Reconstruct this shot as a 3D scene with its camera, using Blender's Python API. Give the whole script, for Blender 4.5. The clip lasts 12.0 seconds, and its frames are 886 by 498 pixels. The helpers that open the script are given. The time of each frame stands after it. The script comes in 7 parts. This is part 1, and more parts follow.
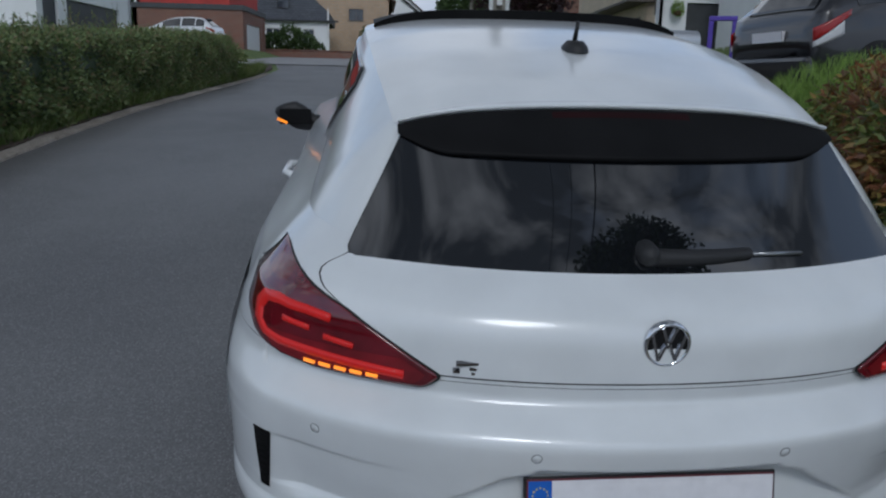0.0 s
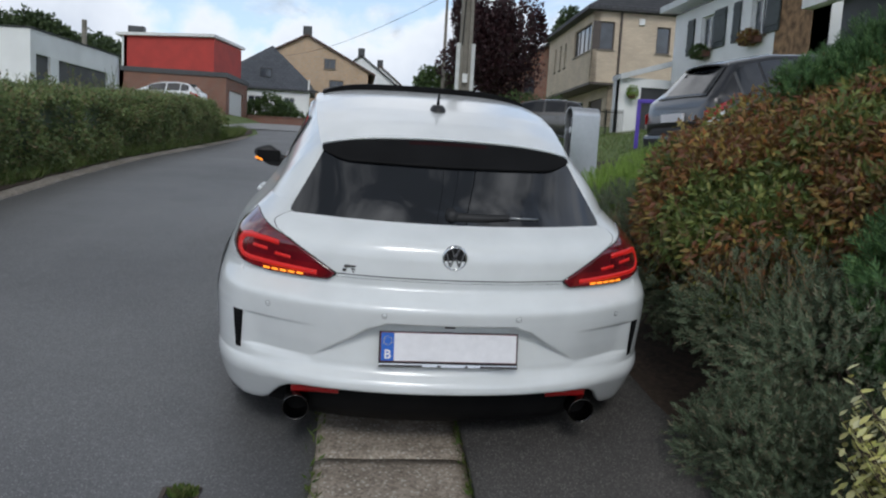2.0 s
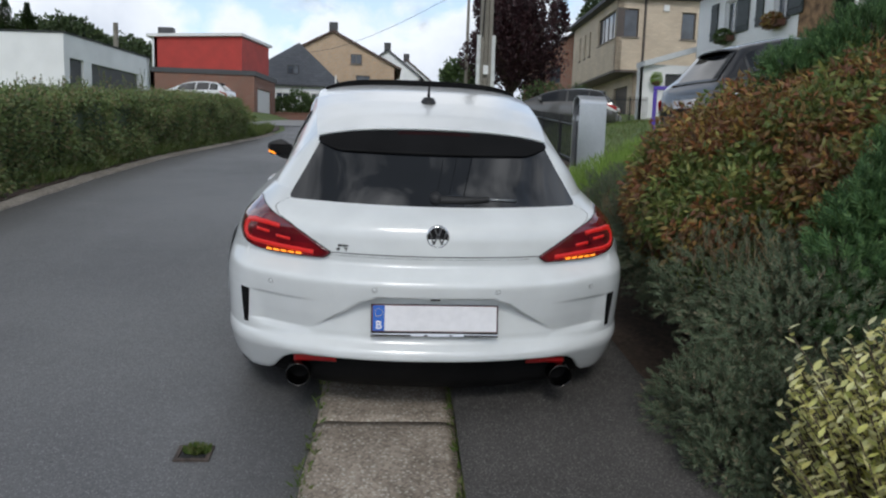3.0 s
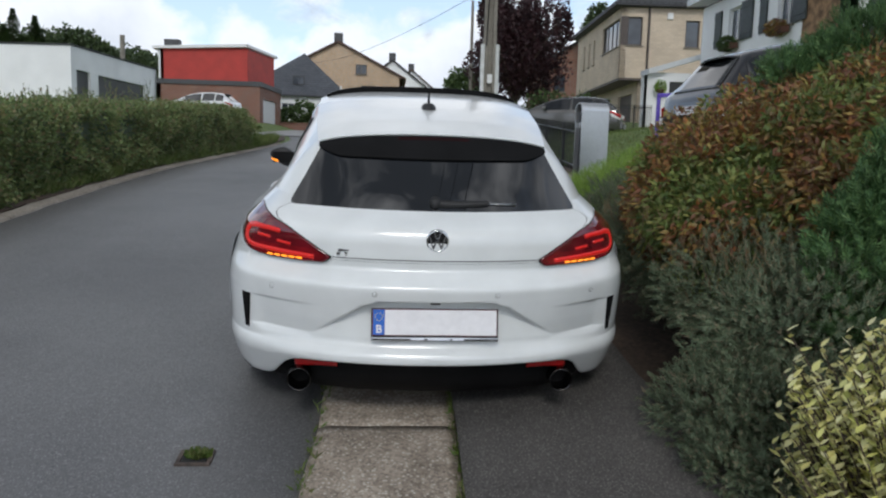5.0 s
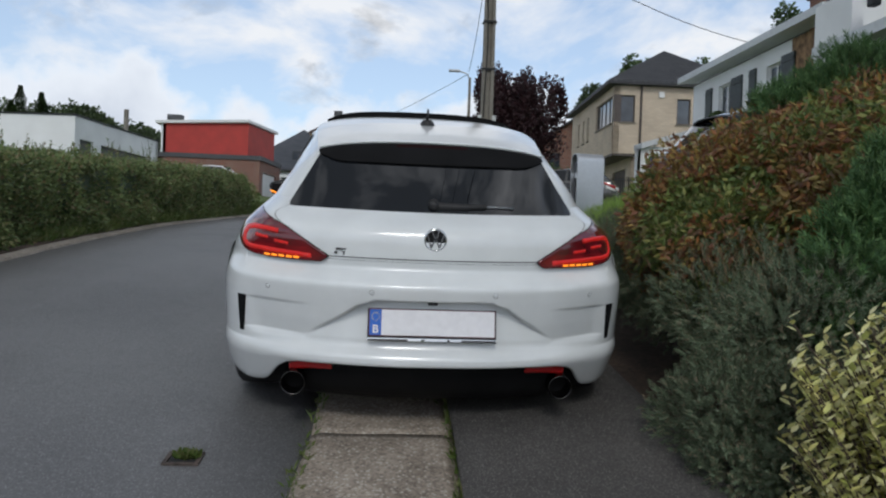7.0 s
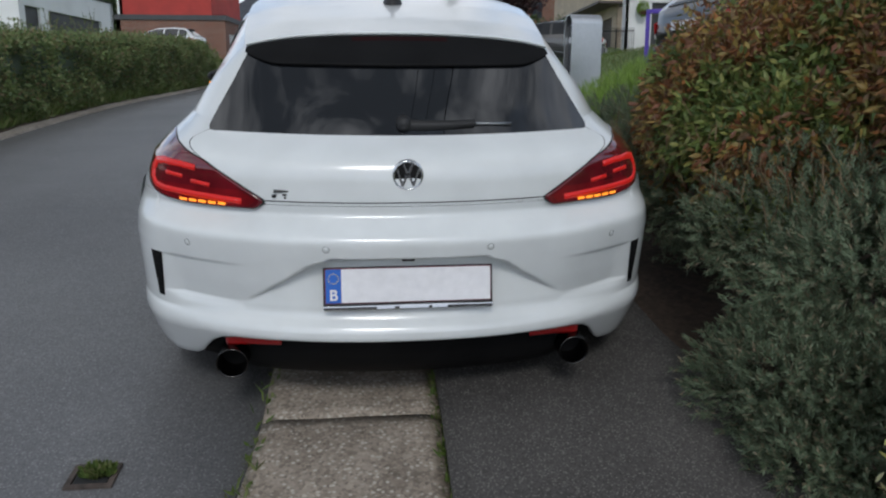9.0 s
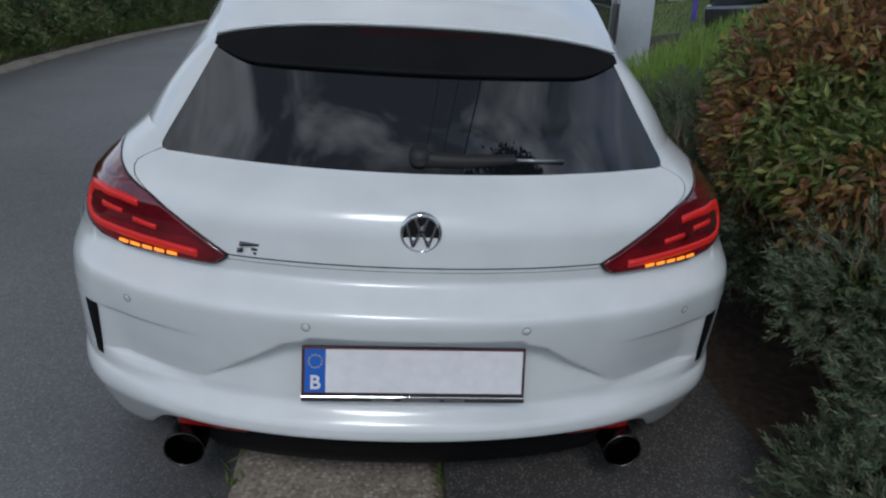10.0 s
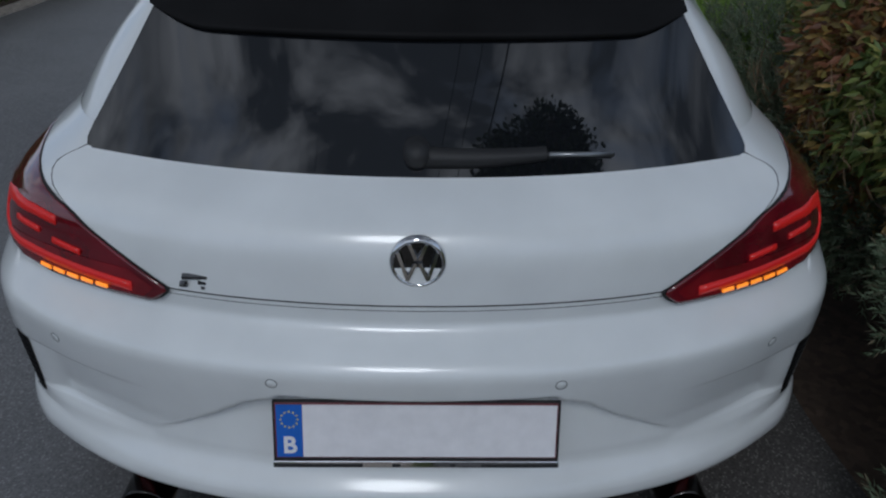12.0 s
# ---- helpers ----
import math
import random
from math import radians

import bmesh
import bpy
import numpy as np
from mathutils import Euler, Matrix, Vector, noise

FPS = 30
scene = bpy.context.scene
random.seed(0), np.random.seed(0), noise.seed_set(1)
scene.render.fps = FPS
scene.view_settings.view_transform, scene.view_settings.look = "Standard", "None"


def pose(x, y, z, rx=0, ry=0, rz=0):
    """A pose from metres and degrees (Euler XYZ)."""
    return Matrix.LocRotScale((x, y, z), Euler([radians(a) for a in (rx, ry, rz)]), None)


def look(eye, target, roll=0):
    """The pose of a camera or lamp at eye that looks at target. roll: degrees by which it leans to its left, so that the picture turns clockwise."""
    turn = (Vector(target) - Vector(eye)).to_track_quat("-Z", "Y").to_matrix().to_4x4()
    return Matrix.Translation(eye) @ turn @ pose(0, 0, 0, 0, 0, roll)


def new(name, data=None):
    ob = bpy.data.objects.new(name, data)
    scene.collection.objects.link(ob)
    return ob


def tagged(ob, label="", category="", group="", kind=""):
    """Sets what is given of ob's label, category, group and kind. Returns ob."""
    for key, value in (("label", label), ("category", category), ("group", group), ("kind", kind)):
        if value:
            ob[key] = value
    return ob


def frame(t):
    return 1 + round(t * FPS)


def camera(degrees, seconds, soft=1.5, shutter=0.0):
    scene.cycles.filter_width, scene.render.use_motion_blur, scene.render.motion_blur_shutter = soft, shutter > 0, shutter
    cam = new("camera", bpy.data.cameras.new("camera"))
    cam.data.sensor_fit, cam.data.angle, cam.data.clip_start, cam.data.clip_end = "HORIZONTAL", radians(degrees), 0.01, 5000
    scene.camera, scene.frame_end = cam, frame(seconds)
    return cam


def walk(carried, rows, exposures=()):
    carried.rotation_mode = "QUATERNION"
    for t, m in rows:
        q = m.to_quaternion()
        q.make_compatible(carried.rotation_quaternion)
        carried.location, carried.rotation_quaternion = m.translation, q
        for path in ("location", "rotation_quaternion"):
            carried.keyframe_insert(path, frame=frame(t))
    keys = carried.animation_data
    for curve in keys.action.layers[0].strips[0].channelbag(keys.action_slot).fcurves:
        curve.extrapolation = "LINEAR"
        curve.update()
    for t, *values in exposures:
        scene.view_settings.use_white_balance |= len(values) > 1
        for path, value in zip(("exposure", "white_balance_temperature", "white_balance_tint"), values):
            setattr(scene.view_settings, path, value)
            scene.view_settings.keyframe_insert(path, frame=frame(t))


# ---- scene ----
cam = camera(61.0, 12.0, 2.2)
PATH = [
    (0, (-0.559, -1.423, 1.323), (-0.381, 0.523, 0.897), 1.26),
    (0.5, (-0.554, -1.815, 1.304), (-0.318, 0.152, 1.029), 2.49),
    (1, (-0.489, -2.197, 1.298), (-0.246, -0.223, 1.086), 2.11),
    (1.5, (-0.383, -2.520, 1.254), (-0.170, -0.543, 1.043), 0.41),
    (2, (-0.383, -2.816, 1.208), (-0.139, -0.845, 0.969), 3.32),
    (2.5, (-0.309, -3.014, 1.204), (-0.101, -1.043, 0.939), 1.19),
    (3, (-0.226, -3.112, 1.196), (-0.063, -1.136, 0.934), 1.96),
    (5, (-0.201, -3.129, 1.177), (-0.054, -1.148, 0.939), 1.60),
    (5.5, (-0.210, -3.118, 1.178), (-0.052, -1.133, 0.997), 1.82),
    (6, (-0.200, -3.119, 1.076), (-0.041, -1.126, 1.052), 1.16),
    (6.5, (-0.203, -3.138, 0.948), (-0.046, -1.145, 0.992), 1.84),
    (7, (-0.200, -3.143, 0.858), (-0.048, -1.149, 0.826), 2.02),
    (7.5, (-0.192, -3.097, 0.915), (-0.034, -1.116, 0.695), 2.41),
    (7.7, (-0.183, -3.078, 0.980), (-0.021, -1.107, 0.680), 2.59),
    (9.3, (-0.079, -2.143, 1.151), (0.123, -0.209, 0.683), -0.14),
    (9.5, (-0.052, -2.020, 1.233), (0.112, -0.099, 0.703), 1.07),
    (10, (-0.077, -1.698, 1.285), (0.076, 0.214, 0.719), 3.06),
    (10.5, (-0.116, -1.405, 1.364), (0.065, 0.476, 0.709), 1.12),
    (11, (-0.041, -1.263, 1.388), (0.042, 0.594, 0.650), 2.56),
    (11.5, (0.011, -1.235, 1.361), (0.046, 0.618, 0.607), 1.29),
    (12, (0.027, -1.227, 1.343), (0.052, 0.618, 0.573), 1.11),
]
EXPOSURES = [
    (0.0, -0.10, 5700, 10), (0.5, 0.05, 5800, 10), (1.5, 0.35, 6050, 10), (2.5, 0.50, 6200, 10), (5.5, 0.58, 6250, 10),
    (6.5, 0.37, 6200, 10), (7.0, 0.32, 6180, 10), (7.5, 0.42, 6150, 10), (9.5, 0.40, 6050, 10), (10.0, 0.12, 5850, 10), (10.5, -0.05, 5720, 10), (12.0, -0.30, 5700, 10),
]
walk(cam, [(t, look(eye, target, roll)) for t, eye, target, roll in PATH], EXPOSURES)

# ---- world and sun ----
SLOPE = 6.5
world = bpy.data.worlds.new("sky")
scene.world = world
world.use_nodes = True
wn, wl = world.node_tree.nodes, world.node_tree.links
wn.clear()


def wnode(kind, **kw):
    n = wn.new(kind)
    for k, v in kw.items():
        n.inputs[k].default_value = v
    return n


sky = wn.new("ShaderNodeTexSky")
sky.sky_type, sky.sun_disc = "NISHITA", False
sky.sun_elevation, sky.sun_rotation = radians(38), radians(184)
sky.air_density, sky.dust_density, sky.ozone_density = 1.0, 1.2, 1.5
geo = wn.new("ShaderNodeTexCoord")
# cloud cover: the sky's dome flattened to a layer, so that clouds crowd towards the horizon
sep = wn.new("ShaderNodeSeparateXYZ")
wl.new(geo.outputs["Generated"], sep.inputs[0])
flat = wnode("ShaderNodeMath")
flat.operation = "MAXIMUM"
flat.inputs[1].default_value = 0.02
wl.new(sep.outputs["Z"], flat.inputs[0])
lift = wn.new("ShaderNodeMath")
lift.operation = "ADD"
lift.inputs[1].default_value = 0.42
wl.new(flat.outputs[0], lift.inputs[0])
layer = wn.new("ShaderNodeVectorMath")
layer.operation = "DIVIDE"
comb = wn.new("ShaderNodeCombineXYZ")
for i in range(3):
    wl.new(lift.outputs[0], comb.inputs[i])
wl.new(geo.outputs["Generated"], layer.inputs[0])
wl.new(comb.outputs[0], layer.inputs[1])
cn = wnode("ShaderNodeTexNoise", Scale=2.6, Detail=10.0, Roughness=0.58, Distortion=0.5)
wl.new(layer.outputs[0], cn.inputs["Vector"])
cr = wn.new("ShaderNodeValToRGB")
cr.color_ramp.elements[0].position, cr.color_ramp.elements[1].position = 0.38, 0.54
more = wnode("ShaderNodeMath")
more.operation = "MULTIPLY_ADD"
more.inputs[1].default_value, more.inputs[2].default_value = 0.30, -0.16
wl.new(sep.outputs["Z"], more.inputs[0])
cover = wn.new("ShaderNodeMath")
wl.new(cn.outputs["Fac"], cover.inputs[0])
wl.new(more.outputs[0], cover.inputs[1])
wl.new(cover.outputs[0], cr.inputs[0])
cn2 = wnode("ShaderNodeTexNoise", Scale=3.4, Detail=9.0, Roughness=0.6, Distortion=0.4)
wl.new(layer.outputs[0], cn2.inputs["Vector"])
cr2 = wn.new("ShaderNodeValToRGB")
cr2.color_ramp.elements[0].position, cr2.color_ramp.elements[0].color = 0.40, (0.14, 0.155, 0.175, 1)
cr2.color_ramp.elements[1].position, cr2.color_ramp.elements[1].color = 0.58, (1.0, 1.0, 1.0, 1)
shade = wnode("ShaderNodeMath")
shade.operation = "MULTIPLY_ADD"
shade.inputs[1].default_value, shade.inputs[2].default_value = -0.34, 0.22
wl.new(sep.outputs["Z"], shade.inputs[0])
tone = wn.new("ShaderNodeMath")
wl.new(cn2.outputs["Fac"], tone.inputs[0])
wl.new(shade.outputs[0], tone.inputs[1])
wl.new(tone.outputs[0], cr2.inputs[0])
skyscale = wn.new("ShaderNodeVectorMath")
skyscale.operation = "SCALE"
skyscale.inputs["Scale"].default_value = 0.12
wl.new(sky.outputs[0], skyscale.inputs[0])
cloudscale = wn.new("ShaderNodeVectorMath")
cloudscale.operation = "SCALE"
cloudscale.inputs["Scale"].default_value = 0.71
wl.new(cr2.outputs["Color"], cloudscale.inputs[0])
mix = wn.new("ShaderNodeMix")
mix.data_type = "RGBA"
wl.new(cr.outputs["Color"], mix.inputs["Factor"])
haze = wn.new("ShaderNodeMix")
haze.data_type = "RGBA"
haze.inputs["Factor"].default_value = 0.42
haze.inputs["B"].default_value = (0.52, 0.58, 0.645, 1)
wl.new(skyscale.outputs[0], haze.inputs["A"])
wl.new(haze.outputs["Result"], mix.inputs["A"])
wl.new(cloudscale.outputs[0], mix.inputs["B"])
# heaped clouds low over the horizon
puff = wnode("ShaderNodeTexNoise", Scale=5.5, Detail=9.0, Roughness=0.52, Distortion=0.1)
wl.new(geo.outputs["Generated"], puff.inputs["Vector"])
low = wnode("ShaderNodeMath")
low.operation = "MULTIPLY_ADD"
low.inputs[1].default_value, low.inputs[2].default_value = -2.3, 0.44
wl.new(sep.outputs["Z"], low.inputs[0])
heap = wn.new("ShaderNodeMath")
wl.new(puff.outputs["Fac"], heap.inputs[0])
wl.new(low.outputs[0], heap.inputs[1])
heapramp = wn.new("ShaderNodeValToRGB")
heapramp.color_ramp.elements[0].position, heapramp.color_ramp.elements[1].position = 0.50, 0.56
wl.new(heap.outputs[0], heapramp.inputs[0])
heapcol = wn.new("ShaderNodeValToRGB")
heapcol.color_ramp.elements[0].position, heapcol.color_ramp.elements[0].color = 0.50, (0.72, 0.74, 0.76, 1)
heapcol.color_ramp.elements[1].position, heapcol.color_ramp.elements[1].color = 0.74, (0.52, 0.55, 0.60, 1)
wl.new(heap.outputs[0], heapcol.inputs[0])
sky_mix = wn.new("ShaderNodeMix")
sky_mix.data_type = "RGBA"
wl.new(heapramp.outputs["Color"], sky_mix.inputs["Factor"])
wl.new(mix.outputs["Result"], sky_mix.inputs["A"])
wl.new(heapcol.outputs["Color"], sky_mix.inputs["B"])
bg = wn.new("ShaderNodeBackground")
bg.inputs["Strength"].default_value = 1.0
wl.new(sky_mix.outputs["Result"], bg.inputs["Color"])
out = wn.new("ShaderNodeOutputWorld")
wl.new(bg.outputs[0], out.inputs["Surface"])

sun = new("sun", bpy.data.lights.new("sun", "SUN"))
sun.data.energy, sun.data.angle, sun.data.color = 0.7, radians(14), (1.0, 0.96, 0.89)
sun.matrix_world = look((-1.3, -18.0, 14.0), (0, 0, 0))


# ---- materials ----
def mat(name, base, rough=0.6, metal=0.0, vary=0.15, scale=6.0, bump=0.0, bump_scale=40.0, coat=0.0, spec=0.5, island=0.0, objvary=0.0, second=None, emit=None, estr=0.0, fine=0.1, coat_rough=0.03):
    m = bpy.data.materials.new(name)
    m.use_nodes = True
    nt = m.node_tree
    N, L = nt.nodes, nt.links
    p = N["Principled BSDF"]
    p.inputs["Roughness"].default_value = rough
    p.inputs["Metallic"].default_value = metal
    p.inputs["Coat Weight"].default_value = coat
    p.inputs["Coat Roughness"].default_value = coat_rough
    p.inputs["Specular IOR Level"].default_value = spec
    tc = N.new("ShaderNodeTexCoord")
    n1 = N.new("ShaderNodeTexNoise")
    n1.inputs["Scale"].default_value, n1.inputs["Detail"].default_value = scale, 5.0
    L.new(tc.outputs["Object"], n1.inputs["Vector"])
    n2 = N.new("ShaderNodeTexNoise")
    n2.inputs["Scale"].default_value, n2.inputs["Detail"].default_value = bump_scale, 4.0
    L.new(tc.outputs["Object"], n2.inputs["Vector"])
    ramp = N.new("ShaderNodeValToRGB")
    b = second or tuple(c * (1 - vary) for c in base)
    a = base if second else tuple(min(1.0, c * (1 + vary)) for c in base)
    ramp.color_ramp.elements[0].position, ramp.color_ramp.elements[0].color = 0.35, (*b, 1)
    ramp.color_ramp.elements[1].position, ramp.color_ramp.elements[1].color = 0.65, (*a, 1)
    L.new(n1.outputs["Fac"], ramp.inputs[0])
    hsv = N.new("ShaderNodeHueSaturation")
    L.new(ramp.outputs["Color"], hsv.inputs["Color"])
    add = N.new("ShaderNodeMath")
    add.operation = "MULTIPLY_ADD"
    add.inputs[1].default_value, add.inputs[2].default_value = 2 * fine, 1 - fine
    L.new(n2.outputs["Fac"], add.inputs[0])
    val = add.outputs[0]
    if island or objvary:
        src = N.new("ShaderNodeNewGeometry").outputs["Random Per Island"] if island else N.new("ShaderNodeObjectInfo").outputs["Random"]
        k = island or objvary
        r = N.new("ShaderNodeMath")
        r.operation = "MULTIPLY_ADD"
        r.inputs[1].default_value, r.inputs[2].default_value = 2 * k, 1 - k
        L.new(src, r.inputs[0])
        mul = N.new("ShaderNodeMath")
        mul.operation = "MULTIPLY"
        L.new(r.outputs[0], mul.inputs[0])
        L.new(val, mul.inputs[1])
        val = mul.outputs[0]
    L.new(val, hsv.inputs["Value"])
    L.new(hsv.outputs["Color"], p.inputs["Base Color"])
    if bump:
        bp = N.new("ShaderNodeBump")
        bp.inputs["Strength"].default_value, bp.inputs["Distance"].default_value = bump, 0.01
        L.new(n2.outputs["Fac"], bp.inputs["Height"])
        L.new(bp.outputs["Normal"], p.inputs["Normal"])
    if emit:
        p.inputs["Emission Color"].default_value, p.inputs["Emission Strength"].default_value = (*emit, 1), estr
    return m


def leafmat(name, cols, rough=0.5, through_light=0.25):
    """Leaves of several colours, one chosen for each leaf."""
    m = bpy.data.materials.new(name)
    m.use_nodes = True
    N, L = m.node_tree.nodes, m.node_tree.links
    p = N["Principled BSDF"]
    p.inputs["Roughness"].default_value = rough
    g = N.new("ShaderNodeNewGeometry")
    r = N.new("ShaderNodeValToRGB")
    r.color_ramp.interpolation = "LINEAR"
    e = r.color_ramp.elements
    e[0].position, e[0].color = 0.0, (*cols[0], 1)
    e[1].position, e[1].color = 1.0, (*cols[-1], 1)
    for i, c in enumerate(cols[1:-1]):
        k = e.new((i + 1) / (len(cols) - 1))
        k.color = (*c, 1)
    L.new(g.outputs["Random Per Island"], r.inputs[0])
    n = N.new("ShaderNodeTexNoise")
    n.inputs["Scale"].default_value, n.inputs["Detail"].default_value = 2.2, 3.0
    tc = N.new("ShaderNodeTexCoord")
    L.new(tc.outputs["Object"], n.inputs["Vector"])
    ma = N.new("ShaderNodeMath")
    ma.operation = "MULTIPLY_ADD"
    ma.inputs[1].default_value, ma.inputs[2].default_value = 1.1, 0.42
    L.new(n.outputs["Fac"], ma.inputs[0])
    h = N.new("ShaderNodeHueSaturation")
    L.new(r.outputs["Color"], h.inputs["Color"])
    L.new(ma.outputs[0], h.inputs["Value"])
    L.new(h.outputs["Color"], p.inputs["Base Color"])
    t = N.new("ShaderNodeBsdfTranslucent")
    L.new(h.outputs["Color"], t.inputs["Color"])
    mx = N.new("ShaderNodeMixShader")
    mx.inputs[0].default_value = through_light
    L.new(p.outputs[0], mx.inputs[1])
    L.new(t.outputs[0], mx.inputs[2])
    L.new(mx.outputs[0], N["Material Output"].inputs["Surface"])
    return m


def brickmat(name, c1, c2, mortar, w=0.22, h=0.075, gap=0.012, rough=0.85):
    m = bpy.data.materials.new(name)
    m.use_nodes = True
    N, L = m.node_tree.nodes, m.node_tree.links
    p = N["Principled BSDF"]
    p.inputs["Roughness"].default_value = rough
    tc = N.new("ShaderNodeTexCoord")
    s = N.new("ShaderNodeSeparateXYZ")
    L.new(tc.outputs["Object"], s.inputs[0])
    a = N.new("ShaderNodeMath")
    a.operation = "ADD"
    L.new(s.outputs["X"], a.inputs[0])
    L.new(s.outputs["Y"], a.inputs[1])
    c = N.new("ShaderNodeCombineXYZ")
    L.new(a.outputs[0], c.inputs["X"])
    L.new(s.outputs["Z"], c.inputs["Y"])
    b = N.new("ShaderNodeTexBrick")
    b.inputs["Color1"].default_value, b.inputs["Color2"].default_value, b.inputs["Mortar"].default_value = (*c1, 1), (*c2, 1), (*mortar, 1)
    b.inputs["Scale"].default_value = 1.0
    b.inputs["Mortar Size"].default_value, b.inputs["Brick Width"].default_value, b.inputs["Row Height"].default_value = gap, w, h
    L.new(c.outputs[0], b.inputs["Vector"])
    n = N.new("ShaderNodeTexNoise")
    n.inputs["Scale"].default_value, n.inputs["Detail"].default_value = 0.8, 6.0
    L.new(tc.outputs["Object"], n.inputs["Vector"])
    ma = N.new("ShaderNodeMath")
    ma.operation = "MULTIPLY_ADD"
    ma.inputs[1].default_value, ma.inputs[2].default_value = 0.5, 0.75
    L.new(n.outputs["Fac"], ma.inputs[0])
    hs = N.new("ShaderNodeHueSaturation")
    L.new(b.outputs["Color"], hs.inputs["Color"])
    L.new(ma.outputs[0], hs.inputs["Value"])
    L.new(hs.outputs["Color"], p.inputs["Base Color"])
    bp = N.new("ShaderNodeBump")
    bp.inputs["Strength"].default_value, bp.inputs["Distance"].default_value = 0.6, 0.01
    bp.invert = True
    L.new(b.outputs["Fac"], bp.inputs["Height"])
    L.new(bp.outputs["Normal"], p.inputs["Normal"])
    return m


def groundmat(name, cols, fine_scale, big_scale, rough=0.9, bump=0.6, speck=None, speck_at=0.66, contrast=0.3):
    """Asphalt, concrete or earth: large stains, fine grain, light chips."""
    m = bpy.data.materials.new(name)
    m.use_nodes = True
    N, L = m.node_tree.nodes, m.node_tree.links
    p = N["Principled BSDF"]
    p.inputs["Roughness"].default_value = rough
    tc = N.new("ShaderNodeTexCoord")
    big = N.new("ShaderNodeTexNoise")
    big.inputs["Scale"].default_value, big.inputs["Detail"].default_value, big.inputs["Roughness"].default_value = big_scale, 6.0, 0.6
    L.new(tc.outputs["Object"], big.inputs["Vector"])
    r = N.new("ShaderNodeValToRGB")
    r.color_ramp.elements[0].position, r.color_ramp.elements[0].color = 0.3, (*cols[0], 1)
    r.color_ramp.elements[1].position, r.color_ramp.elements[1].color = 0.7, (*cols[1], 1)
    L.new(big.outputs["Fac"], r.inputs[0])
    fine = N.new("ShaderNodeTexVoronoi")
    fine.inputs["Scale"].default_value = fine_scale
    L.new(tc.outputs["Object"], fine.inputs["Vector"])
    fn = N.new("ShaderNodeTexNoise")
    fn.inputs["Scale"].default_value, fn.inputs["Detail"].default_value = fine_scale * 0.45, 6.0
    L.new(tc.outputs["Object"], fn.inputs["Vector"])
    bwn = N.new("ShaderNodeRGBToBW")
    L.new(fine.outputs["Color"], bwn.inputs[0])
    ma = N.new("ShaderNodeMath")
    ma.operation = "MULTIPLY_ADD"
    ma.inputs[1].default_value, ma.inputs[2].default_value = 2 * contrast, 1 - contrast
    L.new(bwn.outputs[0], ma.inputs[0])
    hs = N.new("ShaderNodeHueSaturation")
    L.new(r.outputs["Color"], hs.inputs["Color"])
    L.new(ma.outputs[0], hs.inputs["Value"])
    colour = hs.outputs["Color"]
    if speck:
        # rounded chips: cell centres, some of the cells only
        chip = N.new("ShaderNodeTexVoronoi")
        chip.inputs["Scale"].default_value = fine_scale * 0.7
        L.new(tc.outputs["Object"], chip.inputs["Vector"])
        pick = N.new("ShaderNodeRGBToBW")
        L.new(chip.outputs["Color"], pick.inputs[0])
        some = N.new("ShaderNodeValToRGB")
        some.color_ramp.elements[0].position, some.color_ramp.elements[1].position = speck_at, speck_at + 0.12
        L.new(pick.outputs[0], some.inputs[0])
        core = N.new("ShaderNodeValToRGB")
        core.color_ramp.elements[0].position, core.color_ramp.elements[0].color = 0.25, (1, 1, 1, 1)
        core.color_ramp.elements[1].position, core.color_ramp.elements[1].color = 0.55, (0, 0, 0, 1)
        L.new(chip.outputs["Distance"], core.inputs[0])
        both = N.new("ShaderNodeMath")
        both.operation = "MULTIPLY"
        L.new(some.outputs["Color"], both.inputs[0])
        L.new(core.outputs["Color"], both.inputs[1])
        mx = N.new("ShaderNodeMix")
        mx.data_type = "RGBA"
        L.new(both.outputs[0], mx.inputs["Factor"])
        L.new(colour, mx.inputs["A"])
        mx.inputs["B"].default_value = (*speck, 1)
        colour = mx.outputs["Result"]
    L.new(colour, p.inputs["Base Color"])
    bp = N.new("ShaderNodeBump")
    bp.inputs["Strength"].default_value, bp.inputs["Distance"].default_value = bump, 0.006
    L.new(bwn.outputs[0], bp.inputs["Height"])
    L.new(bp.outputs["Normal"], p.inputs["Normal"])
    return m


M = {}
M["paint"] = mat("white_paint", (0.79, 0.815, 0.815), 0.32, vary=0.035, scale=4.5, coat=1.0, fine=0.02, bump_scale=9, coat_rough=0.13)
M["black_gloss"] = mat("black_gloss", (0.012, 0.012, 0.013), 0.12, vary=0.2, coat=0.6)
M["black_plastic"] = mat("black_plastic", (0.018, 0.018, 0.019), 0.55, vary=0.25, bump=0.15, bump_scale=400)
M["black_matt"] = mat("matt_black", (0.008, 0.008, 0.0085), 0.6, vary=0.2, spec=0.12)
M["dark_chrome"] = mat("dark_chrome", (0.085, 0.08, 0.078), 0.25, 1.0, vary=0.2)
M["brake_dull"] = mat("dull_red_lens", (0.016, 0.002, 0.003), 0.5, vary=0.2, spec=0.15)
M["badge_dark"] = mat("smoked_chrome", (0.22, 0.22, 0.23), 0.15, 1.0, vary=0.3, scale=60)
M["gap"] = mat("panel_gap", (0.02, 0.021, 0.022), 0.8)
M["seam"] = mat("soft_seam", (0.20, 0.21, 0.215), 0.6)
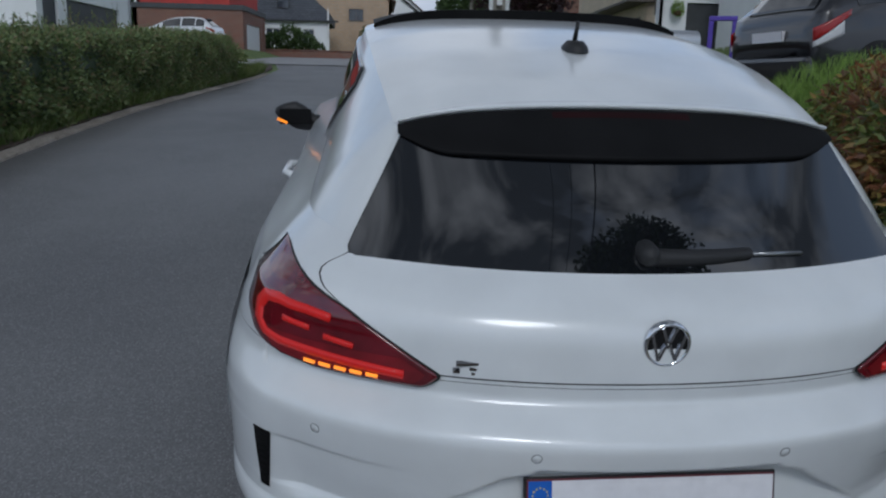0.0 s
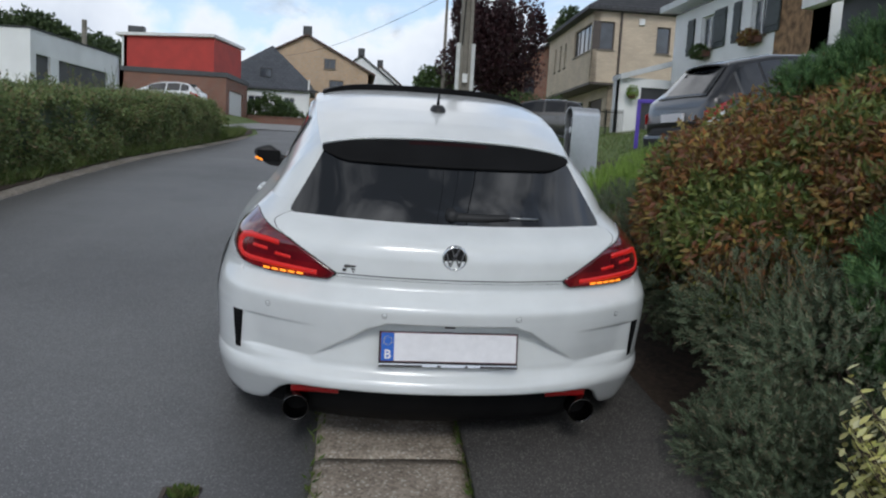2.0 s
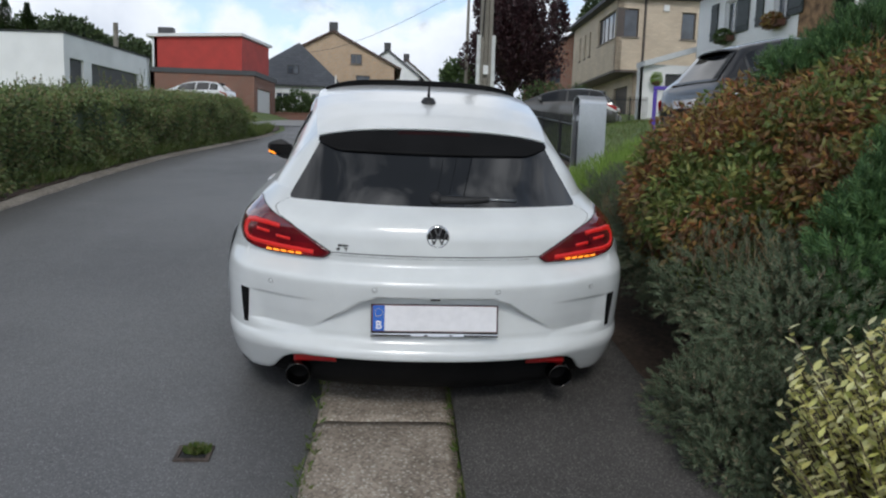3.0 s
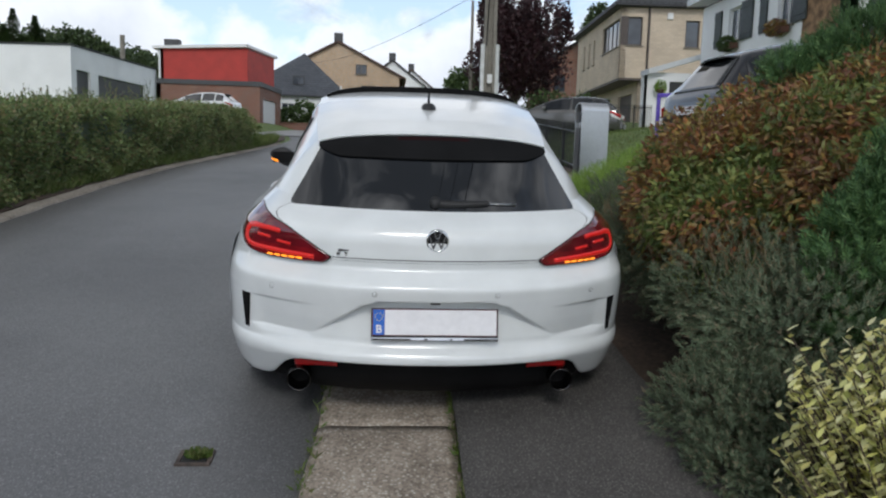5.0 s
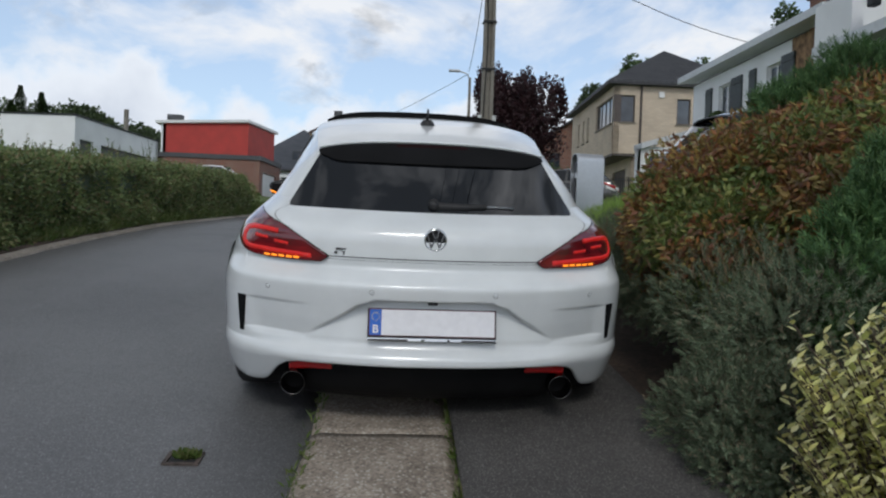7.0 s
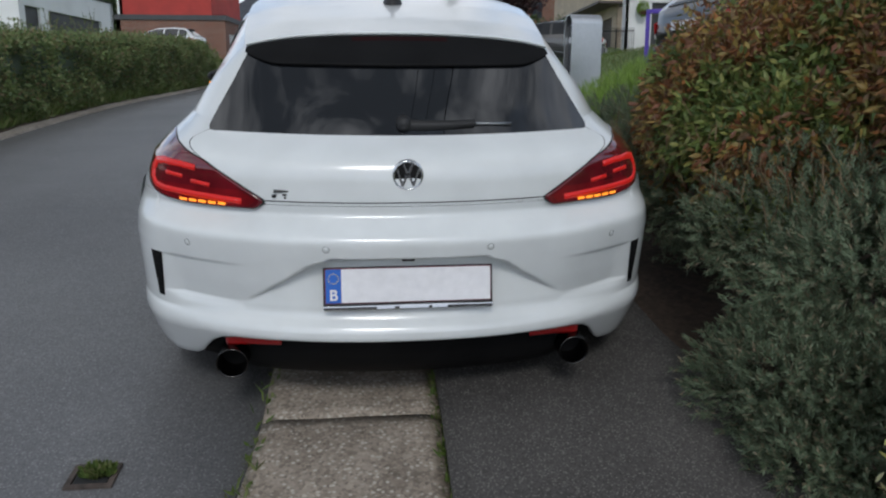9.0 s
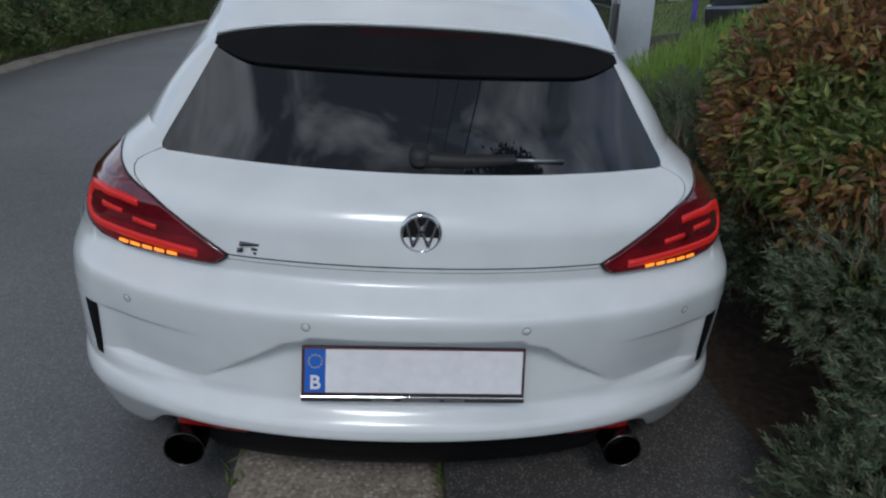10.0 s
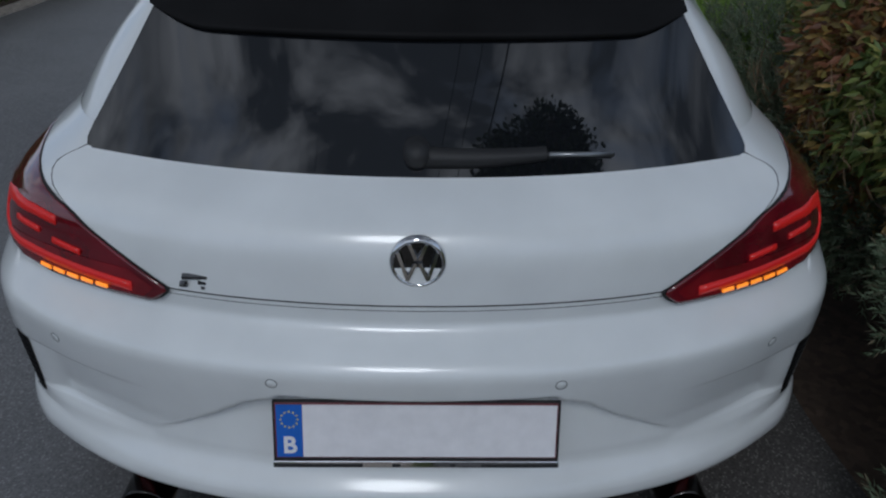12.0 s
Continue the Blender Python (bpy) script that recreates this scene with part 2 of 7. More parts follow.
M["rubber"] = mat("rubber", (0.02, 0.02, 0.02), 0.85, bump=0.2, bump_scale=120)
M["chrome"] = mat("chrome", (0.75, 0.76, 0.78), 0.07, 1.0, vary=0.03)
M["steel"] = mat("brushed_steel", (0.58, 0.59, 0.60), 0.38, 1.0, vary=0.06, scale=2)
M["alloy"] = mat("alloy", (0.35, 0.36, 0.37), 0.3, 0.9, vary=0.05)
M["glass_dark"] = mat("privacy_glass", (0.008, 0.009, 0.011), 0.015, vary=0.1, spec=1.0, coat=0.4, fine=0.0)
M["lens_red"] = mat("red_lens", (0.20, 0.006, 0.012), 0.09, vary=0.25, scale=14, coat=1.0, spec=0.5)
M["lens_dark"] = mat("smoked_red_lens", (0.13, 0.005, 0.012), 0.08, vary=0.25, scale=14, coat=1.0)
M["led_red"] = mat("lit_red_led", (0.5, 0.01, 0.01), 0.3, emit=(1.0, 0.03, 0.02), estr=0.15, vary=0.05)
M["led_amber"] = mat("lit_amber_led", (0.8, 0.3, 0.02), 0.3, emit=(1.0, 0.25, 0.01), estr=1.0, vary=0.05)
M["reflector"] = mat("red_reflector", (0.42, 0.012, 0.012), 0.2, coat=0.8, bump=0.3, bump_scale=260)
M["plate"] = mat("plate_white", (0.86, 0.85, 0.87), 0.35, vary=0.02)
M["plate_blue"] = mat("plate_blue", (0.02, 0.13, 0.55), 0.35, vary=0.05)
M["plate_yellow"] = mat("plate_star", (0.75, 0.6, 0.1), 0.4)
M["plate_rim"] = mat("plate_rim", (0.16, 0.03, 0.04), 0.4)

M["asphalt"] = groundmat("asphalt", ((0.120, 0.121, 0.125), (0.188, 0.189, 0.193)), 190, 0.55, 0.62, 0.6, contrast=0.32, speck=(0.30, 0.30, 0.30), speck_at=0.62)
M["old_asphalt"] = groundmat("gritty_asphalt", ((0.060, 0.056, 0.053), (0.104, 0.097, 0.091)), 210, 1.6, 0.9, 1.0, speck=(0.24, 0.225, 0.21), speck_at=0.58, contrast=0.4)
M["concrete"] = groundmat("washed_concrete", ((0.20, 0.165, 0.13), (0.42, 0.355, 0.29)), 95, 4.2, 0.92, 1.0, speck=(0.56, 0.51, 0.44), speck_at=0.56, contrast=0.42)
M["kerbstone"] = groundmat("kerbstone", ((0.17, 0.145, 0.115), (0.33, 0.295, 0.25)), 40, 1.2, 0.92, 0.8, contrast=0.3)
M["earth"] = groundmat("earth", ((0.045, 0.03, 0.02), (0.09, 0.062, 0.045)), 40, 1.4, 0.95, 1.0, contrast=0.4)
M["turf"] = groundmat("turf", ((0.075, 0.12, 0.032), (0.15, 0.20, 0.06)), 30, 0.6, 0.95, 1.0, contrast=0.45)
M["pale_asphalt"] = groundmat("pale_forecourt", ((0.26, 0.26, 0.26), (0.33, 0.33, 0.33)), 120, 0.6, 0.9, 0.4, contrast=0.15)

M["render_white"] = mat("white_render", (0.86, 0.865, 0.87), 0.85, vary=0.05, scale=0.8, bump=0.15, bump_scale=50, fine=0.04)
M["roof_black"] = mat("dark_coping", (0.03, 0.032, 0.035), 0.6)
M["anthracite"] = mat("anthracite", (0.055, 0.058, 0.062), 0.5, vary=0.12, scale=2)
M["red_clad"] = mat("red_cladding", (0.43, 0.038, 0.028), 0.6, vary=0.10, scale=1.2, fine=0.05, bump_scale=6)
M["brick_red"] = brickmat("red_brown_brick", (0.26, 0.10, 0.06), (0.20, 0.075, 0.05), (0.24, 0.2, 0.17))
M["brick_yellow"] = brickmat("yellow_brick", (0.62, 0.42, 0.26), (0.50, 0.335, 0.20), (0.48, 0.42, 0.35))
M["brick_beige"] = brickmat("beige_brick", (0.66, 0.55, 0.42), (0.58, 0.47, 0.35), (0.52, 0.44, 0.35), w=0.3, h=0.1)
M["slate"] = brickmat("slate_cladding", (0.085, 0.094, 0.115), (0.11, 0.12, 0.142), (0.05, 0.055, 0.068), w=0.4, h=0.2, gap=0.02, rough=0.6)
M["tiles"] = brickmat("dark_roof_tiles", (0.05, 0.052, 0.058), (0.075, 0.077, 0.083), (0.02, 0.02, 0.024), w=0.3, h=0.16, gap=0.03, rough=0.65)
M["tiles_brown"] = brickmat("brown_roof_tiles", (0.10, 0.055, 0.04), (0.14, 0.08, 0.06), (0.04, 0.025, 0.02), w=0.3, h=0.16, gap=0.03, rough=0.75)
M["stone_brown"] = mat("brown_stone", (0.25, 0.15, 0.08), 0.85, vary=0.5, scale=4.5, bump=0.5, bump_scale=14)
M["white_frame"] = mat("white_frame", (0.75, 0.75, 0.74), 0.45, vary=0.04)
M["brown_frame"] = mat("brown_frame", (0.075, 0.058, 0.05), 0.5)
M["shutter"] = mat("dark_shutter", (0.045, 0.055, 0.055), 0.55, vary=0.2)
M["pane"] = mat("window_pane", (0.05, 0.06, 0.075), 0.05, vary=0.3, scale=1.5, spec=0.9)
M["gutter"] = mat("pale_gutter", (0.62, 0.64, 0.66), 0.5, vary=0.06)
M["pole"] = groundmat("pole_concrete", ((0.17, 0.155, 0.13), (0.27, 0.25, 0.215)), 60, 1.3, 0.9, 0.5, contrast=0.25)
M["plastic_white"] = mat("white_conduit", (0.62, 0.63, 0.62), 0.5, vary=0.1)
M["iron"] = mat("dark_iron", (0.02, 0.021, 0.022), 0.5, 0.4)
M["cable"] = mat("cable", (0.02, 0.02, 0.02), 0.7)
M["car_grey"] = mat("grey_paint", (0.12, 0.118, 0.115), 0.25, 0.5, vary=0.05, coat=1.0)
M["car_black"] = mat("anthracite_paint", (0.012, 0.0125, 0.016), 0.35, 0.0, vary=0.05, coat=1.0)
M["car_white"] = mat("plain_white_paint", (0.78, 0.79, 0.80), 0.3, vary=0.02, coat=1.0)
M["bin_purple"] = mat("purple_plastic", (0.10, 0.055, 0.42), 0.45)
M["bark"] = mat("bark", (0.10, 0.075, 0.055), 0.9, vary=0.35, scale=9, bump=0.8, bump_scale=30)
M["terracotta"] = mat("terracotta_planter", (0.10, 0.045, 0.03), 0.8)

M["l_hedge"] = leafmat("hedge_leaves", [(0.085, 0.124, 0.050), (0.131, 0.193, 0.068), (0.193, 0.261, 0.091), (0.147, 0.205, 0.079), (0.249, 0.295, 0.113), (0.249, 0.182, 0.102), (0.158, 0.227, 0.068)])
M["l_orange"] = leafmat("autumn_leaves", [(0.156, 0.070, 0.037), (0.213, 0.086, 0.037), (0.361, 0.148, 0.045), (0.164, 0.131, 0.041), (0.451, 0.295, 0.082), (0.197, 0.197, 0.049), (0.164, 0.074, 0.041), (0.246, 0.098, 0.049), (0.344, 0.271, 0.082), (0.123, 0.066, 0.041)])
M["l_turning"] = leafmat("turning_leaves", [(0.077, 0.133, 0.035), (0.126, 0.189, 0.045), (0.210, 0.252, 0.063), (0.098, 0.147, 0.042), (0.308, 0.308, 0.084), (0.063, 0.105, 0.028), (0.238, 0.154, 0.056)])
M["l_juniper"] = leafmat("juniper_needles", [(0.087, 0.127, 0.070), (0.132, 0.178, 0.101), (0.183, 0.232, 0.143), (0.105, 0.149, 0.081), (0.279, 0.225, 0.147)], 0.6, 0.12)
M["l_pine"] = leafmat("pine_needles", [(0.042, 0.100, 0.034), (0.075, 0.160, 0.050), (0.150, 0.250, 0.085)], 0.6, 0.15)
M["l_broom"] = leafmat("light_green_shrub", [(0.186, 0.310, 0.054), (0.264, 0.403, 0.078), (0.341, 0.480, 0.109), (0.155, 0.248, 0.046)], 0.6, 0.35)
M["l_purple"] = leafmat("purple_leaves", [(0.022, 0.010, 0.014), (0.04, 0.016, 0.020), (0.065, 0.024, 0.028), (0.03, 0.014, 0.016)])
M["l_green"] = leafmat("tree_leaves", [(0.041, 0.074, 0.024), (0.068, 0.115, 0.034), (0.101, 0.155, 0.047)])
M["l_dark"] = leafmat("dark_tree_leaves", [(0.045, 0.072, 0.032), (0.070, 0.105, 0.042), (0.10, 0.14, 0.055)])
M["l_cream"] = leafmat("variegated_leaf_margin", [(0.74, 0.68, 0.22), (0.80, 0.75, 0.38), (0.62, 0.62, 0.16), (0.82, 0.79, 0.48), (0.50, 0.54, 0.14)], 0.4, 0.18)
M["l_mid"] = leafmat("variegated_leaf_centre", [(0.40, 0.46, 0.11), (0.50, 0.53, 0.14), (0.30, 0.38, 0.09), (0.56, 0.56, 0.17)], 0.4, 0.4)
M["l_grass"] = leafmat("grass_blades", [(0.07, 0.12, 0.025), (0.11, 0.17, 0.035), (0.16, 0.21, 0.055), (0.20, 0.19, 0.09)], 0.6, 0.3)
M["l_straw"] = leafmat("straw", [(0.20, 0.13, 0.07), (0.30, 0.21, 0.12), (0.14, 0.09, 0.05)])
M["l_gold"] = leafmat("yellow_flowers", [(0.5, 0.30, 0.02), (0.6, 0.42, 0.04)])


# ---- mesh helpers ----
def obj(name, bm, material, parent=None, label="", smooth=True):
    me = bpy.data.meshes.new(name)
    bm.to_mesh(me)
    bm.free()
    ob = new(name, me)
    me.materials.append(material)
    if smooth:
        me.shade_smooth()
    if parent:
        ob.parent = parent
    if label:
        tagged(ob, label)
    return ob


def part(name, bm, material, parent, label="", smooth=False):
    return obj(name, bm, material, parent, label, smooth)


def from_data(name, verts, faces, material, parent=None, smooth=False, label=""):
    me = bpy.data.meshes.new(name)
    me.from_pydata([tuple(map(float, v)) for v in verts], [], faces)
    me.update()
    me.materials.append(material)
    if smooth:
        me.shade_smooth()
    ob = new(name, me)
    if parent:
        ob.parent = parent
    if label:
        tagged(ob, label)
    return ob


def thing(name, m, label, category, group="", kind=""):
    e = new(name)
    e.empty_display_size = 0.1
    e.matrix_world = m
    return tagged(e, label, category, group, kind)


def boxbm(x0, x1, y0, y1, z0, z1, bevel=0.0, bm=None):
    own = bm is None
    bm = bm or bmesh.new()
    vs = [bm.verts.new((x, y, z)) for x in (x0, x1) for y in (y0, y1) for z in (z0, z1)]
    fs = [bm.faces.new([vs[i] for i in f]) for f in ((0, 1, 3, 2), (4, 6, 7, 5), (0, 4, 5, 1), (2, 3, 7, 6), (0, 2, 6, 4), (1, 5, 7, 3))]
    if bevel and own:
        bmesh.ops.bevel(bm, geom=bm.edges[:], offset=bevel, segments=2, affect="EDGES", profile=0.5)
    return bm


def grid(rows, closed=False, flip=False, bm=None):
    """A sheet through rows of points."""
    bm = bm or bmesh.new()
    v = [[bm.verts.new(tuple(map(float, p))) for p in r] for r in rows]
    n = len(v[0])
    for a, b in zip(v, v[1:]):
        for i in range(n if closed else n - 1):
            q = [a[i], a[(i + 1) % n], b[(i + 1) % n], b[i]]
            if flip:
                q.reverse()
            try:
                bm.faces.new(q)
            except ValueError:
                pass
    return bm


def thicken(bm, d):
    """Gives a sheet depth d behind it."""
    bmesh.ops.recalc_face_normals(bm, faces=bm.faces[:])
    bmesh.ops.solidify(bm, geom=bm.faces[:], thickness=d)
    return bm


def tube(points, radius, sides=8, bm=None, taper=None):
    bm = bm or bmesh.new()
    pts = [Vector(p) for p in points]
    rings = []
    up = Vector((0.13, 0.31, 0.94))
    for i, p in enumerate(pts):
        d = (pts[min(i + 1, len(pts) - 1)] - pts[max(i - 1, 0)]).normalized()
        a = d.cross(up)
        if a.length < 0.05:
            a = d.cross(Vector((1, 0, 0)))
        a.normalize()
        b = d.cross(a)
        r = radius if taper is None else radius + (taper - radius) * i / (len(pts) - 1)
        rings.append([bm.verts.new(p + r * (math.cos(k) * a + math.sin(k) * b)) for k in [2 * math.pi * j / sides for j in range(sides)]])
    for ra, rb in zip(rings, rings[1:]):
        for i in range(sides):
            bm.faces.new((ra[i], ra[(i + 1) % sides], rb[(i + 1) % sides], rb[i]))
    bm.faces.new(rings[0][::-1])
    bm.faces.new(rings[-1])
    return bm


def lathe(profile, axis, centre, sides=32, bm=None):
    """Turns (radius, along) pairs about an axis, 'y' or 'z' or 'x'."""
    bm = bm or bmesh.new()
    rows = []
    for r, h in profile:
        row = []
        for k in range(sides):
            c, s = r * math.cos(2 * math.pi * k / sides), r * math.sin(2 * math.pi * k / sides)
            p = {"y": (c, h, s), "z": (c, s, h), "x": (h, c, s)}[axis]
            row.append(tuple(a + b for a, b in zip(p, centre)))
        rows.append(row)
    return grid(rows, closed=True, bm=bm)


def interp(x, xs, ys):
    return float(np.interp(x, xs, ys))


def smooth01(t):
    t = max(0.0, min(1.0, t))
    return t * t * (3 - 2 * t)


def clean(bm):
    bmesh.ops.remove_doubles(bm, verts=bm.verts[:], dist=0.0004)
    bmesh.ops.recalc_face_normals(bm, faces=bm.faces[:])
    return bm


# ---- ground ----
PROFILE_Y = [-120, -60, -30, 0, 5, 9.6, 16, 22, 30, 40, 50, 60, 90, 140, 400]
PROFILE_Z = [-9.5, -6.0, -3.4, 0.0, 0.57, 0.89, 1.17, 1.43, 1.80, 2.30, 2.75, 3.15, 3.9, 5.0, 6.0]
BANK_Z = [-9.5, -6.0, -3.4, 0.0, 0.57, 0.98, 1.40, 1.72, 2.12, 2.58, 2.95, 3.15, 3.9, 5.0, 6.0]


def road_z(y):
    return sum(interp(y + d, PROFILE_Y, PROFILE_Z) for d in (-1.2, -0.6, 0, 0.6, 1.2)) / 5 if y > 3.5 else interp(y, PROFILE_Y, PROFILE_Z)


def ground_z(x, y):
    z = road_z(y)
    if x > 1.3:
        z += (interp(y, PROFILE_Y, BANK_Z) - interp(y, PROFILE_Y, PROFILE_Z)) * smooth01((x - 1.3) / 1.5)
        k = interp(y, [-40, -4, 4, 10, 15, 20, 26, 36, 60], [0.03, 0.08, 0.16, 0.185, 0.17, 0.08, 0.05, 0.09, 0.1])
        z += k * max(0.0, min(x, 16.0) - 1.7) * smooth01((x - 1.3) / 1.2)
    if x < -5:
        z += interp(y, [30, 38, 46, 60], [0, 0.35, 0.70, 0.55]) * smooth01((-7.5 - x) / 2.5)
        z += max(0.0, (-x - 40) * 0.02)
    return z


def left_edge(y):
    return interp(y, [-40, 5, 10, 22, 30, 38, 46], [-3.83, -3.83, -3.87, -4.0, -4.45, -5.6, -7.5])


def sheet(name, rows, material, label, kind="structure", thick=0.0):
    bm = grid(rows)
    if thick:
        thicken(bm, thick)
    bmesh.ops.recalc_face_normals(bm, faces=bm.faces[:])
    ob = obj(name, bm, material)
    return tagged(ob, label, name, kind=kind)


gx = [-400, -200, -120, -80, -60, -45, -34, -26, -20, -16, -13, -11, -9.5, -8, -7, -6, -5.2, -4.7, -4.3, -3, -1.5, 0, 1.0, 1.3, 1.8, 2.4, 3, 4, 5, 6, 7, 8, 9, 10, 12, 14, 17, 20, 26, 34, 45, 60, 80, 120, 200, 400]
gy = [-200, -120, -80, -50, -30, -20, -14, -10, -7, -5, -3, -2, -1, 0, 1, 2, 3, 4, 5, 6, 7, 8, 9, 10, 11, 12, 14, 16, 18, 20, 22, 24, 26, 28, 31, 34, 37, 40, 44, 48, 52, 56, 60, 66, 72, 80, 90, 105, 120, 150, 200, 300, 500]
sheet("ground", [[(x, y, ground_z(x, y) - 0.03) for x in gx] for y in gy], M["turf"], "rough turf and garden soil around the street")
ry = [-60, -40, -25, -15, -10, -7, -5, -4, -3, -2, -1.5, -1, -0.5, 0, 0.5, 1, 2, 3, 4, 5, 6, 7, 8, 9, 10, 11, 12, 13, 14, 15, 16, 18, 20, 22, 24, 27, 30, 34, 38, 42, 46, 50, 55, 60]


def road_right(y):
    return interp(y, [-1.0, 0.15, 6, 14, 24, 40, 60], [-0.518, -0.490, -0.45, 0.4, 1.2, 1.6, 1.6])


sheet("road", [[(left_edge(y) + (road_right(y) - left_edge(y)) * k / 6, y, road_z(y) - 0.03 * (1 - math.sin(math.pi * k / 6)) * 0.3) for k in range(7)] for y in ry], M["asphalt"], "worn dark grey asphalt village road", thick=0.05)


# ---- the white hatchback ----
ZC = [0.10, 0.20, 0.26, 0.30, 0.335, 0.365, 0.40, 0.43, 0.50, 0.60, 0.64, 0.656, 0.670, 0.712, 0.722, 0.740, 0.752, 0.766, 0.84, 0.878, 0.905, 0.95, 1.0]
YC = [0.10, 0.030, -0.010, -0.036, -0.060, -0.058, -0.024, -0.014, -0.034, -0.055, -0.061, -0.061, -0.054, 0.000, 0.009, 0.007, 0.005, 0.003, 0.008, 0.022, 0.050, 0.137, 0.20]
WZ = [0.10, 0.20, 0.25, 0.30, 0.36, 0.42, 0.60, 0.72, 0.80, 0.86, 0.91, 0.95, 0.98, 1.02]
WX = [0.85, 0.900, 0.910, 0.914, 0.917, 0.918, 0.918, 0.896, 0.868, 0.838, 0.788, 0.745, 0.716, 0.69]


def fold_x(z):
    """Half width of the number-plate recess at height z."""
    return interp(z, [0.43, 0.455, 0.54, 0.577, 0.592], [0.515, 0.482, 0.350, 0.298, 0.245])


def rear_y(x, z):
    """The tail's surface, in the car's own axes: y grows forwards."""
    x = abs(x)
    y = sum(interp(z + d, ZC, YC) for d in ((-0.008, -0.004, 0, 0.004, 0.008) if z < 0.78 else (-0.016, -0.008, 0, 0.008, 0.016))) / 5
    if 0.40 < z < 0.61:
        inside = smooth01((fold_x(min(max(z, 0.43), 0.595)) - x) / 0.012 + 0.5) * smooth01((0.602 - z) / 0.010) * smooth01((z - 0.405) / 0.03)
        y += inside * (interp(z, [0.41, 0.595], [-0.022, 0.012]) - y)
    if z < 0.43:
        y += (interp(z, [0.10, 0.20, 0.30, 0.345, 0.385, 0.43], [0.10, 0.035, -0.030, -0.058, -0.030, -0.030]) - y) * 0.8 * smooth01((x - 0.50) / 0.30)
    flare = smooth01((x - 0.71) / 0.09)
    if 0.38 < z < 0.64:
        y += (interp(z, [0.38, 0.43, 0.60, 0.64], [-0.028, -0.034, -0.057, -0.061]) - y) * 0.85 * flare
    shelf = smooth01((x - 0.47) / 0.22) * (1 - flare)
    if 0.40 < z < 0.60:
        y += 0.012 * shelf * smooth01((0.572 - z) / 0.010) * smooth01((z - 0.405) / 0.03)
    return y + 0.24 * x * x + 0.22 * x ** 4


def width(z):
    return interp(z, WZ, WX)


def corner(z):
    w = width(z)
    xr = w - 0.125
    e = 1e-3
    yr = rear_y(xr, z)
    s = (rear_y(xr, z) - rear_y(xr - e, z)) / e
    return w, xr, yr, s


def corner_pt(z, t):
    w, xr, yr, s = corner(z)
    p0, p1 = (xr, yr), (xr + 0.064, yr + 0.064 * s)
    p3 = (w, yr + 0.30)
    p2 = (w, yr + 0.17)
    k = ((1 - t) ** 3, 3 * t * (1 - t) ** 2, 3 * t * t * (1 - t), t ** 3)
    return tuple(sum(a * b[i] for a, b in zip(k, (p0, p1, p2, p3))) for i in (0, 1))


def tail_y(x, z):
    """As rear_y, carried round the corner to the flank."""
    x = abs(x)
    w, xr, yr, s = corner(z)
    if x <= xr:
        return rear_y(x, z)
    lo, hi = 0.0, 1.0
    for _ in range(24):
        mid = (lo + hi) / 2
        if corner_pt(z, mid)[0] < x:
            lo = mid
        else:
            hi = mid
    return corner_pt(z, lo)[1]


def tail_pt(x, z, proud=0.0):
    """A point on the tail, raised by proud along the surface's normal."""
    y = tail_y(x, z)
    if not proud:
        return (x, y, z)
    e = 0.003
    dx = (tail_y(x + e, z) - tail_y(x - e, z)) / (2 * e)
    dz = (tail_y(x, z + e) - tail_y(x, z - e)) / (2 * e)
    n = Vector((dx, -1, dz)).normalized()
    return tuple(Vector((x, y, z)) + proud * n)


def front_y(z):
    return interp(z, [0.1, 0.2, 0.3, 0.5, 0.62, 0.70, 0.78, 0.86, 0.93, 1.0], [4.05, 4.16, 4.21, 4.22, 4.17, 4.08, 3.9, 3.55, 3.2, 2.98])


def flank_x(y, z):
    """Half width of the flank: full over the wheels, drawn in at the doors and the nose."""
    w = width(z)
    b = 0.018 * math.exp(-((y - 0.85) / 0.38) ** 2) * smooth01((z - 0.2) / 0.3) * smooth01((1.0 - z) / 0.2)
    b += 0.008 * math.exp(-((y - 3.4) / 0.4) ** 2) - 0.012 * math.exp(-((y - 2.1) / 0.6) ** 2)
    return w + b


def half_ring(z):
    """The outline at height z, from the tail's middle round the flank to the nose's middle."""
    pts = [(x, rear_y(x, z)) for x in np.linspace(0, corner(z)[1], 34)]
    pts += [corner_pt(z, t) for t in np.linspace(0, 1, 12)[1:]]
    y0, yf = pts[-1][1], front_y(z)
    y1 = yf - 0.55
    for t in np.linspace(0, 1, 40)[1:]:
        y = y0 + (y1 - y0) * t
        x = flank_x(y, z)
        k = smooth01(t / 0.12)
        pts.append((pts[44][0] * (1 - k) + x * k, y))
    xe = pts[-1][0]
    for t in np.linspace(0, math.pi / 2, 16)[1:]:
        pts.append((xe * math.cos(t) ** 0.8 if t < 1.57 else 0.0, y1 + (yf - y1) * math.sin(t) ** 0.75))
    return pts


NR, NC = 34, 45      # where the corner and the flank begin in a ring


def ring(z):
    h = half_ring(z)
    return [(x, y, z) for x, y in h] + [(-x, y, z) for x, y in h[-2:0:-1]]


car = thing("hatchback_car", pose(0, 0, 0, SLOPE, 0, 0.75), "white three-door hatchback car parked half on the kerb, hazard lights on", "car")

# upper body band, from the seam above the bumper to the waist
zs = list(np.linspace(0.753, 0.98, 22))
part("body", clean(grid([ring(z) for z in zs], closed=True)), M["paint"], car, smooth=True)


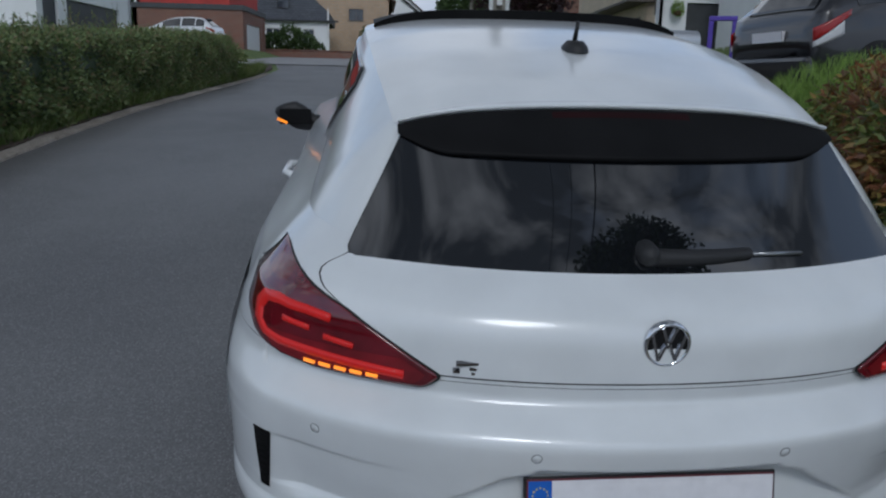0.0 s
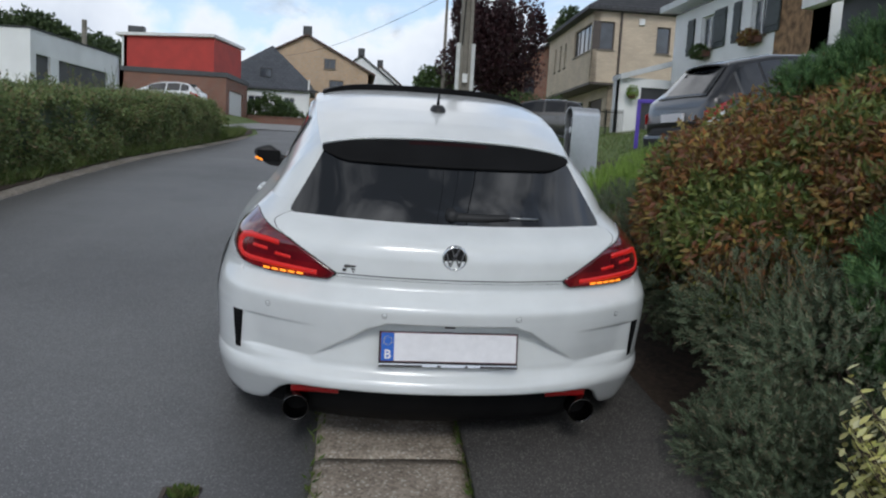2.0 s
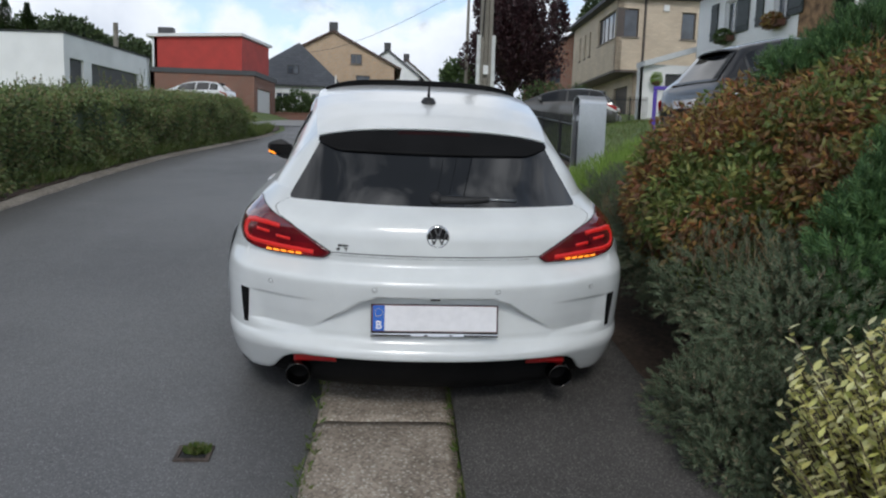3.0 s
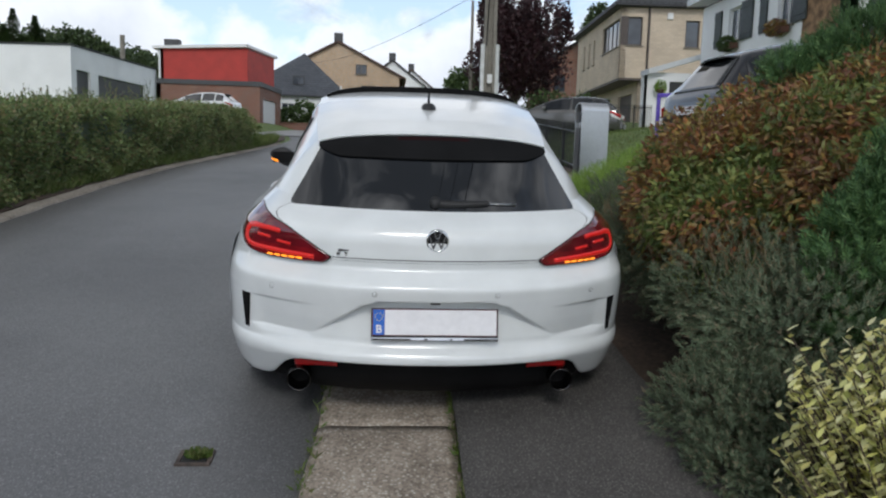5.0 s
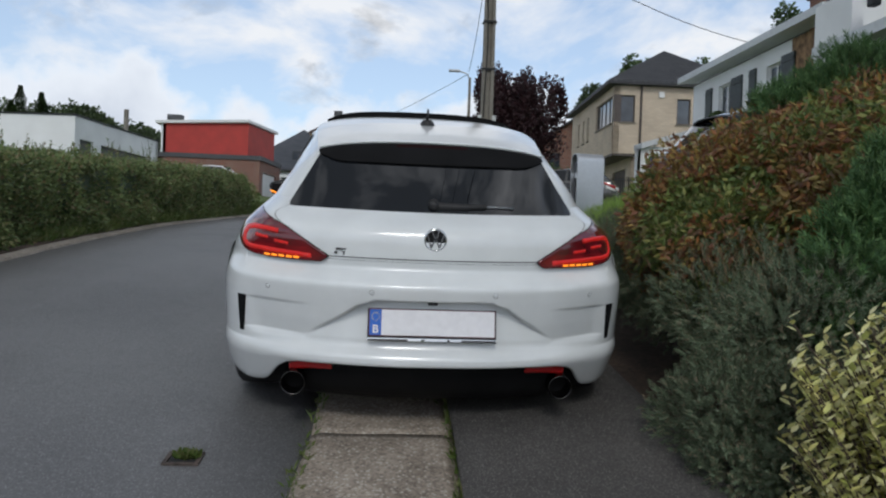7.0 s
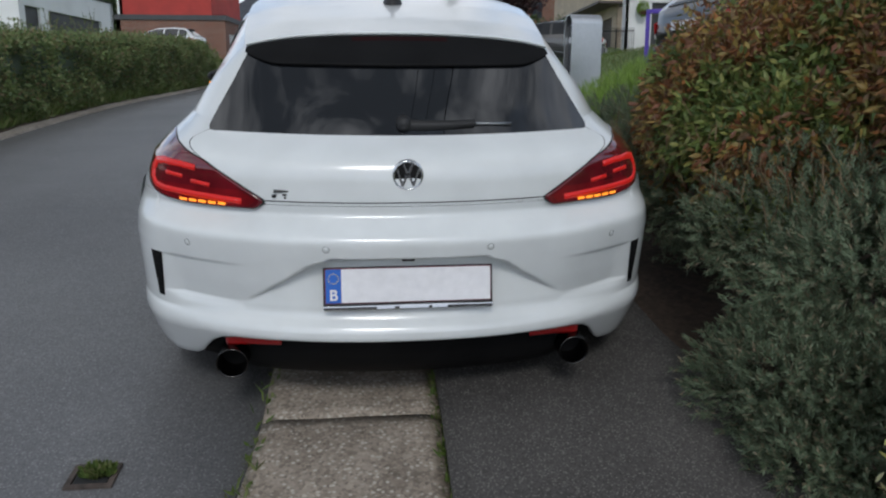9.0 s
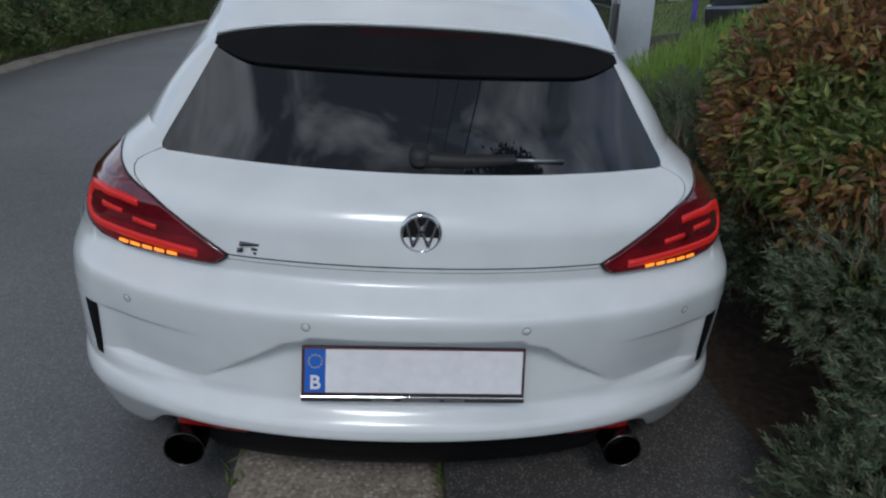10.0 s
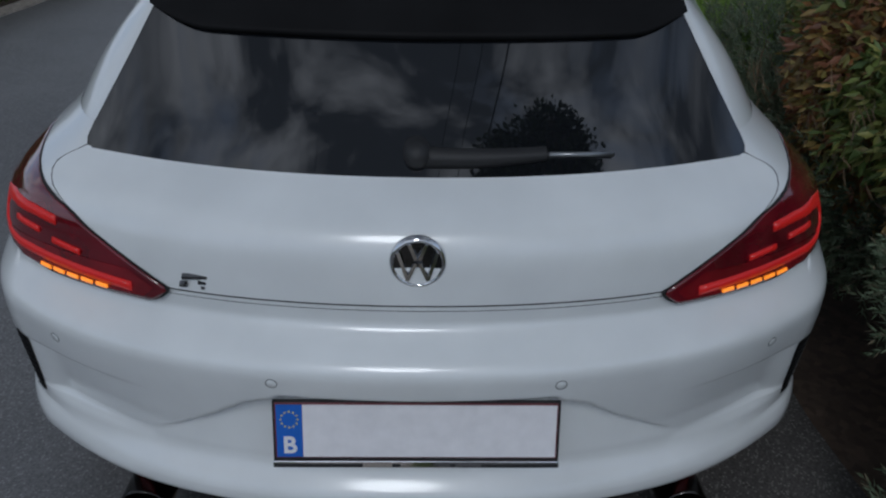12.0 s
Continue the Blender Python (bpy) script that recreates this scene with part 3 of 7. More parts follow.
def sill_z(y):
    """Lower edge of the flank, cut out over the wheels."""
    z = 0.17
    for yc in (0.80, 3.378):
        d = abs(y - yc)
        if d < 0.355:
            z = max(z, 0.325 + math.sqrt(0.355 ** 2 - d * d))
    return z


for side in (1, -1):
    cols = []
    for y in [0.46, 0.47, 0.5, *np.linspace(0.52, 1.08, 20), 1.1, 1.13, 1.15, *np.linspace(1.2, 3.0, 24), 3.02, *np.linspace(3.05, 3.68, 22), 3.71, 3.73]:
        lo = sill_z(y)
        cols.append([(side * (flank_x(y, z) * smooth01((y - 0.2) / 0.3) + width(z) * (1 - smooth01((y - 0.2) / 0.3))), y, z) for z in np.linspace(lo, 0.7535, 14)])
    part("side_panel", clean(grid(cols, flip=side < 0)), M["paint"], car, smooth=True)

# nose below the bonnet
nose = []
for z in np.linspace(0.17, 0.754, 18):
    h = half_ring(z)
    pts = [p for p in h[NC:] if p[1] > 3.70]
    nose.append(None)
    ys = np.linspace(0, 1, 14)
    x0 = flank_x(3.72, z)
    yf = front_y(z)
    arc = [(x0 * math.cos(t) ** 0.7 if t < 1.57 else 0.0, 3.72 + (yf - 3.72) * math.sin(t) ** 0.8) for t in ys * math.pi / 2]
    nose[-1] = [(x, y, z) for x, y in arc] + [(-x, y, z) for x, y in arc[-2::-1]]
part("front_bumper", clean(grid(nose)), M["paint"], car, smooth=True)

# bumper: from its scalloped lower edge to the seam under the tailgate


def lip_z(x):
    return interp(abs(x), [0, 0.40, 0.55, 0.60, 0.635, 0.662, 0.684, 0.71, 0.75, 0.80, 1.0], [0.332, 0.330, 0.324, 0.312, 0.286, 0.250, 0.215, 0.194, 0.184, 0.182, 0.184])


cols = []
for x in [*np.linspace(0, 0.79, 92)]:
    lo = lip_z(x)
    zz = sorted([*np.linspace(lo, 0.36, 8), *np.linspace(0.372, 0.7515, 76)])
    cols.append([(x, tail_y(x, z), z) for z in zz])
for t in np.linspace(0, 1, 12):
    col = []
    for z in [*np.linspace(0.182 + 0.07 * t * t, 0.36, 8), *np.linspace(0.372, 0.7515, 76)]:
        x, y = corner_pt(z, t)
        if x > 0.79 or t > 0:
            col.append((max(x, 0.7905), max(y, tail_y(0.79, z)), z))
        else:
            col.append((0.7905, tail_y(0.7905, z), z))
    cols.append(col)
last = [(width(z), 0.465, z) for *_, z in cols[-1]]
if all(c[1] < 0.46 for c in cols[-1]):
    cols.append(last)
full = [[(-x, y, z) for x, y, z in c] for c in cols[:0:-1]] + cols
full = [[(x * 0.985, y + 0.03, z + 0.002), (x * 0.995, y + 0.006, z - 0.004), *c] for c in full for x, y, z in c[:1]]
bumper = part("rear_bumper", clean(grid(full)), M["paint"], car, smooth=True)

# black diffuser set back under the lip
rows = []
for k in np.linspace(0, 1, 12):
    row = []
    for x in np.linspace(-0.70, 0.70, 60):
        top = lip_z(x) + 0.012
        z = 0.155 + (top - 0.155) * k
        row.append((x, 0.24 * x * x + 0.22 * x ** 4 + interp(z, [0.15, 0.2, 0.26, 0.35], [0.09, 0.045, 0.02, 0.012]) + 0.045 * smooth01((abs(x) - 0.5) / 0.1), z))
    rows.append(row)
rows.insert(0, [(x, y + 0.35, z + 0.01) for x, y, z in rows[0]])
part("diffuser", clean(grid(rows)), M["black_matt"], car, "black diffuser under the bumper", smooth=True)
part("underbody", boxbm(-0.72, 0.72, 0.35, 3.9, 0.16, 0.30, 0.02), M["black_plastic"], car)

# tailgate skin, a hair proud, with a dark gap round it
GATE_Z = [0.7660, 0.81, 0.866, 0.90, 0.916, 0.926, 0.936, 0.944, 0.950]
GATE_X = [0.432, 0.512, 0.607, 0.665, 0.672, 0.666, 0.646, 0.626, 0.612]


def gate(grow, proud, bottom, top, n=22):
    rows = []
    for z in np.linspace(bottom, top, n):
        w = interp(z, GATE_Z, GATE_X) + grow
        rows.append([tail_pt(x, z, proud) for x in np.linspace(-w, w, 72)])
    return clean(grid(rows))


part("panel_gap", gate(0.004, 0.0008, 0.7620, 0.951), M["gap"], car, "dark gap round the tailgate", smooth=True)
tailgate = part("tailgate", gate(0.0, 0.0022, 0.7660, 0.949), M["paint"], car, smooth=True)

# ---- greenhouse and roof ----
ROOF_Y = [0.30, 0.45, 0.60, 0.86, 1.15, 1.5, 1.8, 2.1, 2.35, 2.6]
ROOF_Z = [1.205, 1.247, 1.288, 1.338, 1.374, 1.396, 1.40, 1.388, 1.36, 1.31]
EDGE_Y = [0.35, 0.45, 0.60, 0.80, 1.15, 1.6, 2.3]
EDGE_X = [0.50, 0.515, 0.53, 0.548, 0.568, 0.582, 0.55]


def roof_z(x, y):
    w = interp(y, EDGE_Y, EDGE_X)
    u = min(1.0, abs(x) / w)
    return interp(y, ROOF_Y, ROOF_Z) - 0.020 * u ** 2 - 0.034 * u ** 5


def back_edge(x):
    """y of the roof's trailing edge."""
    return 0.45 - 0.02 * x * x


def top_ring():
    h = [(x, back_edge(x)) for x in np.linspace(0, 0.50, NR)]
    h += [(0.50 + 0.018 * math.sin(t), back_edge(0.50) + 0.07 * (1 - math.cos(t))) for t in np.linspace(0, math.pi / 2, 12)[1:]]
    y0 = h[-1][1]
    for t in np.linspace(0, 1, 40)[1:]:
        y = y0 + (2.25 - y0) * t
        h.append((interp(y, EDGE_Y, EDGE_X), y))
    xe = h[-1][0]
    for t in np.linspace(0, math.pi / 2, 16)[1:]:
        h.append((xe * math.cos(t) ** 0.8 if t < 1.57 else 0.0, 2.25 + 0.13 * math.sin(t)))
    return [(x, y, roof_z(x, y)) for x, y in h]


def belt_ring():
    h = half_ring(0.98)
    return [(x, y, 0.978) for x, y in h]


BELT, TOP = belt_ring(), top_ring()


def cabin(i, v):
    """A point of the cabin's side, i along the ring and v from the waist (0) to the roof's edge (1)."""
    i0 = int(min(i, len(BELT) - 2))
    f = i - i0
    b = [BELT[i0][k] * (1 - f) + BELT[i0 + 1][k] * f for k in range(3)]
    t = [TOP[i0][k] * (1 - f) + TOP[i0 + 1][k] * f for k in range(3)]
    out = 0.014 * math.sin(math.pi * v) * smooth01((i - NR + 6) / 14)
    n = Vector((t[0] + b[0], 0.0, 0.35)).normalized() if b[0] > 0.05 else Vector((0, 0, 0))
    p = Vector(b) * (1 - v) + Vector(t) * v
    return p + n * out


rows = []
for v in np.linspace(0, 1, 14):
    h = [tuple(cabin(i, v)) for i in range(len(BELT))]
    rows.append(h + [(-x, y, z) for x, y, z in h[-2:0:-1]])
part("cabin", clean(grid(rows, closed=True)), M["paint"], car, smooth=True)

rows = []
for t in np.linspace(0, 1, 46):
    row = []
    for u in np.linspace(-1, 1, 41):
        ya = back_edge(0.50 * u)
        y = ya + (2.33 - ya) * t
        x = u * (interp(y, EDGE_Y, EDGE_X) + 0.001)
        row.append((x, y, roof_z(x, y) + 0.001))
    rows.append(row)
part("roof", clean(grid(rows)), M["paint"], car, smooth=True)

# spoiler: a thin lip carried back from the roof, black below


def lip(x, k):
    """From the roof (k = 0) to the spoiler's trailing edge (k = 1)."""
    y = back_edge(x) - 0.022 * k
    return (x, y, roof_z(x, back_edge(x)) + 0.004 - 0.006 * k * k + 0.013 * max(0.0, k) * (abs(x) / 0.507) ** 5)


rows = [[lip(x, k) for x in np.linspace(-0.507, 0.507, 60)] for k in np.linspace(-0.15, 1, 8)]
rows.append([(x, y + 0.004, z - 0.007) for x, y, z in rows[-1]])
rows.append([(x, y + 0.05, z - 0.008) for x, y, z in rows[-1]])
spoiler = part("roof_spoiler", clean(grid(rows)), M["paint"], car, smooth=True)


def window_y(x, z):
    """The rear window's plane."""
    bow = 0.24 * x * x + 0.2 * x ** 4
    return 0.1924 + 0.9135 * (z - 1.0) - 0.35 * (z - 1.0) ** 2 + bow - 0.008


rows = []
for k in np.linspace(0, 1, 8):
    row = []
    for u in np.linspace(-1, 1, 60):
        x = 0.508 * u
        e = lip(x, 0.9)
        zb = interp(abs(u), [0, 0.78, 0.84, 0.90, 0.96, 1.0], [1.144, 1.146, 1.150, 1.159, 1.171, 1.180])
        b = (x, window_y(x, zb) - 0.017, zb)
        c = (x, min(b[1] + 0.03, e[1]), zb + 0.03)
        p = Vector((e[0], e[1] + 0.002, e[2] - 0.010)).lerp(Vector(b), k)
        row.append(tuple(p + Vector((0, -0.010, -0.004)) * math.sin(math.pi * k)))
    rows.append(row)
rows.append([(x, y + 0.025, z + 0.004) for x, y, z in rows[-1]])
under = part("spoiler_underside", clean(grid(rows)), M["black_matt"], car, "black underside of the roof spoiler", smooth=True)
rows = [[(x, lip(x, 0.9)[1] - 0.012 - 0.016 * k, lip(x, 0.9)[2] - 0.014 - 0.016 * k) for x in np.linspace(-0.16, 0.16, 16)] for k in (0, 1)]
part("brake_light", thicken(clean(grid(rows)), 0.006), M["brake_dull"], under, "unlit high brake light")

# rear window
WIN_Z = [0.945, 0.952, 0.965, 0.98, 1.03, 1.085, 1.17, 1.21]
WIN_X = [0.600, 0.610, 0.612, 0.606, 0.580, 0.550, 0.504, 0.480]


def win_bottom(x):
    return 0.9235 + 0.022 * (abs(x) / 0.6) ** 4


def win_top(u):
    return interp(abs(u), [0, 0.78, 0.84, 0.90, 0.96, 1.0], [1.150, 1.152, 1.157, 1.166, 1.178, 1.188])


def window(grow, proud, n=26):
    rows = []
    for v in np.linspace(0, 1, n):
        zmid = 0.945 + (1.194 - 0.945) * v
        w = interp(zmid, WIN_Z, WIN_X) + grow
        row = []
        for u in np.linspace(-1, 1, 64):
            x = u * w
            lo = win_bottom(x) - grow
            z = lo + (win_top(u) - lo) * v
            row.append((x, window_y(x, z) - proud - 0.010 * math.sin(math.pi * v) * (1 - u * u), z))
        rows.append(row)
    return clean(grid(rows))


part("window_seal", window(0.005, 0.004), M["black_gloss"], car, "black rubber seal of the rear window", smooth=True)
part("rear_window", window(0.0, 0.0065), M["glass_dark"], car, "dark tinted rear window", smooth=True)

# windscreen and side windows
for s in (1, -1):
    rows = []
    for v in np.linspace(0.07, 0.86, 14):
        i0 = interp(v, [0.07, 0.25, 0.55, 0.75, 0.86], [NC + 14.2, NC + 11.2, NC + 8.6, NC + 8.2, NC + 9.5])
        i1 = NC + 37.5 - 3.5 * v
        row = []
        for i in np.linspace(i0, i1, 40):
            p = cabin(i, v)
            q = cabin(i + 0.05, v) - cabin(i - 0.05, v)
            r = cabin(i, v + 0.02) - cabin(i, v - 0.02)
            n = q.cross(r).normalized()
            if n.x < 0:
                n = -n
            p = p + 0.004 * n
            row.append((s * p.x, p.y, p.z))
        rows.append(row)
    side_win = part("side_window", clean(grid(rows)), M["glass_dark"], car, "dark tinted side window", smooth=True)
    edge = [r[0] for r in rows]
    loop = rows[0][::-1] + edge[1:] + rows[-1][1:]
    part("window_trim", tube(loop, 0.007, 6), M["black_gloss"], side_win, "thin black window trim", smooth=True)
rows = []
for v in np.linspace(0.06, 0.94, 10):
    half = [cabin(i, v) for i in np.linspace(NC + 41, len(BELT) - 1.001, 14)]
    half = [Vector((p.x, p.y + 0.005, p.z + 0.003)) for p in half]
    rows.append([tuple(p) for p in half] + [(-p.x, p.y, p.z) for p in half[-2::-1]])
part("windscreen", clean(grid(rows)), M["glass_dark"], car, "tinted windscreen", smooth=True)

# panoramic roof glass, tilted up at its back
rows = []
for t in np.linspace(0, 1, 14):
    y = 1.47 + 0.62 * t
    rows.append([(x, y + 0.05 * (x / 0.54) ** 2 * (1 - t), roof_z(x * 0.92, y) + 0.004 + 0.028 * (1 - (x / 0.55) ** 6) * (1 - t) ** 1.2) for x in np.linspace(-0.55, 0.55, 34)])
skirt = [(x, y + 0.012, roof_z(x, y) - 0.006) for x, y, z in rows[0]]
part("sunroof", clean(grid([skirt, *rows])), M["black_matt"], car, "black glass sunroof tilted up at its back", smooth=False)

# aerial
bm = lathe([(0.0, 0.026), (0.022, 0.024), (0.034, 0.010), (0.038, -0.006)], "z", (0, 0, 0), 20)
for v in bm.verts:
    v.co.y *= 1.5
    v.co += Vector((0, 0.86, roof_z(0, 0.86)))
tube([(0, 0.87, roof_z(0, 0.87) + 0.015), (0, 0.845, roof_z(0, 0.87) + 0.075)], 0.0075, 8, bm, 0.005)
part("roof_aerial", bm, M["black_plastic"], car, "short black roof aerial", smooth=True)

# tail lamps
LAMP_Z = [0.738, 0.748, 0.765, 0.800, 0.817, 0.872, 0.899, 0.915, 0.930]
LAMP_IN = [0.468, 0.448, 0.432, 0.492, 0.520, 0.614, 0.684, 0.722, 0.752]
LAMP_OUT = [0.690, 0.780, 0.820, 0.840, 0.841, 0.824, 0.794, 0.776, 0.760]
LAMP_ZC, LAMP_YC = [0.72, 0.765, 0.85, 0.885, 0.905, 0.95], [-0.004, 0.001, 0.009, 0.025, 0.051, 0.135]


def lamp_pt(x, z, proud):
    a = abs(x)
    zq = max(z, 0.77)
    y = tail_y(a, zq) - interp(zq, ZC, YC) + interp(z, LAMP_ZC, LAMP_YC)
    return (x, y - proud, z)


def lamp_in(z):
    return interp(z, LAMP_Z, LAMP_IN)


def lamp_out(z):
    return interp(z, LAMP_Z, LAMP_OUT)


def ribbon(path, half, proud, s, n=4):
    """A raised stroke along (x, z) points of the lamp."""
    pts = []
    for (xa, za), (xb, zb) in zip(path, path[1:]):
        pts += [(xa + (xb - xa) * k / n, za + (zb - za) * k / n) for k in range(n)]
    pts.append(path[-1])
    lo, hi = [], []
    for i, (x, z) in enumerate(pts):
        a, b = pts[max(i - 1, 0)], pts[min(i + 1, len(pts) - 1)]
        d = Vector((b[0] - a[0], b[1] - a[1])).normalized()
        q = Vector((-d.y, d.x)) * half
        lo.append(lamp_pt(s * (x - q.x), z - q.y, proud))
        hi.append(lamp_pt(s * (x + q.x), z + q.y, proud))
    bm = clean(grid([lo, [tuple((Vector(a) + Vector(b)) / 2 + Vector((0, -0.003, 0))) for a, b in zip(lo, hi)], hi]))
    return thicken(bm, 0.003)


U_PATH = [(0.650, 0.850), (0.700, 0.857), (0.760, 0.859), (0.792, 0.850), (0.808, 0.826), (0.810, 0.798), (0.794, 0.780), (0.760, 0.774), (0.700, 0.771), (0.600, 0.766), (0.505, 0.760)]
for s in (-1, 1):
    rim = []
    body = []
    for z in np.linspace(0.738, 0.930, 26):
        a, b = lamp_in(z), lamp_out(z)
        rim.append([lamp_pt(s * x, z, 0.003) for x in np.linspace(a - 0.004, b + 0.002, 30)])
        k = np.linspace(a + 0.004, b, 30)
        body.append([lamp_pt(s * x, z, 0.007) for x in k])
    lamp = part("tail_lamp", clean(grid(rim)), M["gap"], car, "red wedge-shaped tail lamp, lit", smooth=True)
    part("lens", thicken(clean(grid(body)), 0.004), M["lens_dark"], lamp, "dark red glossy lens", smooth=True)
    inner = []
    for z in np.linspace(0.745, 0.794, 6):
        inner.append([lamp_pt(s * x, z, 0.0082) for x in np.linspace(lamp_in(z) + 0.030, min(lamp_out(z) - 0.02, 0.785), 24)])
    part("reflector", clean(grid(inner)), M["lens_red"], lamp, "bright red lower reflector", smooth=True)
    part("light_guide", ribbon(U_PATH, 0.0095, 0.0095, s), M["led_red"], lamp, "lit red light guide", smooth=True)
    for pth in ([(0.695, 0.820), (0.752, 0.826)], [(0.605, 0.802), (0.665, 0.809)]):
        part("light_bar", ribbon(pth, 0.0065, 0.0095, s), M["led_red"], lamp, "short lit red bar", smooth=True)
    for i in range(5):
        x = 0.556 + 0.032 * i
        part("indicator_led", ribbon([(x, 0.7485), (x + 0.023, 0.7492)], 0.0042, 0.0105, s), M["led_amber"], lamp, "lit amber indicator LED")

# vents in the bumper's corners
for s in (-1, 1):
    def vent_rows(grow, proud):
        rows = []
        for z in np.linspace(0.410 - grow, 0.566 + grow, 18):
            a = interp(z, [0.42, 0.50, 0.568], [0.796, 0.790, 0.785]) - grow
            b = interp(z, [0.42, 0.50, 0.568], [0.812, 0.817, 0.820]) + grow
            rows.append([tail_pt(s * x, z, proud) for x in np.linspace(a, b, 8)])
        return clean(grid(rows))
    vent = part("corner_vent", vent_rows(0.003, 0.0016), M["black_matt"], car, "narrow black vent in the bumper's corner", smooth=True)
    for k in range(9):
        z = 0.418 + 0.0172 * k
        part("slat", tube([tail_pt(s * x, z, 0.002) for x in (0.794, 0.814)], 0.0022, 5), M["black_matt"], vent)

# parking sensors
for x, z in ((-0.251, 0.634), (0.251, 0.634), (-0.682, 0.624), (0.682, 0.624)):
    p, q = Vector(tail_pt(x, z)), Vector(tail_pt(x, z, 0.01))
    n = (q - p).normalized()
    m = Matrix.Translation(p) @ n.to_track_quat("Z", "Y").to_matrix().to_4x4()
    bm = lathe([(0.0, 0.0016), (0.0085, 0.0016), (0.0092, 0.0006)], "z", (0, 0, 0), 20)
    bmesh.ops.transform(bm, matrix=m, verts=bm.verts[:])
    sensor = part("parking_sensor", bm, M["paint"], car, smooth=True)
    bm = lathe([(0.0093, 0.0005), (0.0093, 0.0012), (0.0108, 0.0012), (0.0108, 0.0002)], "z", (0, 0, 0), 20)
    bmesh.ops.transform(bm, matrix=m, verts=bm.verts[:])
    part("ring", bm, M["seam"], sensor)

# number plate and its holder; registration left as a blank field
holder = part("plate_holder", boxbm(-0.264, 0.264, -0.030, -0.022, 0.424, 0.5585, 0.002), M["black_plastic"], car, "dark plate holder with a chrome strip")
plate = part("number_plate", boxbm(-0.259, 0.259, -0.0345, -0.0302, 0.446, 0.556, 0.0015), M["plate_rim"], holder, "white number plate with a thin red rim")
plate.parent = car
part("plate_mount", boxbm(-0.245, 0.245, -0.004, 0.030, 0.43, 0.5545, 0.003), M["paint"], car)
part("plate_face", boxbm(-0.208, 0.256, -0.0362, -0.0346, 0.449, 0.553), M["plate"], plate)
part("euro_band", boxbm(-0.256, -0.2085, -0.0362, -0.0346, 0.449, 0.553), M["plate_blue"], plate, "blue band with a ring of stars")
bm = bmesh.new()
for k in range(12):
    a = 2 * math.pi * k / 12
    c = Vector((-0.232 + 0.0155 * math.cos(a), -0.0368, 0.524 + 0.0155 * math.sin(a)))
    vs = [bm.verts.new(c + Vector((r * math.sin(j * math.pi / 5), 0, r * math.cos(j * math.pi / 5)))) for j, r in enumerate([0.0028, 0.0012] * 5)]
    bm.faces.new(vs)
part("star_ring", thicken(bm, 0.0004), M["plate_yellow"], plate)
txt = bpy.data.curves.new("letter", "FONT")
txt.body, txt.size, txt.extrude, txt.align_x, txt.offset = "B", 0.046, 0.0006, "CENTER", 0.0012
to = new("country_letter", txt)
to.data.materials.append(M["plate"])
to.parent = plate
to.matrix_world = pose(-0.232, -0.0370, 0.458, 90, 0, 0)
part("chrome_strip", boxbm(-0.265, 0.265, -0.0345, -0.0302, 0.4255, 0.4395, 0.002), M["chrome"], holder, "chrome strip")
for xa, xb in ((-0.262, -0.10), (-0.045, -0.030), (0.062, 0.072), (0.12, 0.262)):
    part("strip_bar", boxbm(xa, xb, -0.0356, -0.0346, 0.4275, 0.4340), M["black_plastic"], holder)
# the plate leans with the tailgate's recess
for ob in (holder, plate):
    ob.matrix_basis = Matrix.Translation((0, -0.024, 0.4995)) @ Matrix.Rotation(radians(-15), 4, "X") @ Matrix.Translation((0, 0.030, -0.4915))
part("boot_handle", boxbm(-0.020, 0.020, -0.012, 0.02, 0.580, 0.592, 0.003), M["black_plastic"], car, "small black camera handle")

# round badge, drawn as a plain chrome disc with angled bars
bz, bx = 0.848, 0.0
by = rear_y(0, bz)
badge = part("round_badge", lathe([(0.0475, 0.004), (0.0475, -0.006), (0.044, -0.010), (0.0405, -0.010), (0.0395, -0.004)], "y", (bx, by, bz), 48), M["chrome"], car, "round chrome badge on the tailgate", smooth=True)
part("badge_field", lathe([(0.0, -0.0045), (0.0398, -0.0045)], "y", (bx, by, bz), 40), M["black_gloss"], badge, "dark field of the badge")


def strokes(paths, r, yfront, depth):
    bm = bmesh.new()
    for (xa, za), (xb, zb) in paths:
        d = Vector((xb - xa, 0, zb - za)).normalized()
        q = Vector((-d.z, 0, d.x)) * r
        a, b = Vector((xa, 0, za)), Vector((xb, 0, zb))
        lo = [bm.verts.new(p + Vector((0, yfront + depth, 0))) for p in (a - q, b - q, b + q, a + q)]
        hi = [bm.verts.new(p * 0.999 + Vector((0, yfront, 0))) for p in (a - q * 0.6, b - q * 0.6, b + q * 0.6, a + q * 0.6)]
        bm.faces.new(hi)
        for i in range(4):
            bm.faces.new((lo[i], lo[(i + 1) % 4], hi[(i + 1) % 4], hi[i]))
    bmesh.ops.recalc_face_normals(bm, faces=bm.faces[:])
    return bm


def bsym(pairs):
    out = []
    for (xa, za), (xb, zb) in pairs:
        out.append(((bx + xa, bz + za), (bx + xb, bz + zb)))
        out.append(((bx - xa, bz + za), (bx - xb, bz + zb)))
    return out


for stroke in bsym([((0.014, 0.037), (0.003, 0.008)), ((0.033, 0.022), (0.017, -0.031)), ((0.017, -0.031), (0.0035, 0.001))]):
    part("badge_bar", strokes([stroke], 0.0046, by - 0.0105, 0.006), M["chrome"], badge)
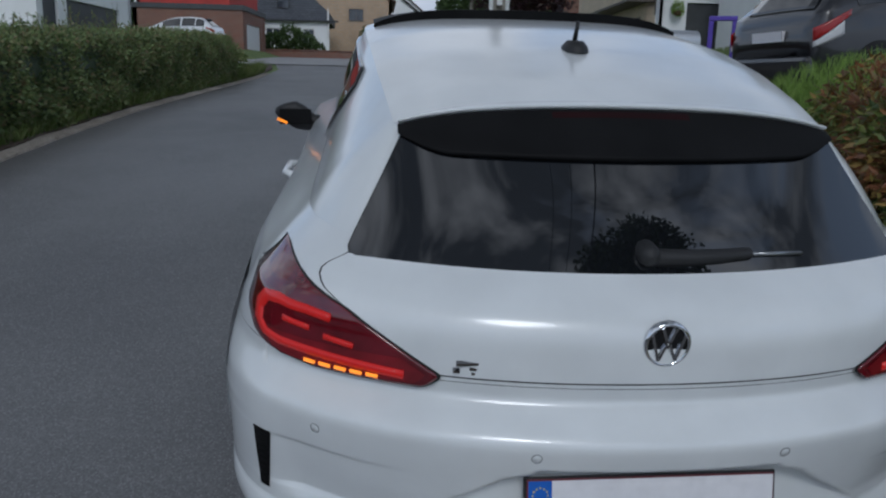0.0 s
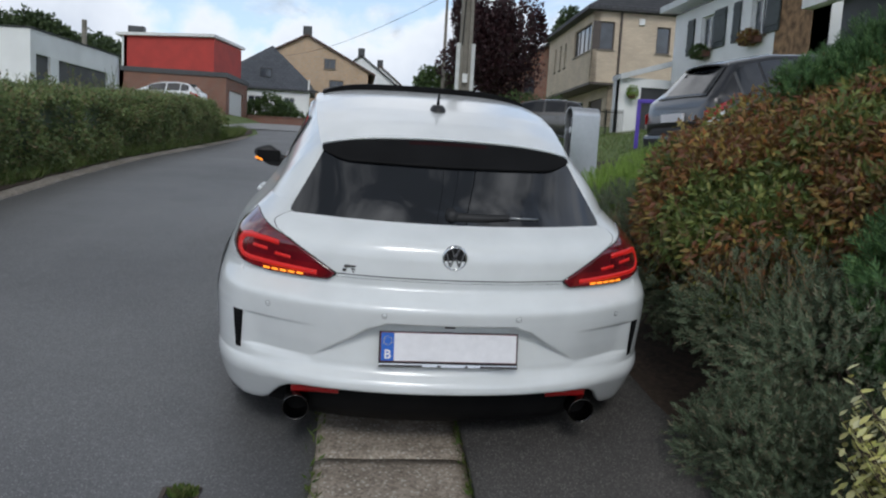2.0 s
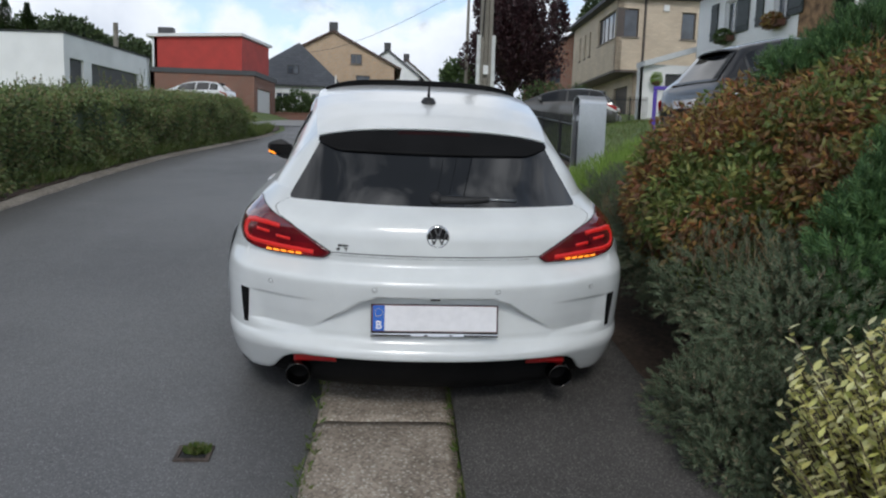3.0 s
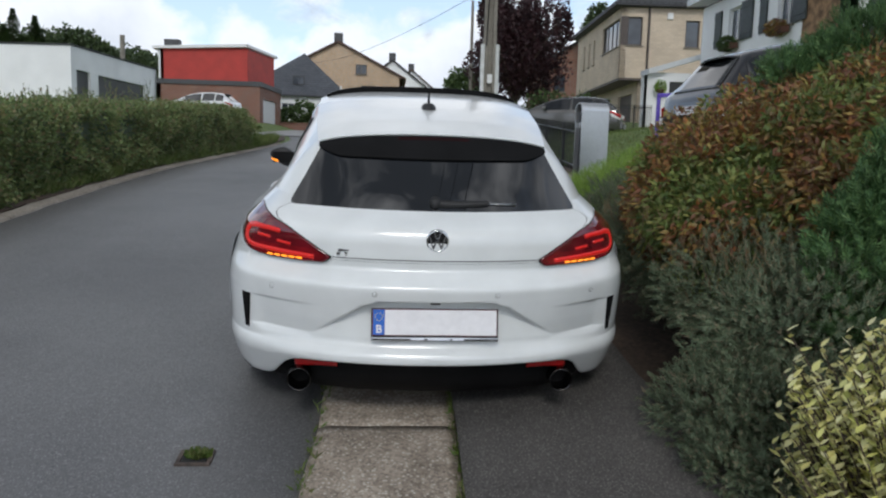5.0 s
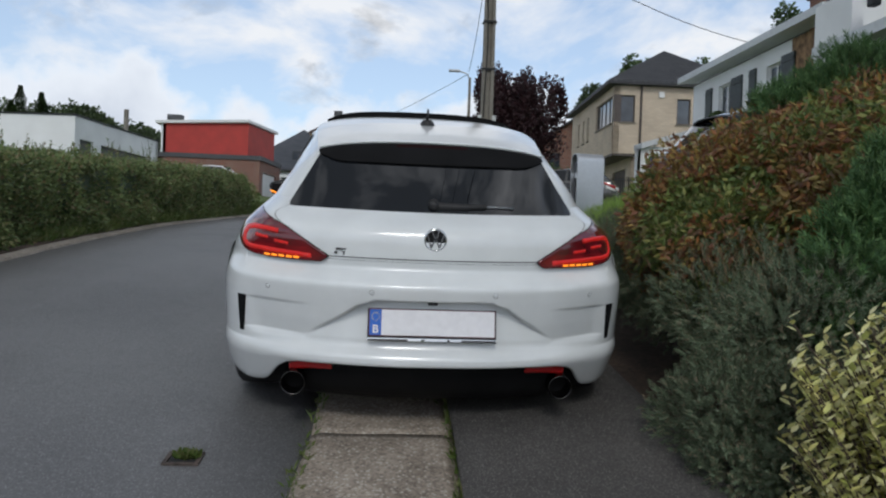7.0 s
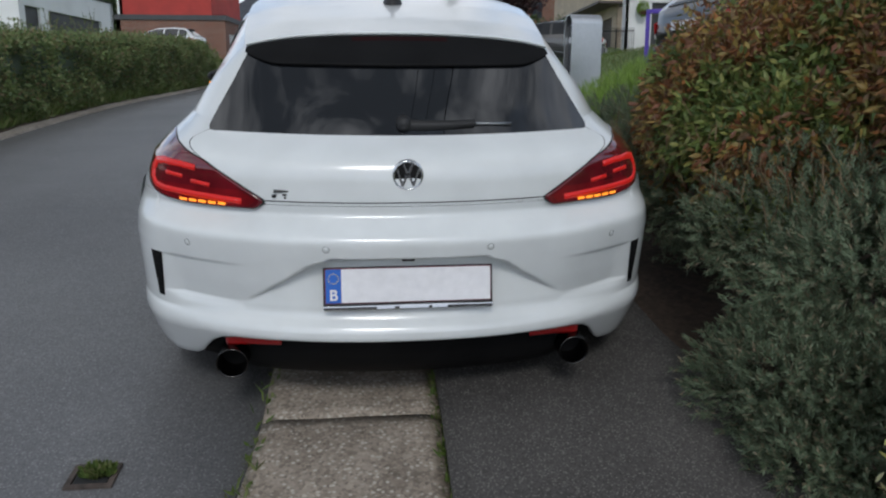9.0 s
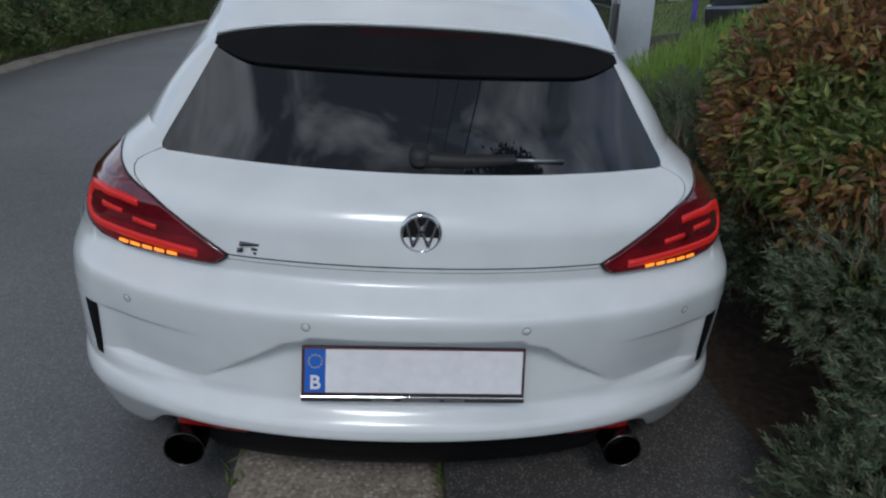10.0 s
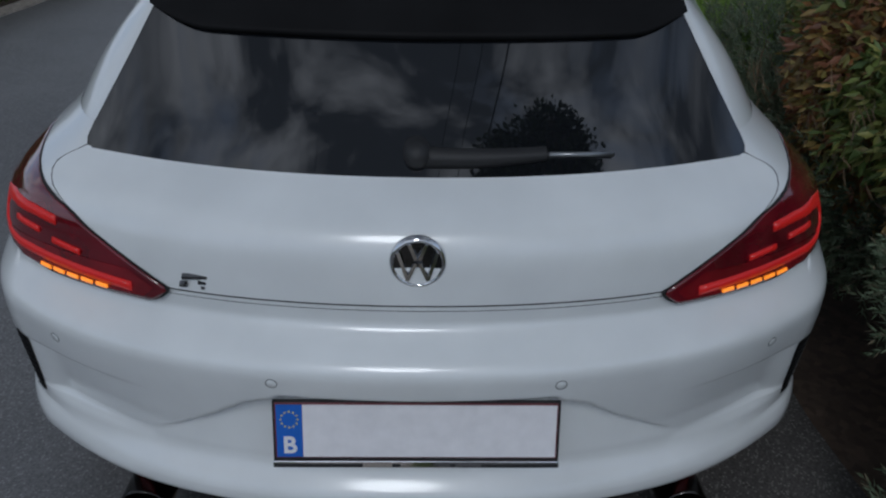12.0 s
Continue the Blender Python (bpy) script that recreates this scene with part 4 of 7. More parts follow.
# small block badge
ex, ez = -0.384, 0.787
ey = rear_y(ex, ez) - 0.004
part("block_badge", strokes([((ex - 0.020, ez + 0.009), (ex + 0.026, ez + 0.009)), ((ex - 0.026, ez - 0.006), (ex - 0.013, ez - 0.006)), ((ex + 0.006, ez - 0.001), (ex + 0.024, ez - 0.003)), ((ex + 0.010, ez - 0.011), (ex + 0.023, ez - 0.012))], 0.0046, ey - 0.003, 0.008), M["badge_dark"], car, "small chrome block badge")

# rear wiper
wy = lambda x, z: window_y(x, z) - 0.012
bm = lathe([(0.0, -0.040), (0.012, -0.038), (0.020, -0.030), (0.024, -0.014), (0.025, 0.012)], "y", (-0.004, wy(0, 0.986), 0.983), 24)
wiper = part("rear_wiper", bm, M["black_plastic"], car, "black rear wiper lying across the glass", smooth=True)
rows = []
for t in np.linspace(0, 1, 14):
    x = -0.012 + 0.235 * t
    hgt = interp(t, [0, 0.15, 0.5, 1], [0.022, 0.021, 0.018, 0.012])
    zc = 0.977 + 0.004 * t - 0.003 * math.sin(math.pi * t)
    y = wy(x, zc)
    rows.append([(x, y + 0.006, zc - hgt), (x, y - 0.014, zc - hgt * 0.8), (x, y - 0.019, zc), (x, y - 0.012, zc + hgt * 0.75), (x, y + 0.006, zc + hgt * 0.8)])
part("wiper_arm", clean(grid(rows)), M["black_plastic"], wiper, smooth=True)
part("wiper_blade", tube([(0.215, wy(0.215, 0.979) - 0.006, 0.980), (0.345, wy(0.345, 0.976) - 0.006, 0.976)], 0.0050, 6), M["alloy"], wiper, "grey wiper blade", smooth=True)

# reflectors and exhausts
for s in (-1, 1):
    rows = []
    for k in np.linspace(0, 1, 6):
        row = []
        for x in np.linspace(0.405, 0.588, 20):
            top = lip_z(x) - 0.003
            bot = interp(x, [0.405, 0.50, 0.588], [0.294, 0.288, 0.272])
            bot = min(bot, top - 0.004)
            row.append((s * x, rear_y(x, 0.335) + 0.040 - 0.010 * k, bot + (top - bot) * k))
        rows.append(row)
    part("reflector", thicken(clean(grid(rows)), 0.008), M["reflector"], car, "red reflector strip under the bumper", smooth=True)
    c = (s * 0.567, 0.014, 0.226)
    tip = part("exhaust_tip", lathe([(0.046, 0.34), (0.0505, 0.10), (0.0515, 0.036), (0.0508, 0.031), (0.0488, 0.030), (0.0466, 0.034), (0.0458, 0.05), (0.0450, 0.20)], "y", c, 40), M["dark_chrome"], car, "dark chrome exhaust tip", smooth=True)
    # matt black disc closing the pipe a little way in
    part("pipe_inside", lathe([(0.0, 0.12), (0.0455, 0.12)], "y", c, 28), M["black_matt"], tip, "matt black inside of the pipe")

# door mirrors and handles
for s in (-1, 1):
    bm = bmesh.new()
    bmesh.ops.create_uvsphere(bm, u_segments=20, v_segments=12, radius=1.0)
    for v in bm.verts:
        x, y, z = v.co
        v.co = Vector((x * 0.098 * (1 - 0.2 * z), (y * 0.11 if y > 0 else y * 0.03), math.copysign(abs(z) ** 0.8, z) * 0.066 * (1 - 0.45 * max(0.0, x)) + 0.026 * x))
        v.co = Vector((s * (0.915 + v.co.x), 2.46 + v.co.y, 0.892 + v.co.z))
    mirror = part("door_mirror", bm, M["black_plastic"], car, "black door mirror", smooth=True)
    part("mirror_foot", tube([(s * 0.78, 2.46, 0.865), (s * 0.88, 2.47, 0.875)], 0.028, 8), M["black_plastic"], mirror, smooth=True)
    part("mirror_glass", boxbm(s * 0.915 - 0.075, s * 0.915 + 0.075, 2.418, 2.423, 0.855, 0.929, 0.004), M["black_matt"], mirror, "dark mirror glass")
    part("mirror_indicator", tube([(s * 0.955, 2.412, 0.862), (s * 1.0, 2.425, 0.880)], 0.007, 6), M["led_amber"], mirror, "small amber indicator", smooth=True)
    hy = 1.72
    part("door_handle", tube([(s * (flank_x(hy, 0.80) - 0.01), hy - 0.11, 0.795), (s * (flank_x(hy, 0.80) + 0.026), hy - 0.08, 0.80), (s * (flank_x(hy, 0.80) + 0.026), hy + 0.08, 0.80), (s * (flank_x(hy, 0.80) - 0.01), hy + 0.11, 0.795)], 0.014, 8), M["paint"], car, "body-coloured door handle", smooth=True)

# wheels
for s in (-1, 1):
    for yc in (0.80, 3.378):
        xo, xi = s * 0.895, s * 0.665
        prof = [(0.225, xi), (0.300, xi), (0.320, xi + s * 0.02), (0.325, (xo + xi) / 2), (0.320, xo - s * 0.02), (0.300, xo), (0.232, xo - s * 0.008)]
        wheel = part("wheel", lathe(prof, "x", (0, yc, 0.325), 40), M["rubber"], car, "black tyre on an alloy wheel", smooth=True)
        part("rim", lathe([(0.232, xo - s * 0.010), (0.224, xo - s * 0.02), (0.215, xo - s * 0.09), (0.0, xo - s * 0.09)], "x", (0, yc, 0.325), 32), M["alloy"], wheel, smooth=True)
        bm = bmesh.new()
        for k in range(5):
            a = 2 * math.pi * k / 5
            tube([(xo - s * 0.03, yc, 0.325), (xo - s * 0.022, yc + 0.22 * math.cos(a), 0.325 + 0.22 * math.sin(a))], 0.030, 6, bm, 0.018)
        part("spoke_star", bm, M["alloy"], wheel)


# ---- planting helpers ----
def leaf_mesh(name, items, material, parent=None, label="", fold=0.25, shape=(0.0, 0.35, 0.5, 0.22)):
    """Many leaves in one mesh. items: base, direction, side, length, half width."""
    V, F = [], []
    for base, d, s, ln, w in items:
        i = len(V)
        n = d.cross(s)
        V += [base, base + d * ln * 0.4 + s * w - n * w * fold, base + d * ln - n * ln * 0.12, base + d * ln * 0.4 - s * w - n * w * fold, base + d * ln * 0.45]
        F += [(i, i + 1, i + 4), (i + 1, i + 2, i + 4), (i + 2, i + 3, i + 4), (i + 3, i, i + 4)]
    return from_data(name, V, F, material, parent, smooth=False, label=label)


def round_leaves(name, items, material, parent=None, label="", fold=0.3):
    """As leaf_mesh, with a fuller, rounded and keeled blade."""
    V, F = [], []
    for base, d, s, ln, w in items:
        i = len(V)
        n = d.cross(s)
        for f, k in ((0.0, 0.08), (0.30, 0.78), (0.55, 0.80), (0.80, 0.42)):
            c = base + d * ln * f - n * ln * 0.10 * f * f
            V += [c + s * w * k - n * w * k * fold, c, c - s * w * k - n * w * k * fold]
        V.append(base + d * ln - n * ln * 0.12)
        for j in range(3):
            a, b = i + 3 * j, i + 3 * j + 3
            F += [(a, b, b + 1, a + 1), (a + 1, b + 1, b + 2, a + 2)]
        F += [(i + 9, i + 12, i + 10), (i + 10, i + 12, i + 11)]
    return from_data(name, V, F, material, parent, smooth=True, label=label)


def unit(rng):
    v = Vector((rng.gauss(0, 1), rng.gauss(0, 1), rng.gauss(0, 1)))
    return v.normalized()


def blob_points(rng, blobs, n, ground, shell=0.72, lump=0.25, freq=1.6):
    """Points near the lumpy outside of a heap of ellipsoids, with their outward direction."""
    out = []
    tot = sum(b[3] * b[4] + b[4] * b[5] + b[3] * b[5] for b in blobs)
    for cx, cy, cz, rx, ry, rz in blobs:
        m = int(n * (rx * ry + ry * rz + rx * rz) / tot)
        for _ in range(m):
            u = unit(rng)
            k = shell + (1.04 - shell) * rng.random() ** 0.6
            p = Vector((cx + u.x * rx, cy + u.y * ry, cz + u.z * rz))
            k *= 1 + lump * noise.noise(p * freq) + 0.12 * noise.noise(p * freq * 3.1)
            p = Vector((cx + u.x * rx * k, cy + u.y * ry * k, cz + u.z * rz * k))
            if p.z > ground(p.x, p.y) + 0.02:
                out.append((p, Vector((u.x / rx, u.y / ry, u.z / rz)).normalized()))
    return out


def branches(rng, base, blobs, n, r=0.012):
    bm = bmesh.new()
    for _ in range(n):
        b = blobs[rng.randrange(len(blobs))]
        u = unit(rng)
        e = Vector((b[0] + u.x * b[3] * 0.85, b[1] + u.y * b[4] * 0.85, b[2] + abs(u.z) * b[5] * 0.85))
        s = Vector(base) + Vector((rng.uniform(-0.12, 0.12), rng.uniform(-0.12, 0.12), 0))
        mid = s.lerp(e, 0.5) + Vector((rng.uniform(-0.1, 0.1), rng.uniform(-0.1, 0.1), 0.12))
        tube([s, mid, e], r, 5, bm, r * 0.3)
    return bm


def leafy(rng, pts, ln, w, droop=0.3, spread=0.8):
    items = []
    for p, u in pts:
        d = (u + spread * unit(rng) + Vector((0, 0, -droop))).normalized()
        s = d.cross(unit(rng)).normalized()
        k = rng.uniform(0.7, 1.25)
        items.append((p, d, s, ln * k, w * k))
    return items


# ---- road edge, strip, pavement ----
strip = thing("kerb_strip", pose(0, 0, 0), "worn washed-concrete kerb strip between road and pavement", "kerb", kind="structure")
rng = random.Random(4)
slabs = [(-6.0, -3.9), (-3.88, -1.75), (-1.74, 0.045), (0.055, 2.1), (2.11, 4.2), (4.21, 6.3), (6.31, 8.4), (8.41, 10.5), (10.51, 14.0), (14.01, 18.0), (18.01, 24.0)]


def strip_left(y):
    return interp(y, [-6, -1.0, 0.15, 6, 14, 24], [-0.62, -0.520, -0.490, -0.45, 0.4, 1.2])


for ya, yb in slabs:
    rows = []
    n = max(8, int((yb - ya) / 0.06))
    for k in range(n + 1):
        yy = ya + (yb - ya) * k / n
        wob = 0.012 * noise.noise((yy * 3.0, 1.7, 0))
        row = []
        m = 12
        wd = 0.60
        for j in range(m + 1):
            x = strip_left(yy) + wob + (wd + 0.012 * noise.noise((yy * 4, 5.2, 0)) - wob) * j / m
            edge = min(j, m - j) / m
            dip = 0.012 * (edge < 0.01) + 0.004 * (min(k, n - k) == 0)
            row.append((x, yy, road_z(yy) + 0.012 - dip + 0.004 * noise.noise((x * 14, yy * 14, 0))))
        rows.append(row)
    bm = thicken(clean(grid(rows)), 0.06)
    part("slab", bm, M["concrete"], strip, smooth=True)

py = [-30, -12, -6, -4, -3, -2, -1, -0.5, 0, 0.5, 1, 2, 3, 4, 5, 6, 8, 10, 12]
sheet("pavement", [[(strip_left(y) + 0.605 + (interp(y, [-30, -0.9, -0.2, 0.5, 12], [1.45, 1.35, 1.14, 1.08, 1.06]) - strip_left(y) - 0.605) * k / 8, y, road_z(y) + 0.004 + (0.01 if k == 8 else 0)) for k in range(9)] for y in py], M["old_asphalt"], "gritty dark asphalt pavement beside the planted bank", thick=0.05)
sheet("planting_bed", [[(x, y, ground_z(x, y) - 0.012 + (0.024 + 0.03 * noise.noise((x * 2, y * 2, 0.3))) * smooth01((x - 1.5) / 0.5)) for x in (0.98, 1.15, 1.3, 1.45, 1.6, 1.8, 2, 2.5, 3, 3.6, 4.4, 5.2)] for y in (-6, -4, -2, -1, 0, 1, 2, 3, 4, 5, 6, 7, 8, 9)], M["earth"], "bare brown earth under the shrubs", thick=0.03)

# far kerb on the other side of the road
kerb = thing("left_kerb", pose(0, 0, 0), "weathered flat kerbstones along the hedge side", "kerb", kind="structure")
for i in range(34):
    ya = -2.0 + i * 0.8
    rows = []
    for yy in (ya, ya + 0.26, ya + 0.53, ya + 0.79):
        xl, wob = left_edge(yy), 0.05 * noise.noise((yy * 2.3, 0.7, 0))
        rows.append([(xl - 0.19 + wob, yy, road_z(yy) + 0.012), (xl - 0.10, yy, road_z(yy) + 0.022), (xl - 0.01 + wob, yy, road_z(yy) + 0.010), (xl + 0.008 + wob, yy, road_z(yy) - 0.02)])
    part("kerbstone", thicken(clean(grid(rows)), 0.05), M["kerbstone"], kerb)

# drain cover in the road
dz = road_z(-0.21)
drain = thing("drain_cover", pose(-0.944, -0.212, dz, math.degrees(math.atan(0.114)), 0, 0), "small square rusty drain cover overgrown with moss", "drain cover", kind="structure")
M["rust"] = mat("rusty_iron", (0.085, 0.066, 0.056), 0.85, vary=0.4, scale=20, bump=0.5, bump_scale=90)
bm = boxbm(-0.068, 0.068, -0.058, -0.043, -0.01, 0.004)
boxbm(-0.068, 0.068, 0.043, 0.058, -0.01, 0.004, bm=bm)
boxbm(-0.068, -0.052, -0.043, 0.043, -0.01, 0.004, bm=bm)
boxbm(0.052, 0.068, -0.043, 0.043, -0.01, 0.004, bm=bm)
part("frame", bm, M["rust"], drain)
part("lid", boxbm(-0.049, 0.049, -0.040, 0.040, -0.02, 0.003, 0.004), M["gap"], drain)
items = []
rng = random.Random(8)
for _ in range(420):
    a, r = rng.uniform(0, 6.28), 0.042 * rng.random() ** 0.6
    b = Vector((0.012 + r * math.cos(a), 0.008 + r * math.sin(a) * 0.7, 0.004))
    d = (Vector((math.cos(a) * 0.6, math.sin(a) * 0.6, 1)) + 0.5 * unit(rng)).normalized()
    items.append((b, d, d.cross(unit(rng)).normalized(), rng.uniform(0.014, 0.034), 0.007))
leaf_mesh("moss", items, M["l_grass"], drain)

# grass growing in the joints
items = []
rng = random.Random(9)
for _ in range(5200):
    yy = rng.uniform(-3.6, 0.9) if rng.random() < 0.7 else rng.gauss(-0.98, 0.17)
    right = rng.random() < 0.72
    dens = 0.5 + 0.5 * noise.noise((yy * 1.9, 3.0 if right else 8.0, 0)) * 2
    clump = yy < -0.72
    if rng.random() > dens * (1.0 if right else 0.55) + (0.5 if clump else 0):
        continue
    x = strip_left(yy) + (0.604 if right else -0.005) + rng.gauss(0.008, 0.016 if not clump else 0.04)
    b = Vector((x, yy, road_z(yy) + 0.004))
    d = (Vector((0, 0, 0.8)) + 0.7 * unit(rng)).normalized()
    d.z = abs(d.z)
    items.append((b, d, d.cross(unit(rng)).normalized(), rng.uniform(0.015, 0.055) * (1.15 if clump else 1), rng.uniform(0.003, 0.008) * (1.5 if clump else 1)))
tagged(leaf_mesh("joint_grass", items, M["l_grass"]), "small weeds and moss in the kerb strip's joints", "weeds", kind="stuff")


# ---- shrubs on the bank ----
def shrub(name, seed, base, blobs, n, ln, w, material, label, category="shrub", droop=0.3, spread=0.8, shell=0.6, lump=0.25, stems=20, fold=0.25, second=None):
    rng = random.Random(seed)
    t = thing(name, Matrix.Translation(base), label, category)
    rel = [(b[0] - base[0], b[1] - base[1], b[2] - base[2], *b[3:]) for b in blobs]
    gz = lambda x, y: ground_z(x + base[0], y + base[1]) - base[2]
    part("woody_stem", branches(rng, (0, 0, 0.0), rel, stems), M["bark"], t)
    pts = blob_points(rng, rel, n, gz, shell, lump)
    if second:
        patch = lambda p: noise.noise((p.x * 2.2, p.y * 2.2, p.z * 2.6 + seed)) + 0.35 * noise.noise((p.x * 7, p.y * 7, p.z * 7)) - 0.35 * (p.z - 0.6)
        other = [q for q in pts if patch(q[0]) > -0.08]
        pts = [q for q in pts if patch(q[0]) <= -0.08]
        leaf_mesh("green_foliage", leafy(rng, other, ln, w, droop, spread), second, t, "leaves still green", fold=fold)
    leaf_mesh("foliage", leafy(rng, pts, ln, w, droop, spread), material, t, fold=fold)
    return t


def sprigs(rng, pts, ln, needles, w, rise=0.25, spread=0.5):
    """Conifer tips: each a short axis set with needles."""
    items = []
    for p, u in pts:
        d = (u * 0.8 + Vector((0, 0, rise)) + spread * unit(rng)).normalized()
        a = d.cross(unit(rng)).normalized()
        b = d.cross(a)
        k = rng.uniform(0.7, 1.3)
        for j in range(needles):
            f = j / needles
            ang = j * 2.4
            s = (math.cos(ang) * a + math.sin(ang) * b)
            nd = (d * 0.75 + s * 0.75).normalized()
            items.append((p + d * ln * k * f, nd, nd.cross(d).normalized(), ln * 0.55 * k * (1 - 0.3 * f), w))
    return items


def conifer_shrub(name, seed, base, blobs, n, ln, needles, w, material, label, shell=0.5, lump=0.3, rise=0.25, spread=0.5, stems=24, category="conifer shrub"):
    rng = random.Random(seed)
    t = thing(name, Matrix.Translation(base), label, category)
    rel = [(b[0] - base[0], b[1] - base[1], b[2] - base[2], *b[3:]) for b in blobs]
    gz = lambda x, y: ground_z(x + base[0], y + base[1]) - base[2]
    for _ in range(stems):
        part("stem", branches(rng, (0, 0, 0), rel, 1), M["bark"], t)
    pts = blob_points(rng, rel, n, gz, shell, lump, 2.2)
    leaf_mesh("foliage", sprigs(rng, pts, ln, needles, w, rise, spread), material, t, fold=0.1)
    return t


def gnd(x, y):
    return (x, y, ground_z(x, y))


shrub("autumn_shrub", 21, gnd(1.95, 1.25), [(1.73, 1.26, 1.02, 0.54, 0.63, 0.46), (1.46, 1.06, 0.91, 0.28, 0.46, 0.33), (2.11, 0.79, 1.09, 0.49, 0.53, 0.5), (1.56, 0.56, 0.86, 0.33, 0.36, 0.33), (2.27, 1.59, 1.28, 0.53, 0.59, 0.49), (1.98, 0.27, 0.98, 0.36, 0.36, 0.34), (2.56, 0.99, 1.34, 0.53, 0.53, 0.49), (2.31, 0.33, 1.23, 0.36, 0.36, 0.4), (2.84, 1.59, 1.52, 0.59, 0.59, 0.53), (2.11, 0.1, 1.09, 0.26, 0.26, 0.3), (1.88, 0.93, 1.19, 0.3, 0.33, 0.26), (1.98, 2.1, 1.03, 0.4, 0.6, 0.42), (1.55, 0.75, 0.88, 0.36, 0.38, 0.2)], 92000, 0.050, 0.0096, M["l_orange"], "large shrub with green leaves turning orange and brown", droop=0.6, spread=0.9, shell=0.5, stems=60, lump=0.2, second=M["l_turning"])
conifer_shrub("juniper", 22, gnd(1.6, 0.5), [(1.58, 0.95, 0.62, 0.42, 0.60, 0.30), (1.58, 0.30, 0.60, 0.46, 0.46, 0.28), (1.50, -0.20, 0.50, 0.42, 0.36, 0.30), (1.55, 1.65, 0.70, 0.38, 0.60, 0.28), (1.95, 0.05, 0.62, 0.50, 0.50, 0.30), (1.70, 2.5, 0.80, 0.40, 0.60, 0.30)], 12500, 0.052, 13, 0.0028, M["l_juniper"], "spreading grey-green juniper overhanging the pavement")
conifer_shrub("juniper", 23, gnd(1.30, -0.30), [(1.30, -0.22, 0.16, 0.36, 0.36, 0.26), (1.50, -0.42, 0.18, 0.36, 0.36, 0.27), (1.22, -0.44, 0.05, 0.27, 0.25, 0.18), (1.40, -0.62, 0.06, 0.30, 0.22, 0.18)], 7500, 0.050, 13, 0.0028, M["l_juniper"], "low grey-green juniper spilling onto the pavement")
conifer_shrub("dwarf_pine", 24, gnd(1.75, -0.20), [(1.66, -0.26, 0.78, 0.14, 0.16, 0.20), (1.78, -0.22, 0.98, 0.14, 0.16, 0.18), (1.92, -0.20, 0.90, 0.22, 0.20, 0.28), (1.90, -0.15, 1.12, 0.13, 0.15, 0.16), (2.12, -0.05, 1.04, 0.22, 0.22, 0.30), (1.74, -0.30, 0.60, 0.16, 0.15, 0.16)], 1500, 0.085, 24, 0.0036, M["l_pine"], "dark green dwarf pine with long needles", rise=0.8, spread=0.6)
conifer_shrub("young_pine", 25, gnd(2.9, 1.52), [(2.77, 1.44, 1.91, 0.28, 0.26, 0.24), (2.9, 1.52, 1.66, 0.33, 0.26, 0.26), (2.50, 1.40, 1.80, 0.20, 0.20, 0.16), (2.22, 1.42, 1.72, 0.13, 0.14, 0.13)], 1900, 0.085, 24, 0.0034, M["l_pine"], "young dark pine above the autumn shrub", rise=0.8, spread=0.7)

rng = random.Random(28)
items = []
for _ in range(420):
    b = ((1.32, 0.15, 0.72), (1.32, 0.75, 0.80), (1.28, 1.2, 0.84))[rng.randrange(3)]
    p = Vector((b[0] + rng.gauss(0, 0.11), b[1] + rng.gauss(0, 0.22), b[2] + rng.gauss(0.03, 0.06)))
    d = (Vector((-0.25, -0.1, 0.9)) + 0.4 * unit(rng)).normalized()
    items.append((p, d, d.cross(unit(rng)).normalized(), rng.uniform(0.05, 0.12), 0.0024))
tagged(leaf_mesh("dry_stalks", items, M["l_straw"]), "dry straw-coloured stalks standing in the juniper", "dry stalks", kind="stuff")

# variegated shrub: two-tone leaves on stiff twigs
rng = random.Random(31)
base = gnd(1.50, -0.98)
eu = thing("variegated_shrub", Matrix.Translation(base), "variegated euonymus with cream-edged green leaves", "shrub")
twigs, big, small = bmesh.new(), [], []
for _ in range(1100):
    a = rng.uniform(0, 6.28)
    rr = rng.random() ** 0.6
    tip = Vector((0.45 * rr * math.cos(a), 0.45 * rr * math.sin(a), rng.uniform(0.12, 0.88) * (1.08 - 0.38 * rr)))
    if rng.random() < 0.06:
        tip.z += 0.12
    root = Vector((tip.x * 0.55, tip.y * 0.55, max(0.02, tip.z - 0.30)))
    tube([root, root.lerp(tip, 0.5) + Vector((0, 0, 0.02)), tip], 0.004, 4, twigs, 0.002)
    for j in range(13):
        f = 0.15 + 0.85 * j / 12
        p = root.lerp(tip, f)
        ang = j * 2.1 + rng.uniform(-0.4, 0.4)
        d = (Vector((math.cos(ang), math.sin(ang), 0.15 + 0.45 * f)) + 0.3 * unit(rng)).normalized()
        s = d.cross(Vector((0, 0, 1)) + 0.2 * unit(rng)).normalized()
        k = rng.uniform(0.75, 1.2)
        big.append((p, d, s, 0.040 * k, 0.0118 * k))
        n = d.cross(s)
        if f < 0.75:
            small.append((p + d * 0.006 - n * 0.0024, d, s, 0.026 * k, 0.0038 * k))
part("twig", twigs, M["bark"], eu)
round_leaves("leaf_margin", big, M["l_cream"], eu, "cream-yellow leaf margins")
round_leaves("leaf_centre", small, M["l_mid"], eu, "green leaf centres")

